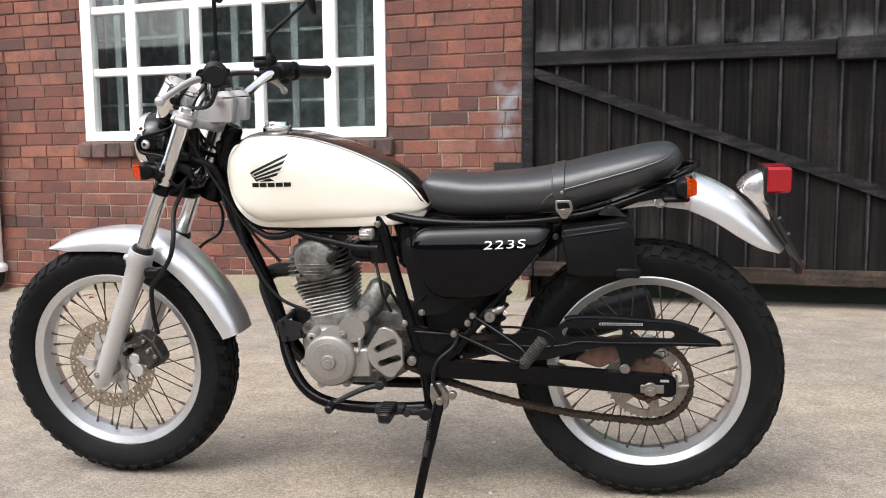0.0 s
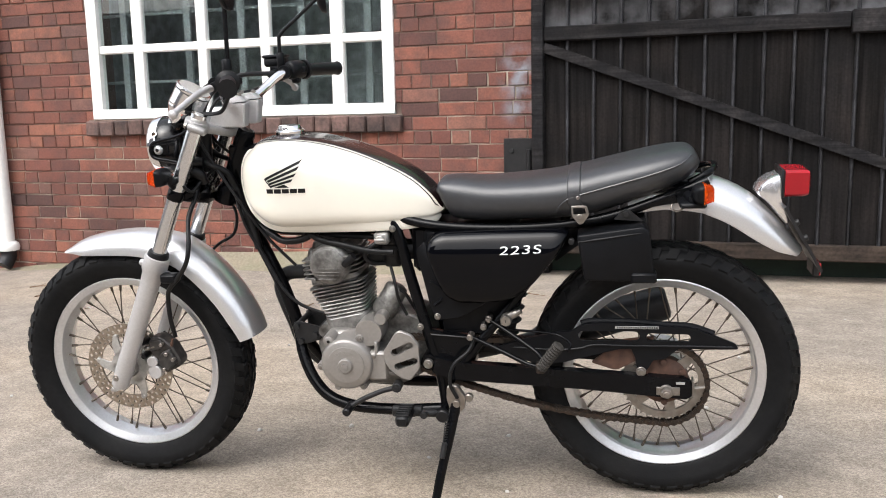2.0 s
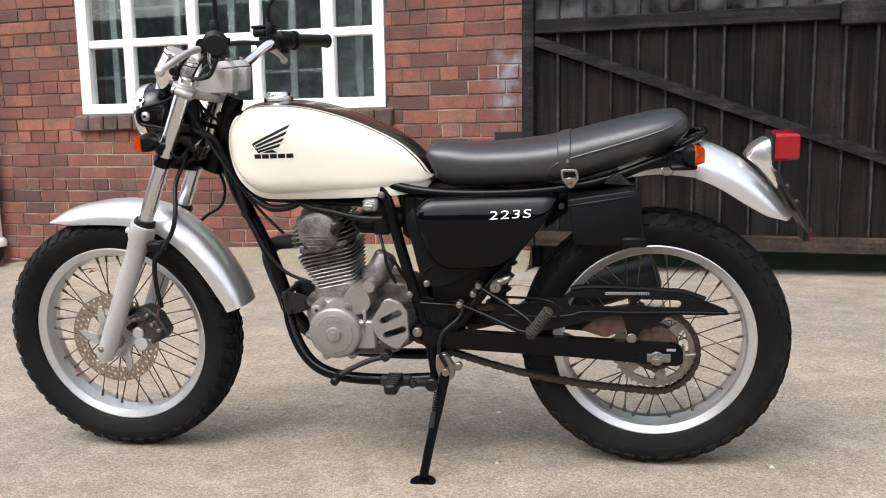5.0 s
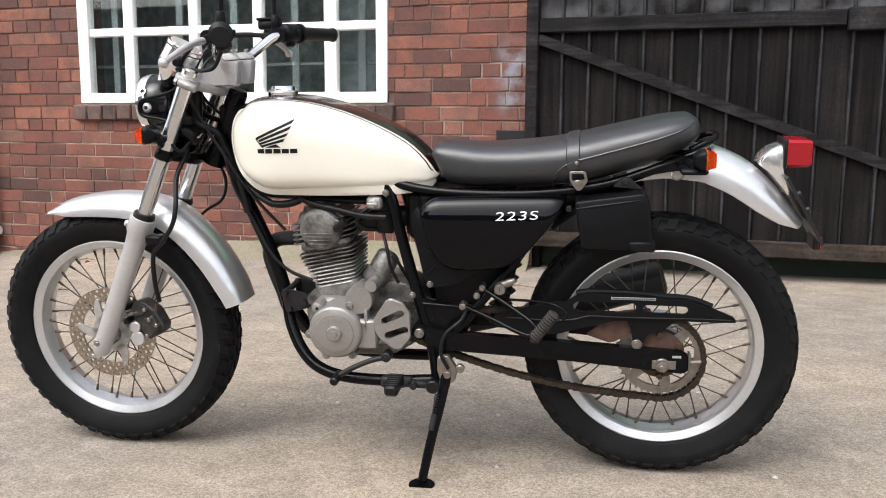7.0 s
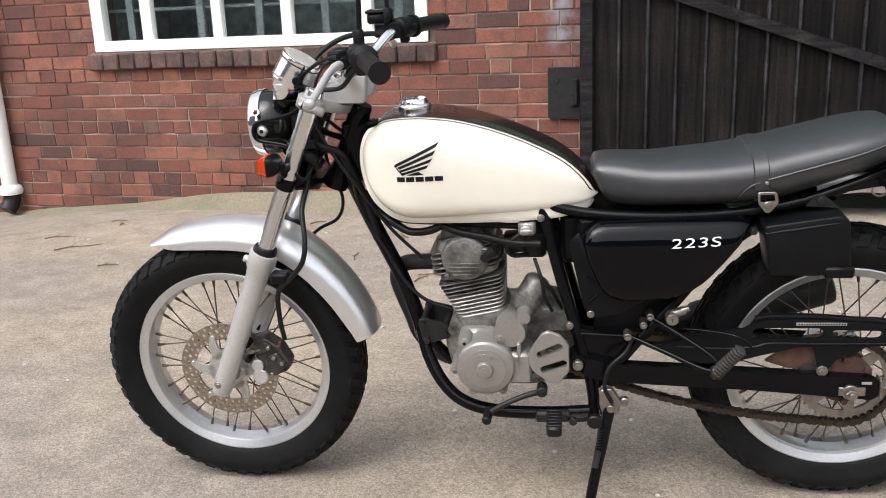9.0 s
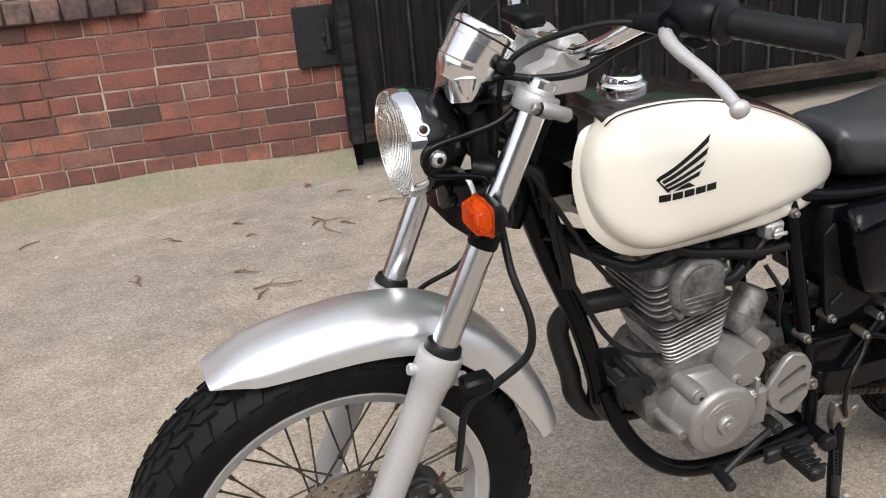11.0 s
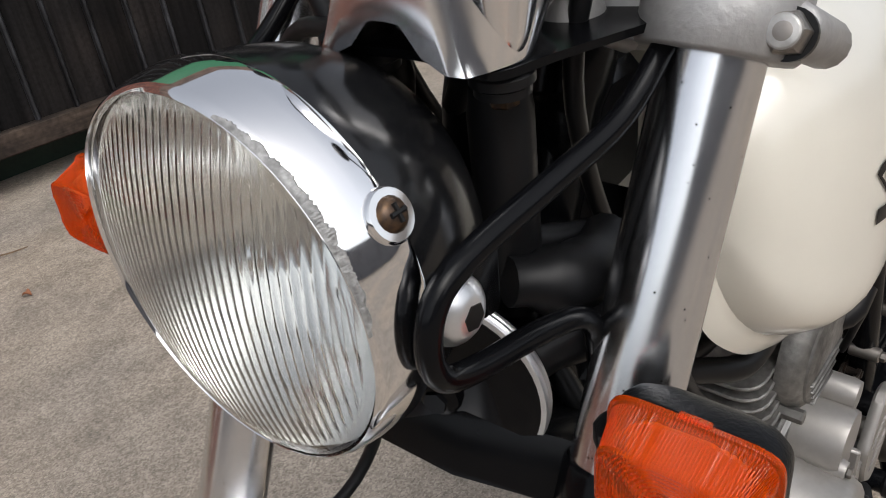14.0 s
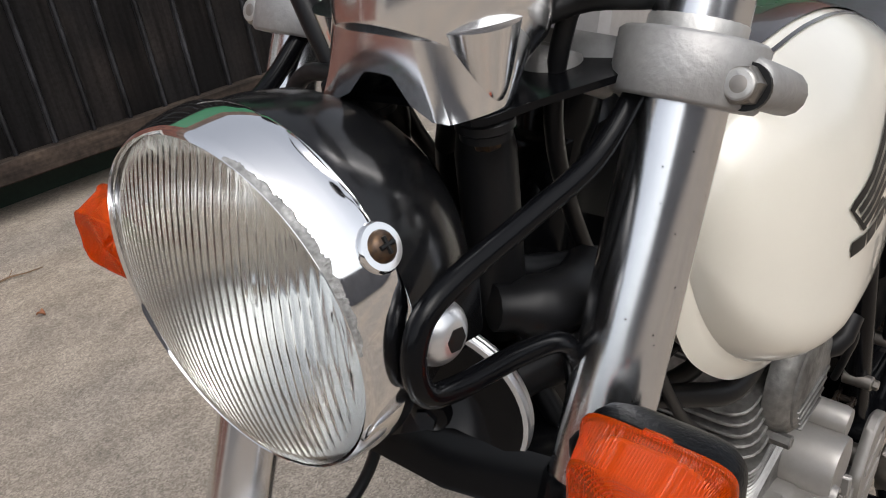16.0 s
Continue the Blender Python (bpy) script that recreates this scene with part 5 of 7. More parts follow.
    sh = lathe([(0.002, -0.016), (0.022, -0.014), (0.037, -0.006), (0.041, 0.003), (0.040, 0.006), (0.002, 0.006)], 28, Matrix.Translation(hd) @ pose(0, 0, 0, 4, 0, -86 if side < 0 else -70) @ Matrix.Scale(1.2, 4, (0, 0, 1)))
    part("mirror_shell", sh, M_PLASTIC, mirror, "black oval mirror shell", 50)
part("brake_reservoir", joined(block(-0.337, -0.281, 0.215, 0.255, 1.075, 1.10, 0.005), block(-0.340, -0.278, 0.212, 0.258, 1.098, 1.106, 0.003), block(-0.32, -0.28, 0.21, 0.25, 1.052, 1.078, 0.004)), M_PLASTIC, bars, "black brake fluid reservoir", 45)

# cables and hoses
def hose(name, pts, r, label, mat=None, parent=None):
    return part(name, sweep(pts, r, 8, 6), mat or M_HOSE, parent or bike, label, 60)


hose("brake_hose", [(-0.29, 0.17, 1.06), (-0.37, 0.12, 1.06), (-0.43, 0.075, 1.02), (-0.445, 0.03, 0.95), (-0.43, -0.02, 0.86), (-0.43, -0.07, 0.79), (-0.437, -0.115, 0.74), (-0.428, -0.150, 0.68), (-0.437, -0.158, 0.635), (-0.475, -0.14, 0.59), (-0.513, -0.122, 0.55), (-0.522, -0.112, 0.48), (-0.523, -0.098, 0.425)], 0.0058, "black rubber brake hose")
part("hose_clip", block(-0.522, -0.478, -0.142, -0.112, 0.578, 0.602, 0.005), M_PLASTIC, bike, "black hose clamp on the fork")
hose("clutch_cable", [(-0.285, -0.20, 1.058), (-0.33, -0.15, 1.055), (-0.385, -0.095, 1.03), (-0.418, -0.074, 1.0), (-0.42, -0.06, 0.94), (-0.385, -0.055, 0.86), (-0.34, -0.06, 0.79), (-0.27, -0.055, 0.68), (-0.2, -0.05, 0.60)], 0.004, "black clutch cable")
hose("throttle_cable", [(-0.26, 0.20, 1.05), (-0.35, 0.14, 1.02), (-0.41, 0.06, 1.005), (-0.42, 0.02, 0.93), (-0.36, 0.03, 0.86), (-0.25, 0.05, 0.77), (-0.1, 0.05, 0.69)], 0.004, "black throttle cable")
hose("wiring_loom", [(-0.262, -0.185, 1.05), (-0.295, -0.135, 1.018), (-0.330, -0.105, 0.988), (-0.385, -0.09, 0.985), (-0.425, -0.072, 0.99), (-0.455, -0.05, 0.975), (-0.44, -0.02, 0.93)], 0.005, "black sheathed handlebar wiring")
hose("speedometer_cable", [(-0.455, 0.01, 0.958), (-0.448, 0.055, 0.950), (-0.445, 0.085, 0.90), (-0.44, 0.10, 0.83), (-0.43, 0.10, 0.76), (-0.405, 0.09, 0.70), (-0.425, 0.1, 0.645), (-0.49, 0.12, 0.605), (-0.57, 0.13, 0.52), (-0.66, 0.08, 0.36)], 0.0042, "black speedometer cable")
hose("indicator_lead", [(-0.455, -0.12, 0.835), (-0.43, -0.10, 0.80), (-0.415, -0.07, 0.82), (-0.40, -0.03, 0.84)], 0.004, "black indicator lead")
for k, (dx, dy, dz) in enumerate(((0, -0.045, 0), (0.02, -0.02, -0.02), (-0.015, 0.03, 0.01), (0.03, 0.045, -0.01))):
    hose("wiring_loom", [(-0.465 + dx, dy * 0.6, 0.90 + dz), (-0.43 + dx, dy, 0.87 + dz), (-0.39 + dx, dy * 1.2, 0.855 + dz), (-0.355, dy * 0.9, 0.83 + dz), (-0.335, dy * 0.5, 0.76)], 0.009 - 0.001 * k, "black taped wiring loom")
part("connector_sleeve", joined(sweep([(-0.46, -0.055, 0.872), (-0.435, -0.07, 0.866), (-0.405, -0.068, 0.868)], [0.010, 0.014, 0.011], 12, 4), sweep([(-0.455, -0.06, 0.835), (-0.43, -0.075, 0.845), (-0.415, -0.07, 0.835), (-0.41, -0.06, 0.815)], [0.011, 0.0135, 0.0135, 0.010], 12, 4)), M_HOSE, bike, "wrinkled black rubber connector sleeve", 60)
part("head_rubber", joined(turned((-0.452, 0.012, 0.950), (-0.462, 0.012, 0.870), [(0.017, 0), (0.019, 0.1), (0.019, 0.35), (0.0215, 0.38), (0.0215, 0.46), (0.0195, 0.5), (0.0195, 1)], 20), turned((-0.447, -0.046, 0.945), (-0.444, -0.046, 0.850), [(0.011, 0), (0.0125, 0.1), (0.0125, 0.9), (0.011, 1)], 16), turned((-0.415, -0.015, 0.945), (-0.425, -0.015, 0.835), [(0.013, 0), (0.016, 0.2), (0.016, 1)], 16)), M_HOSE, bike, "black rubber sleeves behind the headlight", 45)

# ---- headlight ----
HC = Vector((-0.5432, 0.0, 0.9015))
HL = Matrix.Translation(HC) @ pose(0, 0, 0, 0, -1.6, 0) @ Matrix.Rotation(radians(90), 4, "Z")   # turned pieces: height runs to the rear as -y
HLF = HL @ Matrix.Scale(-1, 4, (0, 1, 0))
lamp = part("headlight_shell", lathe([(0.069, 0.016), (0.0700, 0.0195), (0.0702, 0.027), (0.0690, 0.038), (0.0650, 0.053), (0.057, 0.068), (0.045, 0.080), (0.028, 0.088), (0.004, 0.091), (0.0005, 0.091)], 64, HLF, False, False), M_BUCKET, bike, "dusty gloss black headlight bucket", 50)
part("headlight_rim", lathe([(0.0680, 0.0), (0.0682, -0.003), (0.0690, -0.0042), (0.0702, -0.003), (0.0712, 0.0), (0.0722, 0.005), (0.0730, 0.011), (0.0733, 0.0175), (0.0727, 0.0195), (0.070, 0.0195), (0.0695, 0.008), (0.0682, 0.006)], 96, HLF, True), M_CHROME, lamp, "chipped chrome headlight rim", 40)


def chipped_edge():
    """Lifted, flaked plating along the rim's front edge, ragged towards the rear."""
    vs, fs = [], []
    rim = [(-0.0042, 0.0690), (-0.0030, 0.0703), (-0.0005, 0.0713), (0.003, 0.0719), (0.006, 0.0724), (0.012, 0.0728)]
    n = 420
    for i in range(n + 1):
        a = radians(108 + 66 * i / n)
        fade = math.sin(math.pi * i / n) ** 0.35
        reach = -0.0036 + (0.0026 + 0.0014 * noise.noise((i * 0.05, 2, 0)) + 0.0006 * noise.noise((i * 0.21, 7, 0)) + 0.0002 * noise.noise((i * 0.7, 9, 0))) * fade
        for k in range(5):
            h = -0.0041 + (reach + 0.0041) * k / 4
            r = curve_at(rim, h) + (0.00022 + 0.00028 * noise.noise((i * 0.35, k * 1.7, 4)) if k < 4 else -0.0002)
            vs.append(HLF @ Vector((r * math.cos(a), h, r * math.sin(a))))
    for i in range(n):
        for k in range(4):
            fs.append((i * 5 + k, i * 5 + k + 1, (i + 1) * 5 + k + 1, (i + 1) * 5 + k))
    return vs, fs


part("chipped_plating", chipped_edge(), M_CHIP, lamp, "flaked grey plating on the rim's edge", 30)


def headlight_lens():
    """A domed glass with upright flutes and faint cross steps pressed into its back."""
    vs, fs = [], []
    nc, nr = 324, 44
    rmax = 0.0679
    for face in (0, 1):
        for i in range(nc + 1):
            y = rmax * 0.9995 * (2 * i / nc - 1)
            half = math.sqrt(rmax * rmax - y * y)
            for k in range(nr + 1):
                z = half * math.sin(math.pi / 2 * (2 * k / nr - 1))
                q = (y * y + z * z) / (rmax * rmax)
                x = -0.0025 - 0.012 * (1 - q)
                if face:
                    band = 0.5 + 0.5 * math.tanh((0.905 - math.sqrt(q)) * 60)
                    step = (z + 0.07 + 0.002 * math.sin(y * 40)) / 0.0215 % 1.0
                    x += 0.0045 + (0.00036 * abs(math.sin(y * math.pi / 0.0038)) + 0.0004 * step) * band
                vs.append(HC + Vector((x, y, z)))
    m, n1 = nr + 1, (nc + 1) * (nr + 1)
    edge = [k for k in range(m)] + [i * m + nr for i in range(1, nc + 1)] + [nc * m + k for k in range(nr - 1, -1, -1)] + [i * m for i in range(nc - 1, 0, -1)]
    for f in (0, n1):
        for i in range(nc):
            for k in range(nr):
                fs.append((f + i * m + k, f + i * m + k + 1, f + (i + 1) * m + k + 1, f + (i + 1) * m + k))
    for a, b in zip(edge, edge[1:] + edge[:1]):
        fs.append((a, b, n1 + b, n1 + a))
    return vs, fs


ln = part("headlight_lens", headlight_lens(), M_LENS, lamp, "fluted clear glass headlight lens", 35)
ln.visible_shadow = False
part("reflector", lathe([(0.0672, 0.004)] + [(r, 0.005 + 0.060 * (1 - (r / 0.0672) ** 2)) for r in (0.066, 0.064, 0.06, 0.054, 0.047, 0.039, 0.03, 0.02, 0.012, 0.006, 0.002)], 96, HLF, False, False), M_REFLECTOR, lamp, "bright silvered reflector bowl", 60)
part("bulb_shield", turned(HC + Vector((0.012, 0, 0)), HC + Vector((0.055, 0, 0)), [(0.002, 0), (0.008, 0.1), (0.009, 0.5), (0.009, 1)], 16), M_TUBE, lamp)
for side in (-1, 1):
    n = Vector((0.0, side * 0.872, 0.489)).normalized()
    c = HC + Vector((0.0155, 0, 0)) + n * 0.0732
    part("screw", joined(turned(c - n * 0.002, c + n * 0.0018, [(0.0088, 0), (0.0088, 0.7), (0.008, 1)], 24)), M_CHROME, lamp, "chrome screw boss", 40)
    part("screw", joined(turned(c + n * 0.0005, c + n * 0.0045, [(0.0058, 0), (0.0056, 0.4), (0.0042, 0.8), (0.002, 1)], 16)), M_SCREW, lamp, "rusty dark cross-head rim screw", 40)
    # Black rods laid on the head draw the shade of a cross slot.
    part("screw_slot_shade", joined(*[sweep([c + n * 0.0046 + w * 0.003, c + n * 0.0046 - w * 0.003], 0.0009, 6) for w in (Vector((1, 0, 0)), n.cross(Vector((1, 0, 0))))]), M_INK_AND_HOLLOW, lamp)
    b0 = Vector((-0.5145, side * 0.073, 0.9000))
    part("mount_bolt", turned(b0, b0 + Vector((0, side * 0.0082, 0)), [(0.0116, 0), (0.0118, 0.2), (0.0111, 0.45), (0.0094, 0.7), (0.0072, 0.9), (0.0056, 1.0)], 32), M_RIM, lamp, "satin button-head headlight bolt", 50)
    # Black hexagon on the head stands for the shaded inside of its socket.
    part("bolt_socket_shade", turned(b0 + Vector((0, side * 0.007, 0)), b0 + Vector((0, side * 0.0086, 0)), [(0.0048, 0), (0.0048, 1)], 6), M_INK_AND_HOLLOW, lamp, "black hexagon for the shade inside the socket", 20)
    pts = [(-0.413, side * 0.092, 0.955), (-0.440, side * 0.090, 0.938), (-0.475, side * 0.084, 0.928), (-0.508, side * 0.080, 0.9215), (-0.526, side * 0.0785, 0.915), (-0.533, side * 0.078, 0.901), (-0.529, side * 0.078, 0.885), (-0.514, side * 0.079, 0.878), (-0.480, side * 0.083, 0.873), (-0.458, side * 0.087, 0.866), (-0.450, side * 0.088, 0.845), (-0.449, side * 0.088, 0.805)]
    part("headlight_stay", sweep(pts, 0.0046, 12, 5), M_BLACK, bike, "black bent-rod headlight stay", 60)
    part("stay_tab", plate(round_outline([(-0.528, 0.893), (-0.528, 0.910), (-0.49, 0.915), (-0.49, 0.885)], 0.005), min(side * 0.069, side * 0.074), max(side * 0.069, side * 0.074), 0.001), M_BLACK, bike)

# horn under the headlight
hn = Vector((-0.4728, -0.0320, 0.8225))
HD = Vector((-0.92, -0.22, 0.02)).normalized()
horn = part("horn", turned(hn + HD * 0.009, hn - HD * 0.035, [(0.006, 0), (0.036, 0.02), (0.0415, 0.06), (0.042, 0.12), (0.042, 0.3), (0.033, 0.5), (0.022, 0.9), (0.015, 1)], 48), M_BLACK_GLOSS, bike, "black disc horn with a bright rim", 40)
part("horn_rim", turned(hn + HD * 0.0060, hn - HD * 0.002, [(0.0415, 0), (0.0436, 0.06), (0.0440, 0.2), (0.0432, 0.3), (0.0440, 0.42), (0.0440, 0.55), (0.0430, 0.64), (0.0438, 0.74), (0.0438, 0.9), (0.0420, 1)], 64), M_RIM, horn, "bright ribbed horn rim", 30)
part("horn_boss", joined(turned(hn + HD * 0.008, hn + HD * 0.014, [(0.0095, 0), (0.009, 0.7), (0.0065, 1)], 20), turned(hn + HD * 0.012, hn + HD * 0.016, [(0.0058, 0), (0.0052, 1)], 6)), M_BLACK, horn)
part("horn_bracket", plate(round_outline([(-0.50, 0.862), (-0.43, 0.855), (-0.425, 0.79), (-0.445, 0.765), (-0.475, 0.775), (-0.478, 0.81)], 0.01), -0.03, -0.026, 0.001), M_BLACK, bike)

# ---- speedometer ----
SA = Vector((0.56, 0, 0.828)).normalized()
SC = Vector((-0.4215, -0.034, 1.041))
sp_top, sp_bot = SC, SC - SA * 0.078
speedo = part("speedometer", turned(sp_top, sp_bot, [(0.039, 0), (0.0425, 0.01), (0.0432, 0.04), (0.0432, 0.10), (0.0425, 0.12), (0.0418, 0.13), (0.0414, 0.70), (0.0411, 0.74), (0.0405, 0.76), (0.0345, 0.96), (0.033, 0.985), (0.029, 1.0)], 64), M_POLISH, bike, "chrome cup speedometer with lobed foot", 35)
part("gasket", turned(SC - SA * 0.0088, SC - SA * 0.0112, [(0.0425, 0), (0.0436, 0.3), (0.0436, 0.7), (0.0425, 1)], 64), M_HOSE, speedo, "black rubber gasket under the bezel", 40)
part("cup_joint", turned(SC - SA * 0.0205, SC - SA * 0.0211, [(0.04195, 0), (0.04195, 1)], 64), M_STEEL, speedo, "", 40)
DN = Vector((0.05, 0, -1)).normalized()
def speedometer_skirt():
    """The pressed cover under the cup: round above, drawn in to two feet with an arch between them."""
    vs, fs = [], []
    n, rows = 96, 18
    for i in range(n):
        t = 2 * math.pi * i / n
        cs, sn = math.cos(t), math.sin(t)
        foot = Vector((-0.4645 + (0.0100 + (0.014 * (1 - cs * cs) if sn < 0 else 0)) * sn, -0.032 + math.copysign(0.028, cs) * min(1.0, abs(cs) * 4) + 0.0100 * cs, 0.9635))
        crown = Vector((-0.4520 + (0.0330 if sn < 0 else 0.0370) * sn, -0.0335 + 0.0412 * cs, 1.008 - 0.014 * sn))
        y = abs(foot.y + 0.032)
        s0 = max(0.0, min(1.0, (0.0215 - y) / 0.015))
        low = 0.24 * s0 * s0 * (3 - 2 * s0)
        for k in range(rows + 1):
            u = low + (1 - low) * k / rows
            w = u ** 0.82
            p = foot.lerp(crown, w)
            p.z = foot.z + (crown.z - foot.z) * u
            vs.append(p)
    m = rows + 1
    for i in range(n):
        j = (i + 1) % n
        for k in range(rows):
            fs.append((i * m + k, j * m + k, j * m + k + 1, i * m + k + 1))
    return vs, fs


part("skirt", speedometer_skirt(), M_POLISH, speedo, "chrome cover drawn in to two feet", 50)
for f0 in (Vector((-0.4645, -0.060, 0.9635)), Vector((-0.4645, -0.004, 0.9635))):
    part("foot", turned(f0 + DN * 0.0003, f0 - DN * 0.030, [(0.0088, 0), (0.0097, 0.03), (0.0112, 0.3), (0.0135, 0.65), (0.016, 1)], 40), M_POLISH, speedo, "", 40)
    part("rubber_mount", turned(f0 + DN * 0.004, f0 + DN * 0.013, [(0.0098, 0), (0.0112, 0.15), (0.0112, 0.5), (0.0098, 0.62), (0.0098, 0.95), (0.008, 1)], 20), M_HOSE, speedo, "black rubber mount", 40)
    part("mount_nut", turned(f0 + DN * 0.013, f0 + DN * 0.0175, [(0.0054, 0), (0.0054, 0.8), (0.0045, 1)], 6), M_SCREW, speedo, "rusty brown nut", 30)
part("dial_glass", turned(SC + SA * 0.0015, SC - SA * 0.001, [(0.037, 0), (0.0385, 1)], 40), M_LENS, speedo, "", 40)
part("dial", turned(SC - SA * 0.0003 + SA * 0.0006, SC - SA * 0.002, [(0.0375, 0), (0.0375, 1)], 40), M_WHITE_INK, speedo, "pale dial face", 40)
bl = [Vector((x, y, 0.9615)) for x, y in round_outline([(-0.480, -0.068), (-0.472, -0.032), (-0.480, 0.010), (-0.455, 0.020), (-0.40, 0.075), (-0.385, 0.075), (-0.385, -0.088), (-0.41, -0.090), (-0.452, -0.075)], 0.009)]
part("speedometer_bracket", loft([[p - Vector((0, 0, 0.0015)) for p in bl], [p + Vector((0, 0, 0.0015)) for p in bl]]), M_BLACK, bike, "black sheet-metal instrument bracket")
part("trip_knob", turned((-0.424, -0.072, 1.004), (-0.422, -0.094, 1.003), [(0.006, 0), (0.0095, 0.2), (0.0095, 0.9), (0.008, 1)], 10), M_PLASTIC, speedo, "black trip reset knob")
part("warning_lamp_box", block(-0.372, -0.335, -0.03, 0.04, 1.03, 1.05, 0.005), M_PLASTIC, bike, "small black warning lamp box")

# ---- indicators ----
def squircle(c, d, w, h, n=64, p=4.5):
    """A rounded-box ring of half sizes w, h, standing across x at c.x + d."""
    out = []
    for k in range(n):
        t = 2 * math.pi * (k + 0.5) / n
        cs, sn = math.cos(t), math.sin(t)
        out.append((c.x + d, c.y + w * math.copysign(abs(cs) ** (2 / p), cs), c.z + h * math.copysign(abs(sn) ** (2 / p), sn)))
    return out


def indicator(c, fwd, side, label):
    """An amber lamp: lens rim centre c, lens looking along fwd (-1 forward, 1 to the rear)."""
    body = [squircle(c, -fwd * d, w, h, 40) for d, w, h in ((0.0, 0.0278, 0.0199), (0.001, 0.0294, 0.0213), (0.006, 0.0293, 0.0211), (0.012, 0.0280, 0.0194), (0.018, 0.0238, 0.0152), (0.022, 0.0170, 0.0105), (0.024, 0.0095, 0.0063))]
    ob = part("indicator", loft(body), M_PLASTIC, bike, label, 40)
    n = 320
    rings = [squircle(c, fwd * d, w, h, n, 6) for d, w, h in ((-0.0008, 0.0286, 0.0206), (0.0, 0.0296, 0.0215), (0.0018, 0.0296, 0.0215), (0.0022, 0.0293, 0.0212), (0.0023, 0.0284, 0.0204))]
    for d, w, h in ((0.0026, 0.0282, 0.0202), (0.0176, 0.0246, 0.0153)):
        r = []
        for k, q in enumerate(squircle(c, fwd * d, w, h, n, 6)):
            o = 0.982 if k % 4 < 2 else 1.0
            r.append((q[0], c.y + (q[1] - c.y) * o, c.z + (q[2] - c.z) * o))
        rings.append(r)
    edge = squircle(c, fwd * 0.0180, 0.0248, 0.0155, n, 6)
    rings += [edge, squircle(c, fwd * 0.0190, 0.0245, 0.0152, n, 6), squircle(c, fwd * 0.0192, 0.0240, 0.0147, n, 6)]
    for i in range(1, 53):
        f = 1 - i / 53
        r = []
        for q in edge:
            y, z = (q[1] - c.y) * 0.965 * f, (q[2] - c.z) * 0.945 * f
            rad = math.hypot(y, z * 1.08)
            saw = rad / 0.00165 % 1.0
            r.append((c.x + fwd * (0.0190 + 0.0006 * (1 - f * f) + 0.0009 * saw * (rad > 0.0012)), c.y + y, c.z + z))
        rings.append(r)
    part("indicator_lens", loft(rings), M_AMBER, ob, "ribbed orange amber plastic lens", 30)
    part("lens_tab", block(c.x - 0.0015, c.x + 0.0015, c.y - 0.0055, c.y + 0.0055, c.z + 0.0206, c.z + 0.0222, 0.0005), M_AMBER, ob, "", 30)
    # White plate added behind the amber to make the lens look brighter.
    part("added_lens_reflector", loft([squircle(c, fwd * d, w, h, 24, 3) for d, w, h in ((0.0005, 0.0212, 0.0142), (0.0025, 0.0217, 0.0147))]), M_WHITE_INK, ob, "white reflector plate added inside to brighten the lens", 30)
    return ob


for side in (-1, 1):
    indicator(Vector((-0.4847, -0.1412, 0.8432) if side < 0 else (-0.5024, 0.1333, 0.8762)), -1, side, "front indicator with an orange lens and black body")
    part("indicator_stalk", joined(sweep([(-0.462, side * 0.138, 0.845), (-0.462, side * 0.134, 0.828), (-0.465, side * 0.112, 0.812)], 0.0085, 10, 4), block(-0.480, -0.448, min(side * 0.10, side * 0.140), max(side * 0.10, side * 0.140), 0.822, 0.840, 0.005)), M_PLASTIC, bike, "black indicator stalk", 45)

# ---- front caliper ----
cal = part("brake_caliper", joined(pillow(round_outline([(-0.608, 0.414), (-0.578, 0.421), (-0.545, 0.397), (-0.524, 0.354), (-0.529, 0.336), (-0.568, 0.318), (-0.585, 0.336), (-0.606, 0.370)], 0.007), ((-0.086, 0.86), (-0.082, 0.97), (-0.066, 1.0), (-0.045, 0.97), (-0.04, 0.85))),
                               pillow(round_outline([(-0.575, 0.376), (-0.548, 0.388), (-0.530, 0.352), (-0.562, 0.326), (-0.582, 0.344)], 0.006), ((-0.097, 0.88), (-0.094, 1), (-0.08, 1))),
                               pillow(round_outline([(-0.604, 0.408), (-0.574, 0.414), (-0.558, 0.400), (-0.572, 0.388), (-0.604, 0.380)], 0.005), ((-0.094, 0.86), (-0.091, 1), (-0.08, 1)))), M_CALIPER, bike, "grimy dark grey two-piston brake caliper", 35)
for cx, cz, r in ((-0.602, 0.351, 0.0150), (-0.598, 0.322, 0.0185)):
    part("piston_cap", turned((cx, -0.070, cz), (cx, -0.092, cz), [(r, 0), (r, 0.9), (r - 0.002, 1)], 24), M_LEG, cal, "grey alloy piston cap", 40)
for cx, cz in ((-0.621, 0.404), (-0.622, 0.367)):
    part("slide_boot", turned((cx, -0.06, cz), (cx, -0.096, cz), [(0.0070, 0), (0.0088, 0.2), (0.0075, 0.35), (0.0088, 0.5), (0.0075, 0.65), (0.0085, 0.8), (0.0060, 1)], 16), M_HOSE, cal, "black rubber slide boot", 50)
part("slide_pin", turned((-0.618, -0.088, 0.386), (-0.588, -0.090, 0.394), [(0.0066, 0), (0.0066, 0.4), (0.0050, 0.45), (0.0050, 1)], 14), M_STEEL, cal, "", 40)
for cx, cz in ((-0.566, 0.402), (-0.538, 0.362), (-0.566, 0.334), (-0.556, 0.376)):
    part("bolt", rod((cx, -0.088, cz), (cx, -0.103, cz), 0.0052, 6, 0.001), M_STEEL, cal)
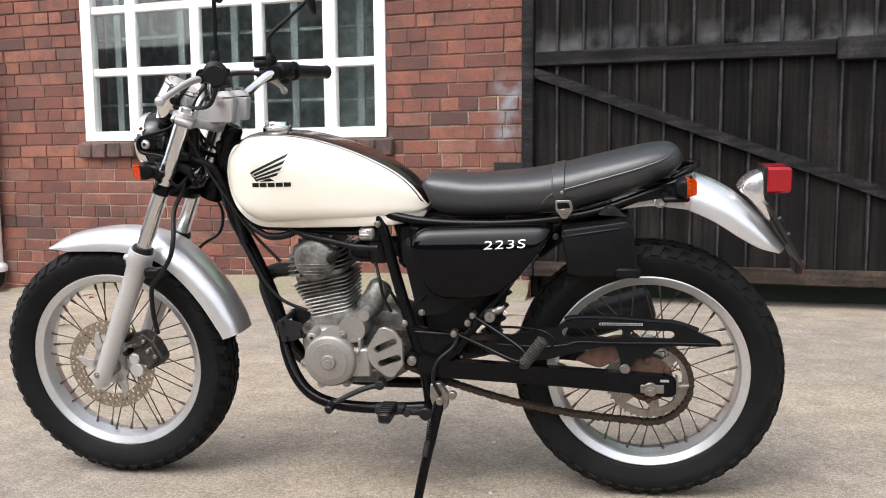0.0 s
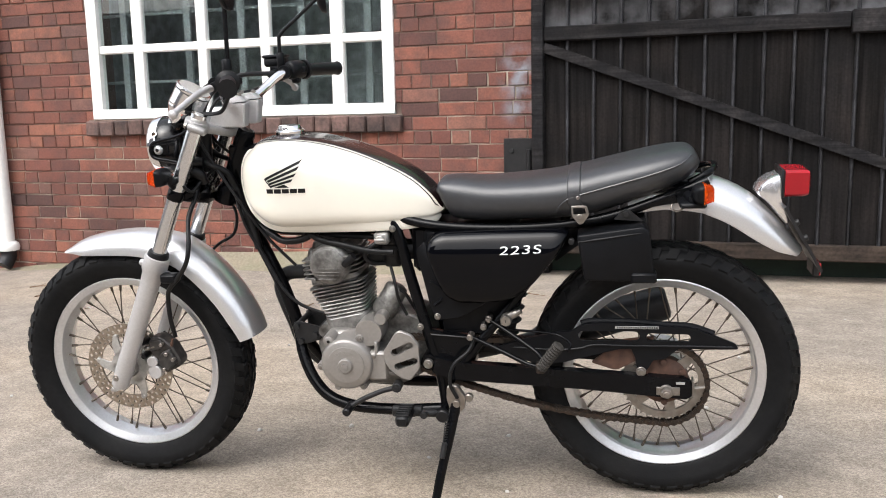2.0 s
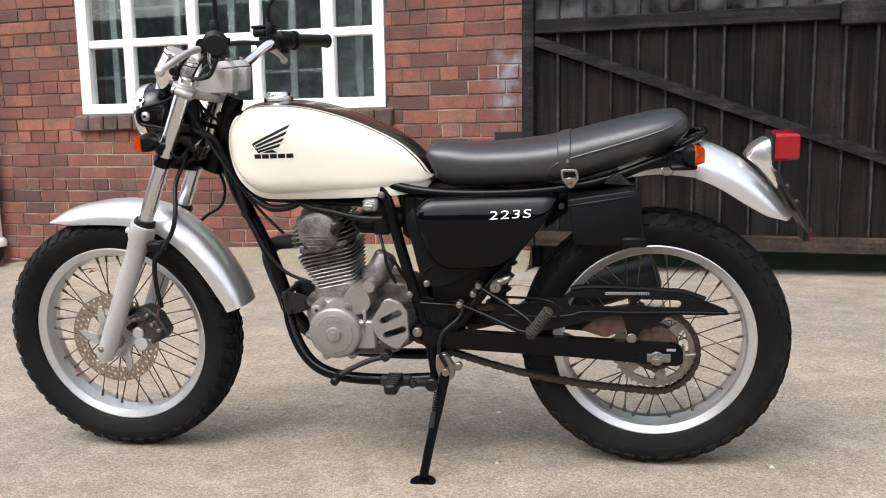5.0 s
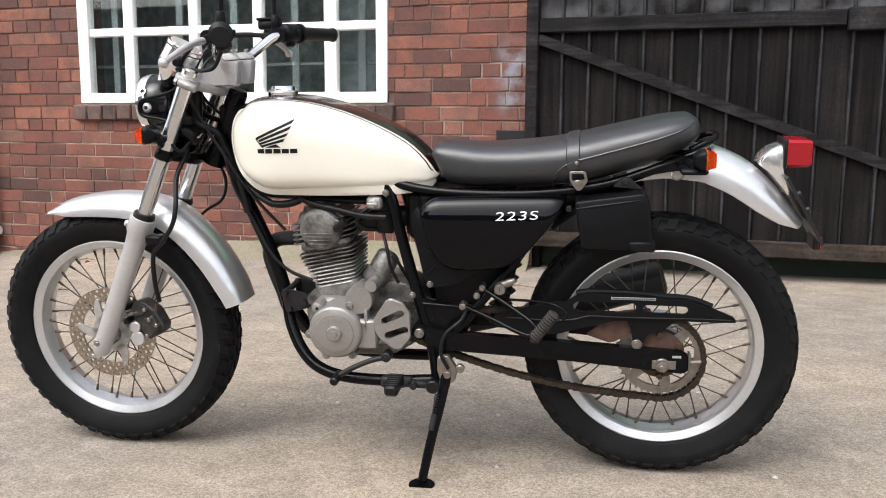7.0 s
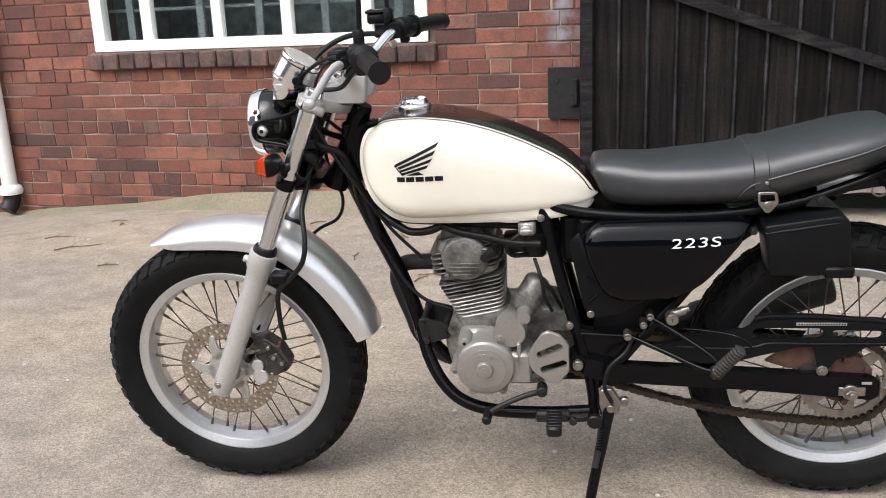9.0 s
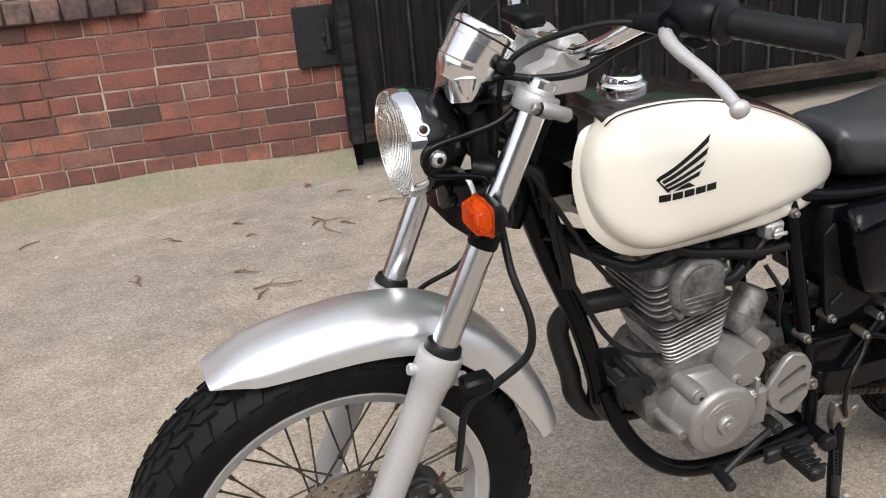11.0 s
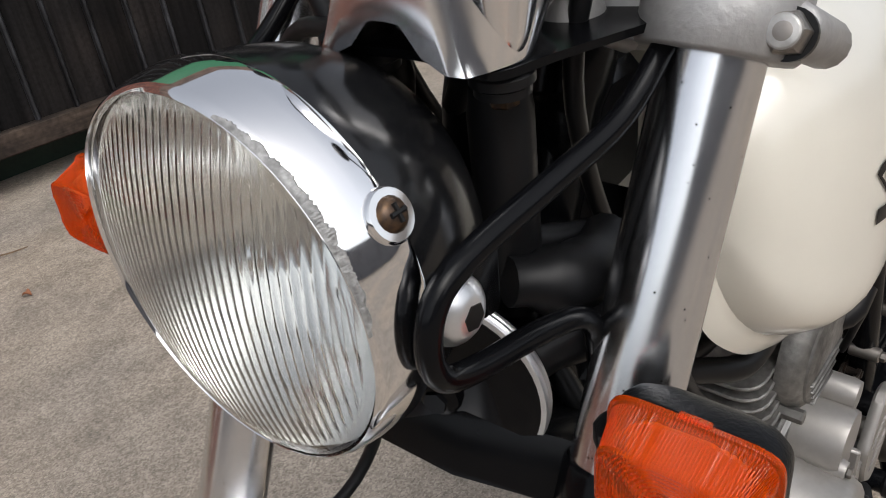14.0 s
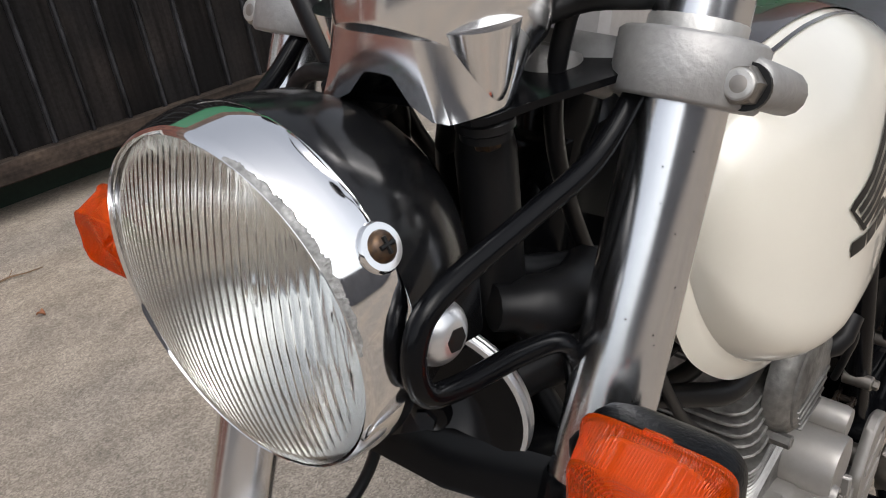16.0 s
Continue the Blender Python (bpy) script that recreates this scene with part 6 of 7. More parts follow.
part("bleed_nipple", turned((-0.548, -0.080, 0.392), (-0.540, -0.084, 0.414), [(0.0045, 0), (0.0045, 0.4), (0.003, 0.5), (0.0034, 0.95), (0.002, 1)], 10), M_RUST_FLAT, cal, "", 40)


# ---- frame ----
def tube(name, pts, r, label="", mat=None, steps=6, parent=None):
    return part(name, sweep(pts, r, 12, steps), mat or M_BLACK, parent or bike, label, 60)


tube("down_tube", [(-0.365, 0, 0.80), (-0.318, 0, 0.675), (-0.262, 0, 0.540), (-0.232, 0, 0.440), (-0.222, 0, 0.385)], 0.017, "black frame down tube")
for s in (-1, 1):
    tube("cradle_tube", [(-0.222, s * 0.012, 0.41), (-0.207, s * 0.035, 0.355), (-0.175, s * 0.060, 0.300), (-0.128, s * 0.080, 0.262), (-0.055, s * 0.090, 0.243), (0.06, s * 0.090, 0.238), (0.165, s * 0.085, 0.242)], 0.0145, "black lower cradle tube")
    tube("centre_tube", [(0.045, s * 0.070, 0.745), (0.070, s * 0.074, 0.690), (0.096, s * 0.078, 0.583), (0.135, s * 0.082, 0.430), (0.160, s * 0.084, 0.33), (0.172, s * 0.085, 0.235)], 0.0135, "black frame centre tube")
    tube("seat_rail", [(0.02, s * 0.06, 0.745), (0.12, s * 0.075, 0.712), (0.25, s * 0.088, 0.700), (0.42, s * 0.090, 0.702), (0.56, s * 0.088, 0.722), (0.68, s * 0.085, 0.762), (0.78, s * 0.08, 0.800)], 0.011, "black seat rail")
    tube("rear_strut", [(0.46, s * 0.092, 0.700), (0.405, s * 0.094, 0.610), (0.344, s * 0.096, 0.523), (0.260, s * 0.096, 0.420), (0.205, s * 0.092, 0.345)], 0.011, "black rear frame strut")
    part("frame_gusset", plate(round_outline([(0.128, 0.452), (0.19, 0.436), (0.250, 0.432), (0.225, 0.36), (0.19, 0.31), (0.165, 0.29), (0.15, 0.36)], 0.008), min(s * 0.066, s * 0.090), max(s * 0.066, s * 0.090), 0.002), M_BLACK, bike, "black pressed frame gusset", 45)
    part("gusset_bead", sweep([(0.142, s * 0.092, 0.437), (0.243, s * 0.092, 0.430)], 0.003, 6), M_BLACK, bike)
part("backbone", block(-0.27, 0.10, -0.03, 0.03, 0.735, 0.83, 0.012), M_BLACK, bike, "black frame backbone under the tank", 45)
tube("lower_backbone", [(-0.335, -0.012, 0.735), (-0.26, -0.014, 0.700), (-0.12, -0.02, 0.688), (0.05, -0.03, 0.692)], 0.0165, "black frame tube under the tank")
hose("wiring_loom", [(-0.32, -0.02, 0.715), (-0.25, -0.045, 0.690), (-0.15, -0.05, 0.682), (-0.06, -0.055, 0.676), (0.05, -0.06, 0.672)], 0.007, "black taped wiring under the tank")
tube("cross_tube", [(0.168, -0.128, 0.245), (0.168, 0.128, 0.245)], 0.0135, "black cross tube", steps=0)
part("tube_cap", rod((0.168, -0.125, 0.245), (0.168, -0.142, 0.245), 0.0165, 16, 0.003), M_HOSE, bike, "black rubber end cap")
tube("grab_loop", [(0.74, -0.070, 0.795), (0.785, -0.055, 0.815), (0.80, 0.0, 0.822), (0.785, 0.055, 0.815), (0.74, 0.070, 0.795)], 0.008, "black tail loop")
for x, z, y in ((0.134, 0.368, -0.112), (0.118, 0.458, -0.100), (0.239, 0.437, -0.112), (0.285, 0.482, -0.108), (0.272, 0.462, -0.106), (0.062, 0.700, -0.092), (0.162, 0.487, -0.104)):
    part("frame_bolt", joined(rod((x, y + 0.03, z), (x, y, z), 0.0115 if z < 0.4 else 0.008, 16, 0.001), rod((x, y, z), (x, y - 0.006, z), 0.0075 if z < 0.4 else 0.0055, 6, 0.001)), M_STEEL, bike, "bright steel frame bolt")
part("engine_mount", joined(plate(round_outline([(-0.222, 0.450), (-0.205, 0.452), (-0.156, 0.440), (-0.150, 0.405), (-0.195, 0.392), (-0.215, 0.395)], 0.008), -0.05, -0.044, 0.001), mirror_y(plate(round_outline([(-0.222, 0.450), (-0.205, 0.452), (-0.156, 0.440), (-0.150, 0.405), (-0.195, 0.392), (-0.215, 0.395)], 0.008), -0.05, -0.044, 0.001)),
                            rod((-0.212, -0.062, 0.442), (-0.212, 0.062, 0.442), 0.008, 10), rod((-0.165, -0.06, 0.418), (-0.165, 0.06, 0.418), 0.008, 10), rod((-0.203, -0.062, 0.402), (-0.203, 0.062, 0.402), 0.0075, 10)), M_IRON, bike, "black front engine mount plates")

# ---- engine ----
EA, EF = Vector((-0.203, 0, 0.979)), Vector((0.979, 0, 0.203))
E0 = Vector((-0.074, 0, 0.455))


def eng(a, y, h):
    return E0 + EF * a + Vector((0, y, 0)) + EA * h


def eng_slab(half_a, half_y, h0, h1, r=0.02, taper=1.0, shift=0.0):
    o = round_outline([(-half_a, -half_y), (half_a, -half_y), (half_a, half_y), (-half_a, half_y)], r, 5)
    b = min(0.0012, (h1 - h0) * 0.3)
    return loft([[eng(shift + x * k, y * k, h) for x, y in o] for h, k in ((h0, 0.985), (h0 + b, 1), (h1 - b, taper), (h1, taper * 0.985))])


case = part("crankcase", joined(pillow(round_outline([(-0.165, 0.40), (-0.125, 0.452), (-0.01, 0.468), (0.06, 0.480), (0.115, 0.462), (0.135, 0.40), (0.12, 0.325), (0.05, 0.285), (-0.09, 0.285), (-0.15, 0.325)], 0.02, 4), ((-0.046, 0.95), (-0.040, 1), (0.085, 1), (0.1, 0.92))),
                            eng_slab(0.058, 0.062, -0.03, 0.02, 0.02), rod((-0.135, -0.06, 0.43), (-0.135, 0.06, 0.43), 0.018, 14)), M_FIN, bike, "grimy cast engine crankcase", 40)
part("cylinder_core", eng_slab(0.050, 0.058, 0.0, 0.20, 0.02), M_FIN, case, "")
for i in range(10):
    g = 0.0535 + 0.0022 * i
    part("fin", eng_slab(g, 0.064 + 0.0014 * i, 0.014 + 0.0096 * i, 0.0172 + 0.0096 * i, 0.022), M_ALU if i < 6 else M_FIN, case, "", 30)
part("head", eng_slab(0.064, 0.072, 0.112, 0.124, 0.02), M_FIN, case, "grimy cylinder head")
for i in range(5):
    part("fin", eng_slab(0.078 - 0.001 * i, 0.080 - 0.002 * i, 0.130 + 0.011 * i, 0.1336 + 0.011 * i, 0.024), M_FIN, case, "", 30)
part("rocker_cover", joined(eng_slab(0.064, 0.066, 0.172, 0.198, 0.022, 0.84), eng_slab(0.038, 0.05, 0.19, 0.212, 0.02, 0.8, -0.012)), M_FIN, case, "grimy rocker cover", 45)
hc = eng(0.004, -0.072, 0.158)
part("cam_cover", joined(turned(hc, hc + Vector((0, -0.020, 0)), [(0.051, 0), (0.051, 0.5), (0.048, 0.8), (0.043, 1)], 40), turned(hc + Vector((0, -0.014, 0)), hc + Vector((0, -0.024, 0)), [(0.043, 0), (0.042, 0.8), (0.039, 1)], 40),
                        rod(eng(-0.042, -0.07, 0.130), eng(-0.042, -0.096, 0.130), 0.006, 6, 0.001), rod(eng(0.05, -0.07, 0.165), eng(0.05, -0.092, 0.165), 0.009, 10, 0.002)), M_FIN, case, "round cam chain cover with ribs", 40)
for i in range(4):
    part("rib", block(hc.x - 0.038 + 0.004 * (3 - i), hc.x + 0.034 - 0.004 * (3 - i), hc.y - 0.026, hc.y - 0.018, hc.z - 0.034 + 0.0085 * i, hc.z - 0.0315 + 0.0085 * i, 0.0008), M_FIN, case)
part("spark_plug_cap", sweep([eng(0.03, -0.06, 0.15), eng(0.05, -0.095, 0.155), eng(0.075, -0.1, 0.17)], 0.010, 10, 3), M_HOSE, case, "black spark plug cap")
# generator cover
gc = Vector((-0.066, -0.08, 0.370))
gen = part("generator_cover", joined(turned(gc + Vector((0, 0.045, 0)), gc + Vector((0, -0.052, 0)), [(0.071, 0), (0.071, 0.45), (0.0695, 0.48), (0.068, 0.5), (0.068, 0.62), (0.066, 0.65), (0.0655, 0.88), (0.063, 0.96), (0.058, 1.0)], 56), turned(gc + Vector((0, -0.05, 0)), gc + Vector((0, -0.0545, 0)), [(0.047, 0), (0.046, 0.9), (0.044, 1)], 48),
                                block(-0.02, 0.035, -0.118, -0.035, 0.325, 0.40, 0.006), block(-0.116, -0.060, -0.084, -0.032, 0.405, 0.442, 0.008)), M_COVER, case, "satin grey-painted generator cover", 40)
tp = gc + Vector((0.0705 * math.cos(radians(128)), -0.0365, 0.0705 * math.sin(radians(128))))
part("inspection_cap", turned(tp, tp + Vector((0, -0.004, 0)), [(0.0125, 0), (0.0125, 0.6), (0.0105, 1)], 24), M_COVER, gen, "", 40)
# No hole here: a black hexagon gives the dark of the socket.
part("cap_socket_shade", turned(tp + Vector((0, -0.003, 0)), tp + Vector((0, -0.0044, 0)), [(0.0042, 0), (0.0042, 1)], 6), M_INK_AND_HOLLOW, gen, "", 30)
part("cover_plug", joined(turned(gc + Vector((0, -0.054, 0)), gc + Vector((0, -0.062, 0)), [(0.0185, 0), (0.0185, 0.6), (0.016, 1)], 28), turned(gc + Vector((0, -0.061, 0)), gc + Vector((0, -0.0645, 0)), [(0.0085, 0), (0.0075, 1)], 16)), M_COVER, gen, "grey centre plug", 40)
for a in (128, 62, 15, 190, 245, 300, 345):
    lug = gc + Vector((0.0705 * math.cos(radians(a)), 0, 0.0705 * math.sin(radians(a))))
    part("bolt_lug", turned(lug + Vector((0, 0.04, 0)), lug + Vector((0, -0.036, 0)), [(0.0105, 0), (0.0105, 0.94), (0.009, 1)] if a != 128 else [(0.0165, 0), (0.0165, 0.94), (0.0145, 1)], 18), M_COVER, gen, "", 40)
for a in (62, 15, 190, 300):
    c = gc + Vector((0.0705 * math.cos(radians(a)), -0.036, 0.0705 * math.sin(radians(a))))
    part("bolt", rod(c, c + Vector((0, -0.005, 0)), 0.0055, 6, 0.001), M_STEEL, gen)
part("bar_marks", joined(*[moved(block(-0.0035, 0.0035, -0.0016, 0, -0.004, 0.004, 0.0003), Matrix.Translation(gc + Vector((0, -0.054, 0))) @ Matrix.Rotation(radians(-35 + 17.5 * i), 4, "Y") @ Matrix.Translation((0, 0, 0.034))) for i in range(5)]), M_COVER, gen, "row of raised cast bars")
# starter motor and its round reduction cover
sc = Vector((-0.010, -0.060, 0.445))
part("starter_cover", joined(turned(sc + Vector((0, 0.03, 0)), sc + Vector((0, -0.050, 0)), [(0.0345, 0), (0.0345, 0.9), (0.0325, 1)], 36), turned(sc + Vector((0.03, 0.02, 0.034)), sc + Vector((0.03, -0.044, 0.034)), [(0.016, 0), (0.016, 0.9), (0.014, 1)], 24), block(0.004, 0.012, -0.118, -0.09, 0.365, 0.425, 0.002)), M_COVER, case, "round satin grey starter gear cover", 40)
part("starter_motor", joined(turned((0.012, -0.045, 0.475), (0.055, -0.030, 0.545), [(0.028, 0), (0.0315, 0.08), (0.0315, 0.35), (0.029, 0.38), (0.029, 0.85), (0.025, 0.95), (0.018, 1)], 28)), M_FIN, case, "grimy starter motor", 40)
part("starter_lead", sweep([(0.055, -0.05, 0.54), (0.075, -0.055, 0.53), (0.09, -0.05, 0.50), (0.10, -0.03, 0.47)], 0.004, 8, 5), M_HOSE, case)
# slotted sprocket cover: rim pieces and slanted bars leave two openings
sc_out = round_outline([(0.028, 0.405), (0.058, 0.450), (0.072, 0.456), (0.098, 0.446), (0.116, 0.420), (0.116, 0.360), (0.090, 0.328), (0.070, 0.332), (0.038, 0.358), (0.027, 0.382)], 0.006, 4)


def slot(cx, cz, half, r, ang):
    o = [(cx + half * math.cos(ang) * e + r * math.cos(a + ang + (0 if e > 0 else math.pi)), cz + half * math.sin(ang) * e + r * math.sin(a + ang + (0 if e > 0 else math.pi))) for e in (1, -1) for a in [radians(-90 + 30 * k) for k in range(7)]]
    return loft([[(x, y, z) for x, z in o] for y in (-0.16, -0.06)])


link("sprocket_cover", cut(plate(sc_out, -0.122, -0.110, 0.0025), [slot(0.074, 0.410, 0.022, 0.0085, radians(26)), slot(0.082, 0.372, 0.022, 0.0085, radians(20))]), M_COVER, case, "satin grey slotted sprocket cover")
part("cover_backing", block(0.03, 0.11, -0.110, -0.040, 0.335, 0.35, 0.004), M_FIN, case)
part("front_sprocket", moved(sprocket(0.036, 14, -0.079, -0.072, 0.008), Matrix.Translation((0.078, 0, 0.392))), M_STEEL, bike, "worn steel front sprocket", None)
part("sprocket_nut", rod((0.078, -0.07, 0.392), (0.078, -0.108, 0.392), 0.013, 16, 0.002), M_STEEL, bike)
# fuel tap, carburettor, hoses and boxes under the tank
part("fuel_tap", joined(block(0.014, 0.050, -0.088, -0.060, 0.660, 0.690, 0.005), rod((0.030, -0.086, 0.675), (0.030, -0.097, 0.675), 0.010, 14, 0.002), block(0.018, 0.044, -0.101, -0.096, 0.672, 0.678, 0.0015), rod((0.03, -0.07, 0.685), (0.03, -0.07, 0.71), 0.006, 8)), M_ALU, bike, "small cast fuel tap", 40)
part("carburettor", joined(rod((-0.02, 0, 0.615), (0.10, 0, 0.63), 0.026, 18, 0.004), block(0.02, 0.07, -0.042, 0.035, 0.592, 0.655, 0.008), rod((0.045, -0.03, 0.65), (0.045, -0.03, 0.68), 0.022, 16, 0.003)), M_IRON, bike, "dark grimy carburettor", 45)
part("airbox", joined(block(0.135, 0.36, -0.086, 0.086, 0.56, 0.70, 0.012), block(0.35, 0.45, -0.075, 0.075, 0.645, 0.70, 0.012), block(0.10, 0.22, -0.06, 0.06, 0.585, 0.70, 0.012)), M_PLASTIC, bike, "black airbox and battery case", 45)
# Black filler panel, added to darken the see-through gap inside the frame.
part("inner_gap_panel", joined(plate(round_outline([(0.165, 0.565), (0.37, 0.565), (0.345, 0.50), (0.285, 0.435), (0.17, 0.435)], 0.01), -0.070, -0.062, 0.001), block(0.17, 0.35, -0.062, 0.062, 0.52, 0.565, 0.006)), M_PLASTIC, bike, "black panel added to darken the gap inside the frame", 45)
part("coil_bracket", joined(block(-0.20, -0.06, -0.04, 0.04, 0.685, 0.735, 0.01), block(-0.16, -0.02, -0.075, -0.045, 0.690, 0.712, 0.006)), M_PLASTIC, bike, "black ignition coil and bracket under the tank", 45)
hose("fuel_hose", [(0.028, -0.075, 0.668), (0.005, -0.085, 0.655), (-0.012, -0.082, 0.635), (0.0, -0.07, 0.612), (0.03, -0.05, 0.605)], 0.0055, "black fuel hose")
hose("breather_hose", [(-0.165, -0.06, 0.690), (-0.12, -0.078, 0.672), (-0.06, -0.085, 0.660), (0.0, -0.085, 0.646), (0.06, -0.085, 0.642)], 0.008, "black breather hose")
hose("breather_hose", [(-0.30, -0.03, 0.705), (-0.25, -0.055, 0.680), (-0.215, -0.07, 0.668), (-0.17, -0.07, 0.672), (-0.13, -0.06, 0.692)], 0.009, "black breather hose")
hose("vacuum_hose", [(0.045, -0.06, 0.60), (0.06, -0.085, 0.56), (0.065, -0.08, 0.52), (0.08, -0.07, 0.48)], 0.004, "thin black drain hose")
hose("clutch_cable", [(-0.34, -0.05, 0.79), (-0.325, -0.04, 0.70), (-0.285, -0.038, 0.62), (-0.245, -0.045, 0.545), (-0.2, -0.05, 0.50), (-0.14, -0.05, 0.475)], 0.0045, "black clutch cable along the down tube")
hose("wiring_loom", [(-0.345, -0.03, 0.80), (-0.315, -0.03, 0.71), (-0.30, -0.03, 0.64)], 0.011, "black taped wiring along the down tube")
# exhaust on the right side
tube("exhaust_header", [(-0.135, 0.0, 0.570), (-0.20, 0.012, 0.567), (-0.258, 0.03, 0.555), (-0.280, 0.04, 0.52), (-0.270, 0.042, 0.47), (-0.254, 0.045, 0.42), (-0.238, 0.055, 0.36), (-0.19, 0.07, 0.30), (-0.13, 0.09, 0.278), (-0.02, 0.118, 0.278), (0.15, 0.130, 0.295), (0.30, 0.137, 0.325), (0.43, 0.14, 0.37)], 0.0185, "matt black exhaust header", M_IRON)
part("muffler", turned((0.37, 0.142, 0.345), (0.715, 0.150, 0.447), [(0.022, 0), (0.030, 0.06), (0.043, 0.12), (0.045, 0.5), (0.045, 0.955), (0.041, 0.985), (0.030, 1.0), (0.016, 1.0)], 36), M_MATT, bike, "matt black silencer", 40)

# ---- rear suspension and drive ----
arm_o = round_outline([(0.15, 0.385), (0.20, 0.372), (0.39, 0.362), (0.735, 0.342), (0.752, 0.334), (0.754, 0.300), (0.744, 0.291), (0.50, 0.311), (0.19, 0.328), (0.14, 0.345)], 0.006)
arm = part("swing_arm", joined(plate(arm_o, -0.108, -0.084, 0.004), mirror_y(plate(arm_o, -0.108, -0.084, 0.004)), block(0.17, 0.24, -0.09, 0.09, 0.335, 0.368, 0.006), rod((0.134, -0.10, 0.368), (0.134, 0.10, 0.368), 0.02, 16)), M_BLACK, bike, "black box-section swing arm", 45)
part("axle_nut", joined(rod((0.694, -0.108, 0.312), (0.694, -0.116, 0.312), 0.0165, 20, 0.001), rod((0.694, -0.114, 0.312), (0.694, -0.128, 0.312), 0.0125, 6, 0.0015), rod((0.694, -0.126, 0.312), (0.694, -0.134, 0.312), 0.0075, 12, 0.001)), M_STEEL, arm, "steel axle nut")
part("chain_adjuster", joined(block(0.672, 0.725, -0.111, -0.107, 0.302, 0.322, 0.001), rod((0.754, -0.096, 0.315), (0.782, -0.096, 0.318), 0.004, 8), block(0.752, 0.757, -0.112, -0.08, 0.296, 0.338, 0.001)), M_STEEL, arm, "steel chain adjuster")
part("sticker", block(0.716, 0.736, -0.1096, -0.1085, 0.329, 0.335, 0.0003), M_LABEL, arm, "small white sticker")
part("rust_patch", plate(round_outline([(0.52, 0.372), (0.60, 0.432), (0.67, 0.44), (0.64, 0.385), (0.58, 0.352)], 0.01), -0.088, -0.085, 0.001), M_RUST_FLAT, arm, "rust-brown guard bracket")
gd_out = round_outline([(0.30, 0.408), (0.324, 0.420), (0.381, 0.437), (0.452, 0.452), (0.476, 0.453), (0.499, 0.468), (0.53, 0.475), (0.622, 0.474), (0.69, 0.468), (0.75, 0.465), (0.80, 0.447), (0.846, 0.428), (0.853, 0.415), (0.80, 0.414), (0.75, 0.415), (0.622, 0.413), (0.59, 0.412), (0.52, 0.394), (0.458, 0.376), (0.40, 0.372), (0.32, 0.390)], 0.004, 2)
guard = link("chain_guard", cut(plate(gd_out, -0.103, -0.094, 0.0015), [slot(0.5635, 0.443, 0.058, 0.0125, 0.0), slot(0.698, 0.441, 0.040, 0.0095, -0.02)]), M_PLASTIC, bike, "matt black slotted chain guard")
part("guard_lip", sweep([(0.50, -0.088, 0.470), (0.53, -0.088, 0.476), (0.622, -0.088, 0.475), (0.69, -0.088, 0.469), (0.75, -0.088, 0.465), (0.80, -0.09, 0.448)], 0.007, 8, 4), M_PLASTIC, guard)
part("guard_bead", sweep([(0.34, -0.103, 0.412), (0.44, -0.104, 0.408), (0.50, -0.104, 0.413), (0.53, -0.104, 0.421), (0.622, -0.104, 0.420), (0.75, -0.104, 0.421), (0.84, -0.104, 0.420)], 0.0028, 6, 4), M_PLASTIC, guard)
part("guard_bracket", plate(round_outline([(0.612, 0.418), (0.728, 0.418), (0.691, 0.388), (0.664, 0.384), (0.653, 0.363), (0.641, 0.353), (0.628, 0.360), (0.624, 0.388)], 0.006), -0.1005, -0.096, 0.001), M_PLASTIC, guard)
part("guard_bolt", joined(rod((0.637, -0.10, 0.357), (0.637, -0.106, 0.357), 0.0115, 16, 0.001), rod((0.637, -0.104, 0.357), (0.637, -0.110, 0.357), 0.0075, 6, 0.001)), M_STEEL, guard, "steel guard bolt")
part("caution_label", block(0.578, 0.676, -0.1052, -0.1032, 0.4625, 0.4685, 0.0003), M_LABEL, guard, "narrow pale caution label")
part("label_marks", joined(*[block(0.582 + 0.0052 * i, 0.585 + 0.0052 * i, -0.1056, -0.1053, 0.4637, 0.4675, 0.0001) for i in range(18)]), M_INK_AND_HOLLOW, guard, "dark printed bars", None)


def chain_path():
    pts = []
    c1, r1, c2, r2 = Vector((0.078, 0, 0.392)), 0.034, Vector((0.690, 0, 0.316)), 0.099
    for a in range(90, 271, 12):
        pts.append(c1 + Vector((math.cos(radians(a)), 0, math.sin(radians(a)))) * r1)
    for s in (0.25, 0.5, 0.75):
        p = (c1 + Vector((0, 0, -r1))).lerp(c2 + Vector((-0.02, 0, -r2)), s)
        pts.append(p + Vector((0, 0, -0.028 * math.sin(math.pi * s))))
    for a in range(-100, 91, 10):
        pts.append(c2 + Vector((math.cos(radians(a)), 0, math.sin(radians(a)))) * r2)
    for s in (0.33, 0.66):
        pts.append((c2 + Vector((0, 0, r2))).lerp(c1 + Vector((0, 0, r1)), s))
    return pts


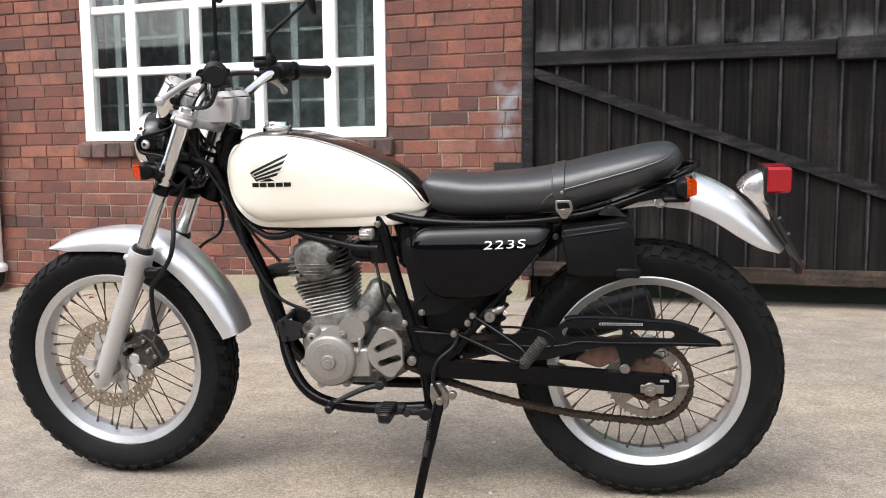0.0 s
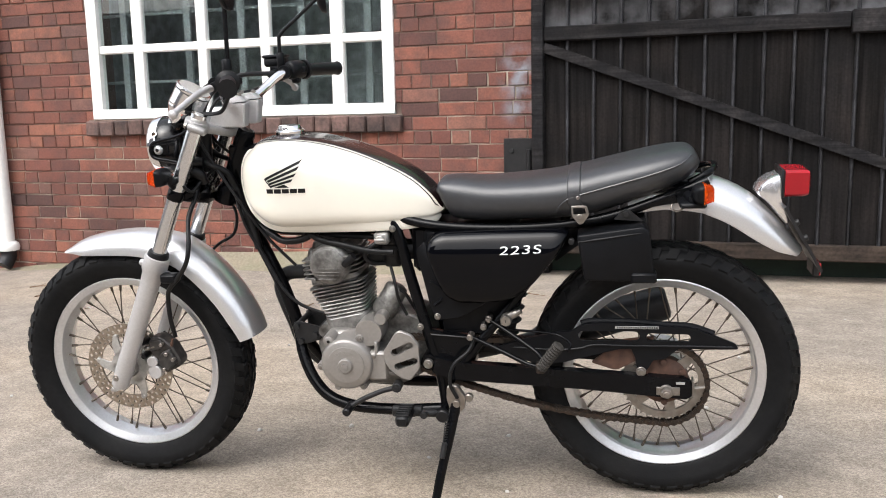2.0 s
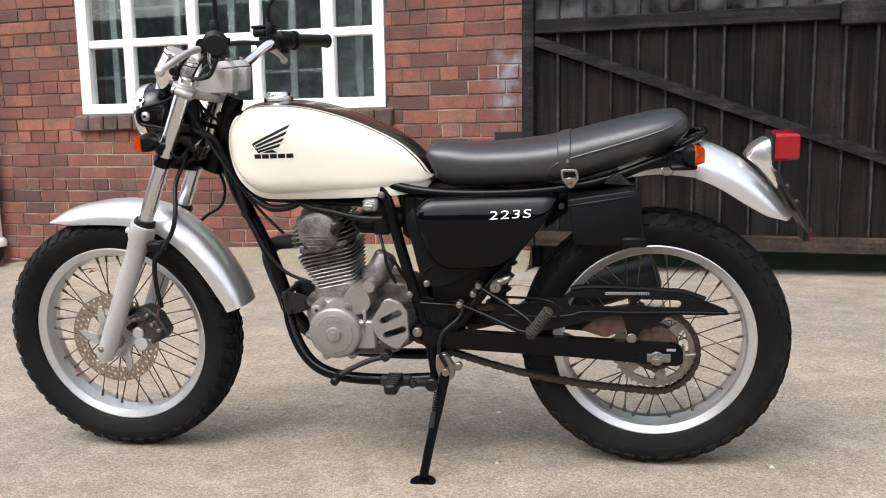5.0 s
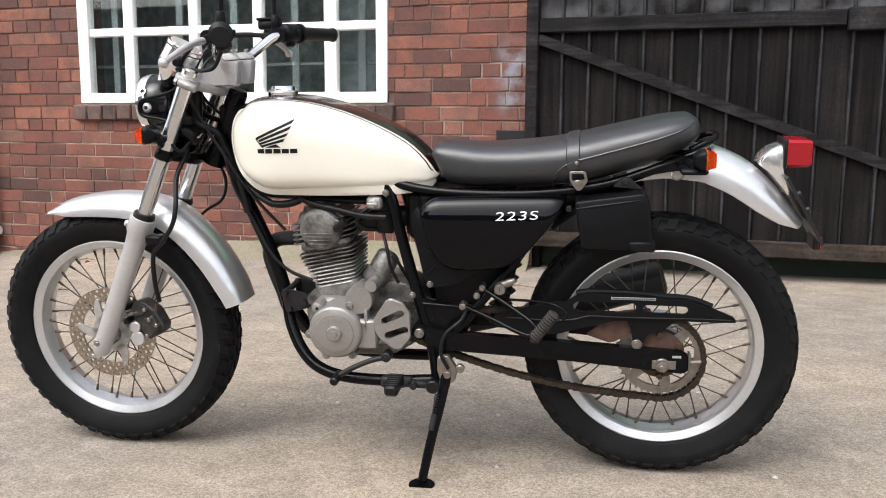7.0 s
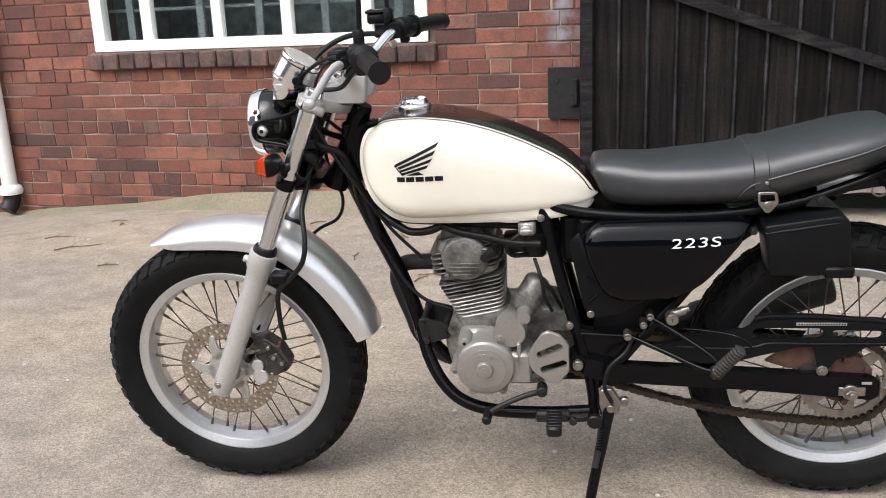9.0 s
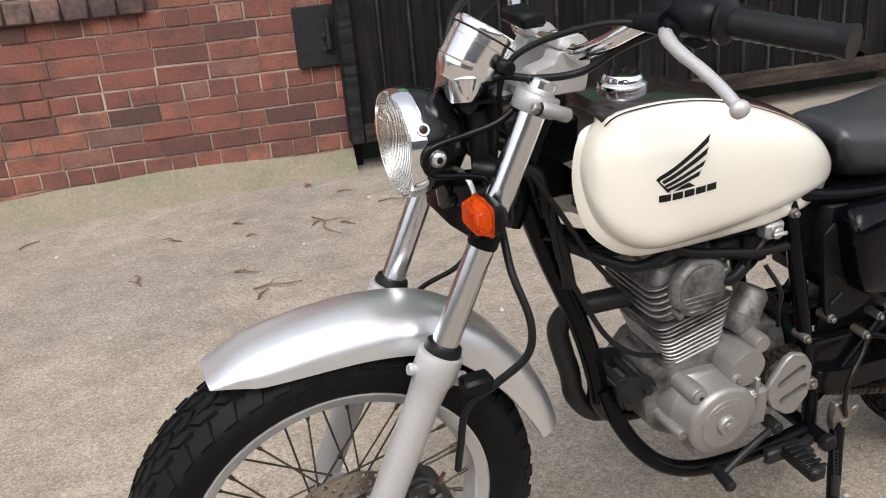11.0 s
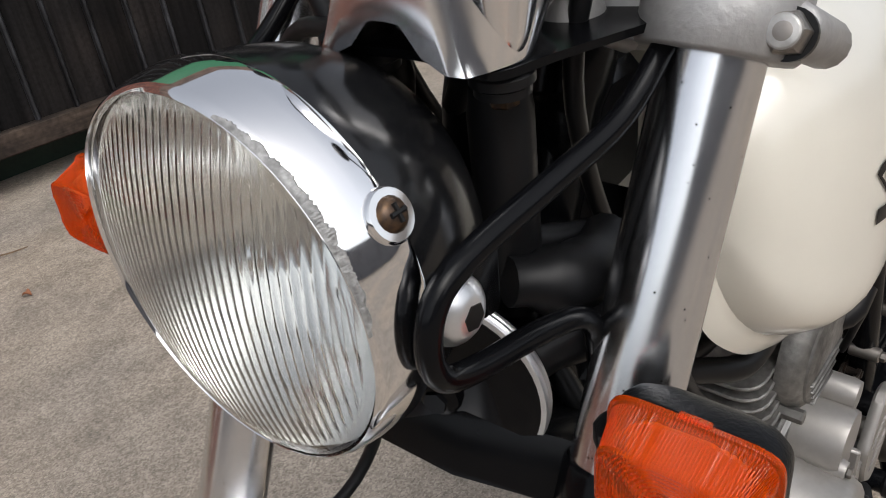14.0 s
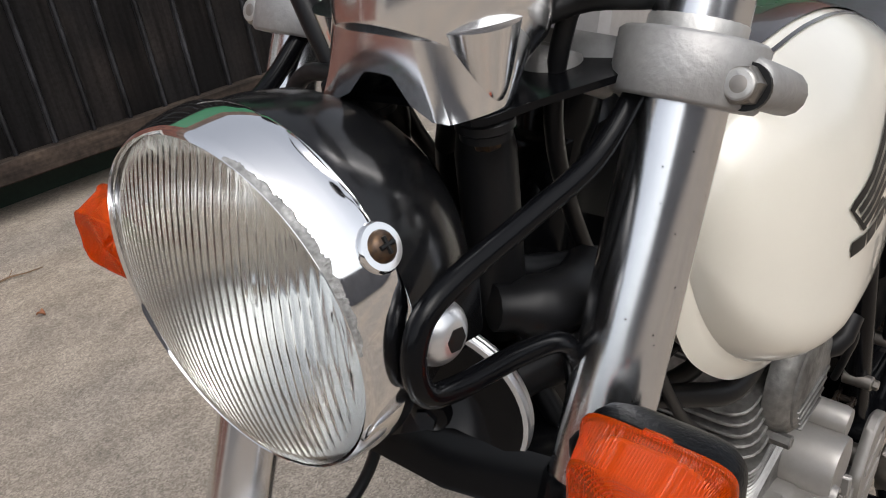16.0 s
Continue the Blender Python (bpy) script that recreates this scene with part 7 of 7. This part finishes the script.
def build_chain():
    p = curve_points(chain_path() + [chain_path()[0]], 24)
    out, acc, pitch = [p[0]], 0.0, 0.01588
    for a, b in zip(p, p[1:]):
        acc += (b - a).length
        if acc >= pitch:
            out.append(b)
            acc -= pitch
    pieces = []
    for i in range(len(out) - 1):
        a, b = out[i], out[i + 1]
        d = (b - a).normalized()
        n = Vector((-d.z, 0, d.x))
        h, w = 0.0072, 0.010 if i % 2 else 0.0075
        o = [a - d * 0.006 - n * 0.004, a - n * h, (a + b) / 2 - n * h * 0.75, b - n * h, b + d * 0.006 - n * 0.004, b + d * 0.006 + n * 0.004, b + n * h, (a + b) / 2 + n * h * 0.75, a + n * h, a - d * 0.006 + n * 0.004]
        for y in (-w, w - 0.0022):
            pieces.append(loft([[q + Vector((0, -0.0755 + y + t, 0)) for q in o] for t in (0, 0.0022)]))
        pieces.append(sweep([a + Vector((0, -0.0755 - 0.0115, 0)), a + Vector((0, -0.0755 + 0.0115, 0))], 0.0042, 8))
    ob = part("chain", joined(*pieces), M_RUST, bike, "rusty roller drive chain", 40)
    tagged(ob, kind="stuff")


build_chain()
part("shock_absorber", joined(turned((0.305, 0, 0.36), (0.365, 0, 0.62), [(0.018, 0), (0.018, 1)], 14), *[lathe([(0.025, -0.004), (0.029, 0), (0.025, 0.004)], 20, Matrix.Translation((0.309 + 0.0080 * i, 0, 0.38 + 0.033 * i)) @ pose(0, 0, 0, 90, 0, 0)) for i in range(7)]), M_IRON, bike, "black coil-spring shock absorber", 40)
part("inner_fender", fender([(0.425, 0.635), (0.47, 0.67), (0.51, 0.692), (0.56, 0.71), (0.64, 0.735)], 0.062, [0.03, 0.03, 0.03, 0.03, 0.03]), M_PLASTIC, bike, "black plastic inner rear fender", 50)

# ---- side covers, tool box, pegs and stand ----
def cover_y(z):
    """The barrel-shaped face of the side cover: it rolls inwards towards the top."""
    return -0.1427 + 0.025 * max(0.0, (z - 0.640) / 0.06) ** 2 + 0.010 * max(0.0, (0.60 - z) / 0.07) ** 2


cov = round_outline([(0.145, 0.660), (0.153, 0.684), (0.174, 0.696), (0.316, 0.700), (0.455, 0.702), (0.480, 0.697), (0.462, 0.660), (0.428, 0.615), (0.392, 0.572), (0.358, 0.545), (0.32, 0.531), (0.27, 0.526), (0.218, 0.527), (0.190, 0.541), (0.172, 0.575), (0.156, 0.620)], 0.012, 3)
for s in (-1, 1):
    cx, cz = sum(p[0] for p in cov) / len(cov), sum(p[1] for p in cov) / len(cov)
    rings = [[(x, -0.095, z) for x, z in cov]]
    for k, edge in ((1, 0.030), (0.995, 0.020), (0.985, 0.0125), (0.97, 0.0075), (0.95, 0.0042), (0.92, 0.0020), (0.88, 0.0008), (0.82, 0.0), (0.74, 0.0), (0.64, 0.0), (0.52, 0.0), (0.38, 0.0), (0.22, 0.0), (0.08, 0.0)):
        rings.append([(cx + (x - cx) * k, cover_y(cz + (z - cz) * k) + edge, cz + (z - cz) * k) for x, z in cov])
    pc = loft(rings)
    sidec = part("side_cover", pc if s < 0 else mirror_y(pc), M_BLACK_GLOSS, bike, "gloss black side cover with white model numerals", 60)
    if s < 0:
        txt = bpy.data.curves.new("numerals", "FONT")
        txt.body = "223S"
        txt.size, txt.extrude, txt.space_character, txt.offset = 0.034, 0.0004, 1.10, -0.0001
        tob = new("numerals", txt)
        dg = bpy.context.evaluated_depsgraph_get()
        me = bpy.data.meshes.new_from_object(tob.evaluated_get(dg))
        bpy.data.objects.remove(tob)
        me.transform(Matrix.Translation((0.318, -0.1428, 0.649)) @ pose(0, 0, 0, 0, -2.5, 0) @ pose(0, 0, 0, 90) @ Matrix.Diagonal((1.36, 0.78, 1, 1)) @ Matrix(((1, 0.12, 0, 0), (0, 1, 0, 0), (0, 0, 1, 0), (0, 0, 0, 1))))
        for v in me.vertices:
            v.co.y += cover_y(v.co.z) + 0.1427
        me.materials.clear()
        link("numerals", me, M_WHITE_INK, sidec, "white slanted numerals 223S")
part("side_plate", joined(plate(round_outline([(0.118, 0.650), (0.140, 0.672), (0.185, 0.55), (0.21, 0.535), (0.29, 0.528), (0.22, 0.485), (0.165, 0.478), (0.148, 0.50)], 0.008), -0.100, -0.094, 0.0015), sweep([(0.150, -0.101, 0.575), (0.170, -0.101, 0.560)], 0.004, 8), sweep([(0.156, -0.101, 0.515), (0.176, -0.101, 0.532)], 0.004, 8)), M_PLASTIC, bike, "matt dark grey plastic side plate", 45)
tb = round_outline([(0.494, 0.692), (0.640, 0.712), (0.652, 0.700), (0.664, 0.598), (0.60, 0.586), (0.510, 0.588)], 0.008)
box = part("tool_box", pillow(tb, ((-0.065, 0.98), (-0.070, 1), (-0.136, 1), (-0.140, 0.975), (-0.1415, 0.94))), M_PLASTIC, bike, "matt black plastic tool box", 40)
part("lid_edge", sweep([(0.498, -0.139, 0.677), (0.560, -0.142, 0.686), (0.636, -0.139, 0.697)], 0.003, 6), M_PLASTIC, box)
part("latch", joined(block(0.612, 0.668, -0.146, -0.10, 0.583, 0.606, 0.004)), M_PLASTIC, box)
part("box_bracket", plate(round_outline([(0.575, 0.72), (0.595, 0.742), (0.61, 0.742), (0.64, 0.715)], 0.004), -0.105, -0.10, 0.001), M_IRON, bike, "black tool box bracket")
for x, y, z in ((0.602, -0.113, 0.733), (0.481, -0.116, 0.672)):
    part("bolt", rod((x, -0.10, z), (x, y, z), 0.007, 10, 0.001), M_IRON, bike)
lock = part("helmet_lock", joined(turned((0.328, -0.095, 0.487), (0.328, -0.128, 0.485), [(0.0125, 0), (0.0135, 0.15), (0.0135, 0.9), (0.0115, 1)], 24), sweep([(0.330, -0.108, 0.490), (0.348, -0.112, 0.499), (0.363, -0.114, 0.507)], [0.011, 0.0095, 0.0065], 14, 4)), M_STEEL, bike, "steel helmet lock", 40)
# Raised black bar painted in for the shaded keyhole.
part("key_slot_shade", block(0.3272, 0.3288, -0.1292, -0.127, 0.4815, 0.4885, 0.0002), M_INK_AND_HOLLOW, lock)
rods = [[(0.285, -0.10, 0.480), (0.34, -0.13, 0.455), (0.40, -0.165, 0.425), (0.418, -0.178, 0.405)], [(0.239, -0.10, 0.437), (0.31, -0.135, 0.418), (0.38, -0.17, 0.398), (0.412, -0.18, 0.395)], [(0.33, -0.10, 0.455), (0.40, -0.13, 0.462), (0.45, -0.155, 0.463), (0.478, -0.165, 0.447), (0.472, -0.17, 0.43)]]
for r, pts in zip((0.0055, 0.0055, 0.003), rods):
    part("peg_rod", sweep(pts, r, 10, 5), M_BLACK, bike, "black passenger peg stay", 60)
pa, pb = Vector((0.410, -0.183, 0.392)), Vector((0.455, -0.195, 0.455))
part("passenger_peg", turned(pa, pb, [(0.012 + (0.0022 if (i // 1) % 2 else 0), i / 22) for i in range(22)] + [(0.009, 1)], 14), M_PEG, bike, "ribbed grey-brown rubber passenger peg", 20)
part("peg_hinge", joined(block(0.400, 0.422, -0.192, -0.172, 0.382, 0.408, 0.004)), M_RUST, bike)
tube("gear_lever", [(0.052, -0.118, 0.308), (0.02, -0.125, 0.302), (-0.02, -0.13, 0.286), (-0.058, -0.135, 0.266)], 0.0065, "dark steel gear lever", M_IRON)
part("gear_lever_boss", joined(rod((0.055, -0.095, 0.310), (0.055, -0.128, 0.310), 0.012, 14, 0.002), rod((0.055, -0.125, 0.310), (0.055, -0.131, 0.310), 0.006, 6, 0.001)), M_IRON, bike)
part("gear_lever_pad", rod((-0.062, -0.118, 0.262), (-0.066, -0.165, 0.258), 0.0105, 14, 0.003), M_HOSE, bike, "black rubber lever pad")
peg = part("foot_peg", block(0.066, 0.098, -0.205, -0.125, 0.244, 0.272, 0.006), M_HOSE, bike, "grey-black rubber foot peg", 40)
for i in range(6):
    part("rib", block(0.065, 0.099, -0.200 + 0.012 * i, -0.194 + 0.012 * i, 0.270, 0.275, 0.001), M_HOSE, peg)
part("foot_peg_bracket", joined(sweep([(0.17, -0.10, 0.235), (0.13, -0.115, 0.242), (0.09, -0.125, 0.248)], 0.010, 10, 4), rod((0.045, -0.12, 0.252), (0.115, -0.12, 0.252), 0.011, 12, 0.002), rod((0.122, -0.13, 0.246), (0.122, -0.142, 0.246), 0.009, 12, 0.001), block(0.04, 0.10, -0.13, -0.115, 0.235, 0.262, 0.004)), M_IRON, bike, "grey steel foot peg bracket", 45)
stand = part("side_stand", joined(sweep([(0.200, -0.120, 0.272), (0.188, -0.138, 0.215), (0.165, -0.172, 0.115), (0.149, -0.199, 0.036)], [0.0135, 0.0125, 0.0115, 0.0110], 14, 5)), M_BLACK, bike, "black side stand, folded down", 50)
part("stand_foot", loft([[(0.149 + 0.031 * math.cos(a), -0.205 + 0.026 * math.sin(a) - 0.003 * t, z + 0.108 * (0.026 * math.sin(a))) for a in [2 * math.pi * k / 20 for k in range(20)]] for z, t in ((0.020, 0), (0.023, 0), (0.030, 1))]), M_BLACK, stand, "flat steel stand foot", 40)
part("stand_bracket", joined(plate(round_outline([(0.180, 0.318), (0.205, 0.322), (0.225, 0.290), (0.222, 0.262), (0.205, 0.248), (0.186, 0.256), (0.178, 0.285)], 0.006), -0.128, -0.112, 0.002), rod((0.203, -0.112, 0.276), (0.203, -0.136, 0.276), 0.009, 14, 0.001), rod((0.232, -0.11, 0.288), (0.232, -0.126, 0.288), 0.010, 12, 0.002)), M_STEEL, bike, "worn steel stand pivot", 40)
spr = [Vector((0.181, -0.142, 0.235)) + Vector((-0.006, -0.016, -0.050)) * (i / 60) + Vector((0.0055 * math.cos(i * 0.9), 0.003 * math.cos(i * 0.9), 0.0055 * math.sin(i * 0.9) * 0.3)) + Vector((0, 0.0055 * math.sin(i * 0.9), 0)) for i in range(61)]
part("stand_spring", joined(sweep(spr, 0.0014, 5), sweep([(0.186, -0.13, 0.262), (0.181, -0.142, 0.235)], 0.0016, 6), rod((0.175, -0.158, 0.186), (0.168, -0.17, 0.15), 0.0075, 10, 0.002)), M_IRON, stand, "dark coil spring", 40)
hose("stand_switch_lead", [(0.205, -0.13, 0.29), (0.19, -0.135, 0.33), (0.20, -0.13, 0.375), (0.235, -0.115, 0.405), (0.25, -0.105, 0.435)], 0.0045, "black stand switch lead")

# ---- tail ----
part("tail_frame", joined(block(0.66, 0.775, -0.075, 0.075, 0.772, 0.792, 0.005), *[plate(round_outline([(0.60, 0.735), (0.72, 0.785), (0.775, 0.795), (0.775, 0.760), (0.70, 0.752)], 0.006), s * 0.09 - 0.004, s * 0.09 + 0.004, 0.001) for s in (-1, 1)]), M_BLACK, bike, "black tail bracket", 45)
part("wire_hook", sweep([(0.705, -0.09, 0.758), (0.70, -0.094, 0.742), (0.712, -0.096, 0.735), (0.725, -0.096, 0.742), (0.722, -0.093, 0.757)], 0.0022, 6, 4), M_STEEL, bike, "thin wire hook", 60)
for s in (-1, 1):
    indicator(Vector((0.760, s * 0.165, 0.788)), 1, s, "rear indicator with an orange lens and black body")
    part("indicator_stalk", joined(sweep([(0.742, s * 0.155, 0.775), (0.738, s * 0.13, 0.768), (0.735, s * 0.09, 0.772)], 0.010, 10, 4), block(0.712, 0.768, min(s * 0.09, s * 0.17), max(s * 0.09, s * 0.17), 0.756, 0.768, 0.004)), M_PLASTIC, bike, "black indicator stalk", 45)
lamp_o = round_outline([(0.888, 0.760), (0.902, 0.784), (0.918, 0.795), (0.941, 0.804), (0.943, 0.746), (0.964, 0.694), (0.957, 0.686), (0.912, 0.741)], 0.009, 4)
tl = part("tail_lamp", pillow(lamp_o, ((-0.040, 0.86), (-0.038, 0.93), (-0.033, 0.98), (-0.027, 1.0), (0.027, 1.0), (0.033, 0.98), (0.038, 0.93), (0.040, 0.86))), M_SATIN, bike, "chrome tail lamp housing", 40)
part("gasket", block(0.940, 0.947, -0.047, 0.047, 0.751, 0.815, 0.004), M_HOSE, tl, "black rubber gasket")
part("red_lens", loft([[(x, sy * w, 0.783 + sz * h) for sy, sz in ((-1, -0.8), (-0.85, -1), (0.85, -1), (1, -0.8), (1, 0.8), (0.85, 1), (-0.85, 1), (-1, 0.8))] for x, w, h in ((0.946, 0.044, 0.030), (0.990, 0.0435, 0.0295), (0.998, 0.041, 0.027), (1.001, 0.036, 0.022))]), M_RED, tl, "red plastic tail lamp lens", 30)
part("plate_holder", joined(loft([[(x + 0.003 * k, y, z + 0.0016 * k) for x, z, y in ((0.945, 0.735, -0.07), (1.028, 0.588, -0.07), (1.028, 0.588, 0.07), (0.945, 0.735, 0.07))] for k in (-1, 1)]), *[rod((0.968 + 0.02 * i, y, 0.695 - 0.035 * i), (0.978 + 0.02 * i, y, 0.700 - 0.035 * i), 0.007, 10, 0.001) for i in range(2) for y in (-0.055, 0.055)], block(1.018, 1.032, -0.03, 0.03, 0.566, 0.60, 0.003)), M_IRON, bike, "black number plate holder")
part("reflector_lens", block(1.031, 1.037, -0.026, 0.026, 0.566, 0.596, 0.002), M_RED, bike, "small red rear reflector")


# ---- litter on the yard ----
def build_litter():
    rng = random.Random(21)
    spots = [(-0.711, 1.416, 0.17, -4), (-0.76, 1.37, 0.09, 60), (-0.49, 1.964, 0.28, -76), (-0.505, 2.02, 0.08, 50), (-0.394, 1.944, 0.08, -49), (-0.154, 2.144, 0.15, -11), (-0.343, 2.388, 0.07, -14), (-0.83, 2.168, 0.06, -38), (-0.78, 1.99, 0.045, 0), (-0.816, 1.595, 0.10, -31), (-2.817, 1.70, 0.24, 34), (-3.1, 1.9, 0.17, 20), (-3.0, 2.3, 0.1, 10), (-2.1, 2.0, 0.13, 170), (-1.7, 2.35, 0.1, 40), (-1.2, 1.7, 0.12, 100), (-2.4, 1.4, 0.1, 20), (-1.1, 2.1, 0.1, 140)]
    for x, y, ln, a in spots:
        g = ground_z(x, y) + 0.004
        d = Vector((math.cos(radians(a)), math.sin(radians(a)), 0))
        n = Vector((-d.y, d.x, 0))
        c = Vector((x, y, g))
        pts = [c - d * ln / 2, c - d * ln / 6 + n * ln * 0.08 + Vector((0, 0, 0.004)), c + d * ln / 6 - n * ln * 0.04 + Vector((0, 0, 0.007)), c + d * ln / 2 + n * ln * 0.1]
        tw = link("twig", raw("twig", *joined(sweep(pts, [0.0035, 0.0035, 0.0025, 0.0015], 6, 3), sweep([pts[1], pts[1] + n * ln * 0.25 + d * ln * 0.1 + Vector((0, 0, 0.006))], [0.002, 0.001], 5)), 60), M_TWIG)
        tagged(tw, "thin dry brown twig lying on the asphalt", "twig", "twigs on the yard")
    for x, y, s, a in ((0.98, 0.75, 0.05, 20), (-0.495, 2.565, 0.04, 30), (-2.9, 2.2, 0.04, 50), (2.2, 0.9, 0.035, 80), (-0.2, 1.8, 0.03, 130)):
        g = ground_z(x, y) + 0.004
        vs, fs = [], []
        for i in range(9):
            u = i / 8
            w = s * 0.34 * math.sin(math.pi * min(1, u * 0.95 + 0.03)) ** 0.8
            for k in (-1, 0, 1):
                vs.append((s * (u - 0.5), w * k, 0.010 * abs(k) * (1 + math.sin(u * 5)) * 0.6 + 0.006 * math.sin(u * 3)))
        for i in range(8):
            for k in (0, 1):
                fs.append((i * 3 + k, i * 3 + k + 1, (i + 1) * 3 + k + 1, (i + 1) * 3 + k))
        lf = link("leaf", raw("leaf", vs, fs, 60), M_LEAF, None, "", pose(x, y, g, 0, 0, a))
        sol = lf.modifiers.new("thickness", "SOLIDIFY")
        sol.thickness = 0.0008
        tagged(lf, "curled dead brown leaf on the asphalt", "leaf", "dead leaves on the yard")
    for i in range(46):
        x, y = rng.uniform(-3.2, 1.8), rng.uniform(-0.9, 2.5)
        s = rng.uniform(0.004, 0.011)
        vs, fs = [], []
        for j, (h, r) in enumerate(((-0.3, 0.6), (0.1, 1.0), (0.5, 0.8), (0.75, 0.35))):
            for k in range(7):
                a = 2 * math.pi * k / 7
                q = r * rng.uniform(0.75, 1.15)
                vs.append((s * q * math.cos(a), s * q * math.sin(a) * 0.8, s * h))
        for j in range(3):
            for k in range(7):
                fs.append((j * 7 + k, j * 7 + (k + 1) % 7, (j + 1) * 7 + (k + 1) % 7, (j + 1) * 7 + k))
        fs += [tuple(range(7)), tuple(range(21, 28))]
        pb = link("pebble", raw("pebble", vs, fs, 50), M_PEBBLE, None, "", pose(x, y, ground_z(x, y) + s * 0.1, 0, 0, rng.uniform(0, 360)))
        tagged(pb, "small pale grey stone chip on the asphalt", "pebble", "stone chips on the yard")


build_litter()


# ---- bricks one by one ----
joined_bricks()
BRICK_MESHES = {}
for bx, bz, bl in near:
    key = round(bl * 100)
    rb_ = random.Random(round(bx * 1000 + bz * 7919))
    key = (key, rb_.randrange(3))
    if key not in BRICK_MESHES:
        bv, bf = brick_mesh(bl)
        BRICK_MESHES[key] = raw("brick", [(p[0] + rb_.uniform(-0.002, 0.002), p[1] + rb_.uniform(-0.001, 0.001), p[2] + rb_.uniform(-0.0022, 0.0022)) for p in bv], bf)
    link("brick", BRICK_MESHES[key], M_BRICK, wall, "", pose(bx, WALL_Y + rb_.uniform(-0.003, 0.003), bz, 0, rb_.uniform(-0.4, 0.4), rb_.uniform(-0.3, 0.3)))
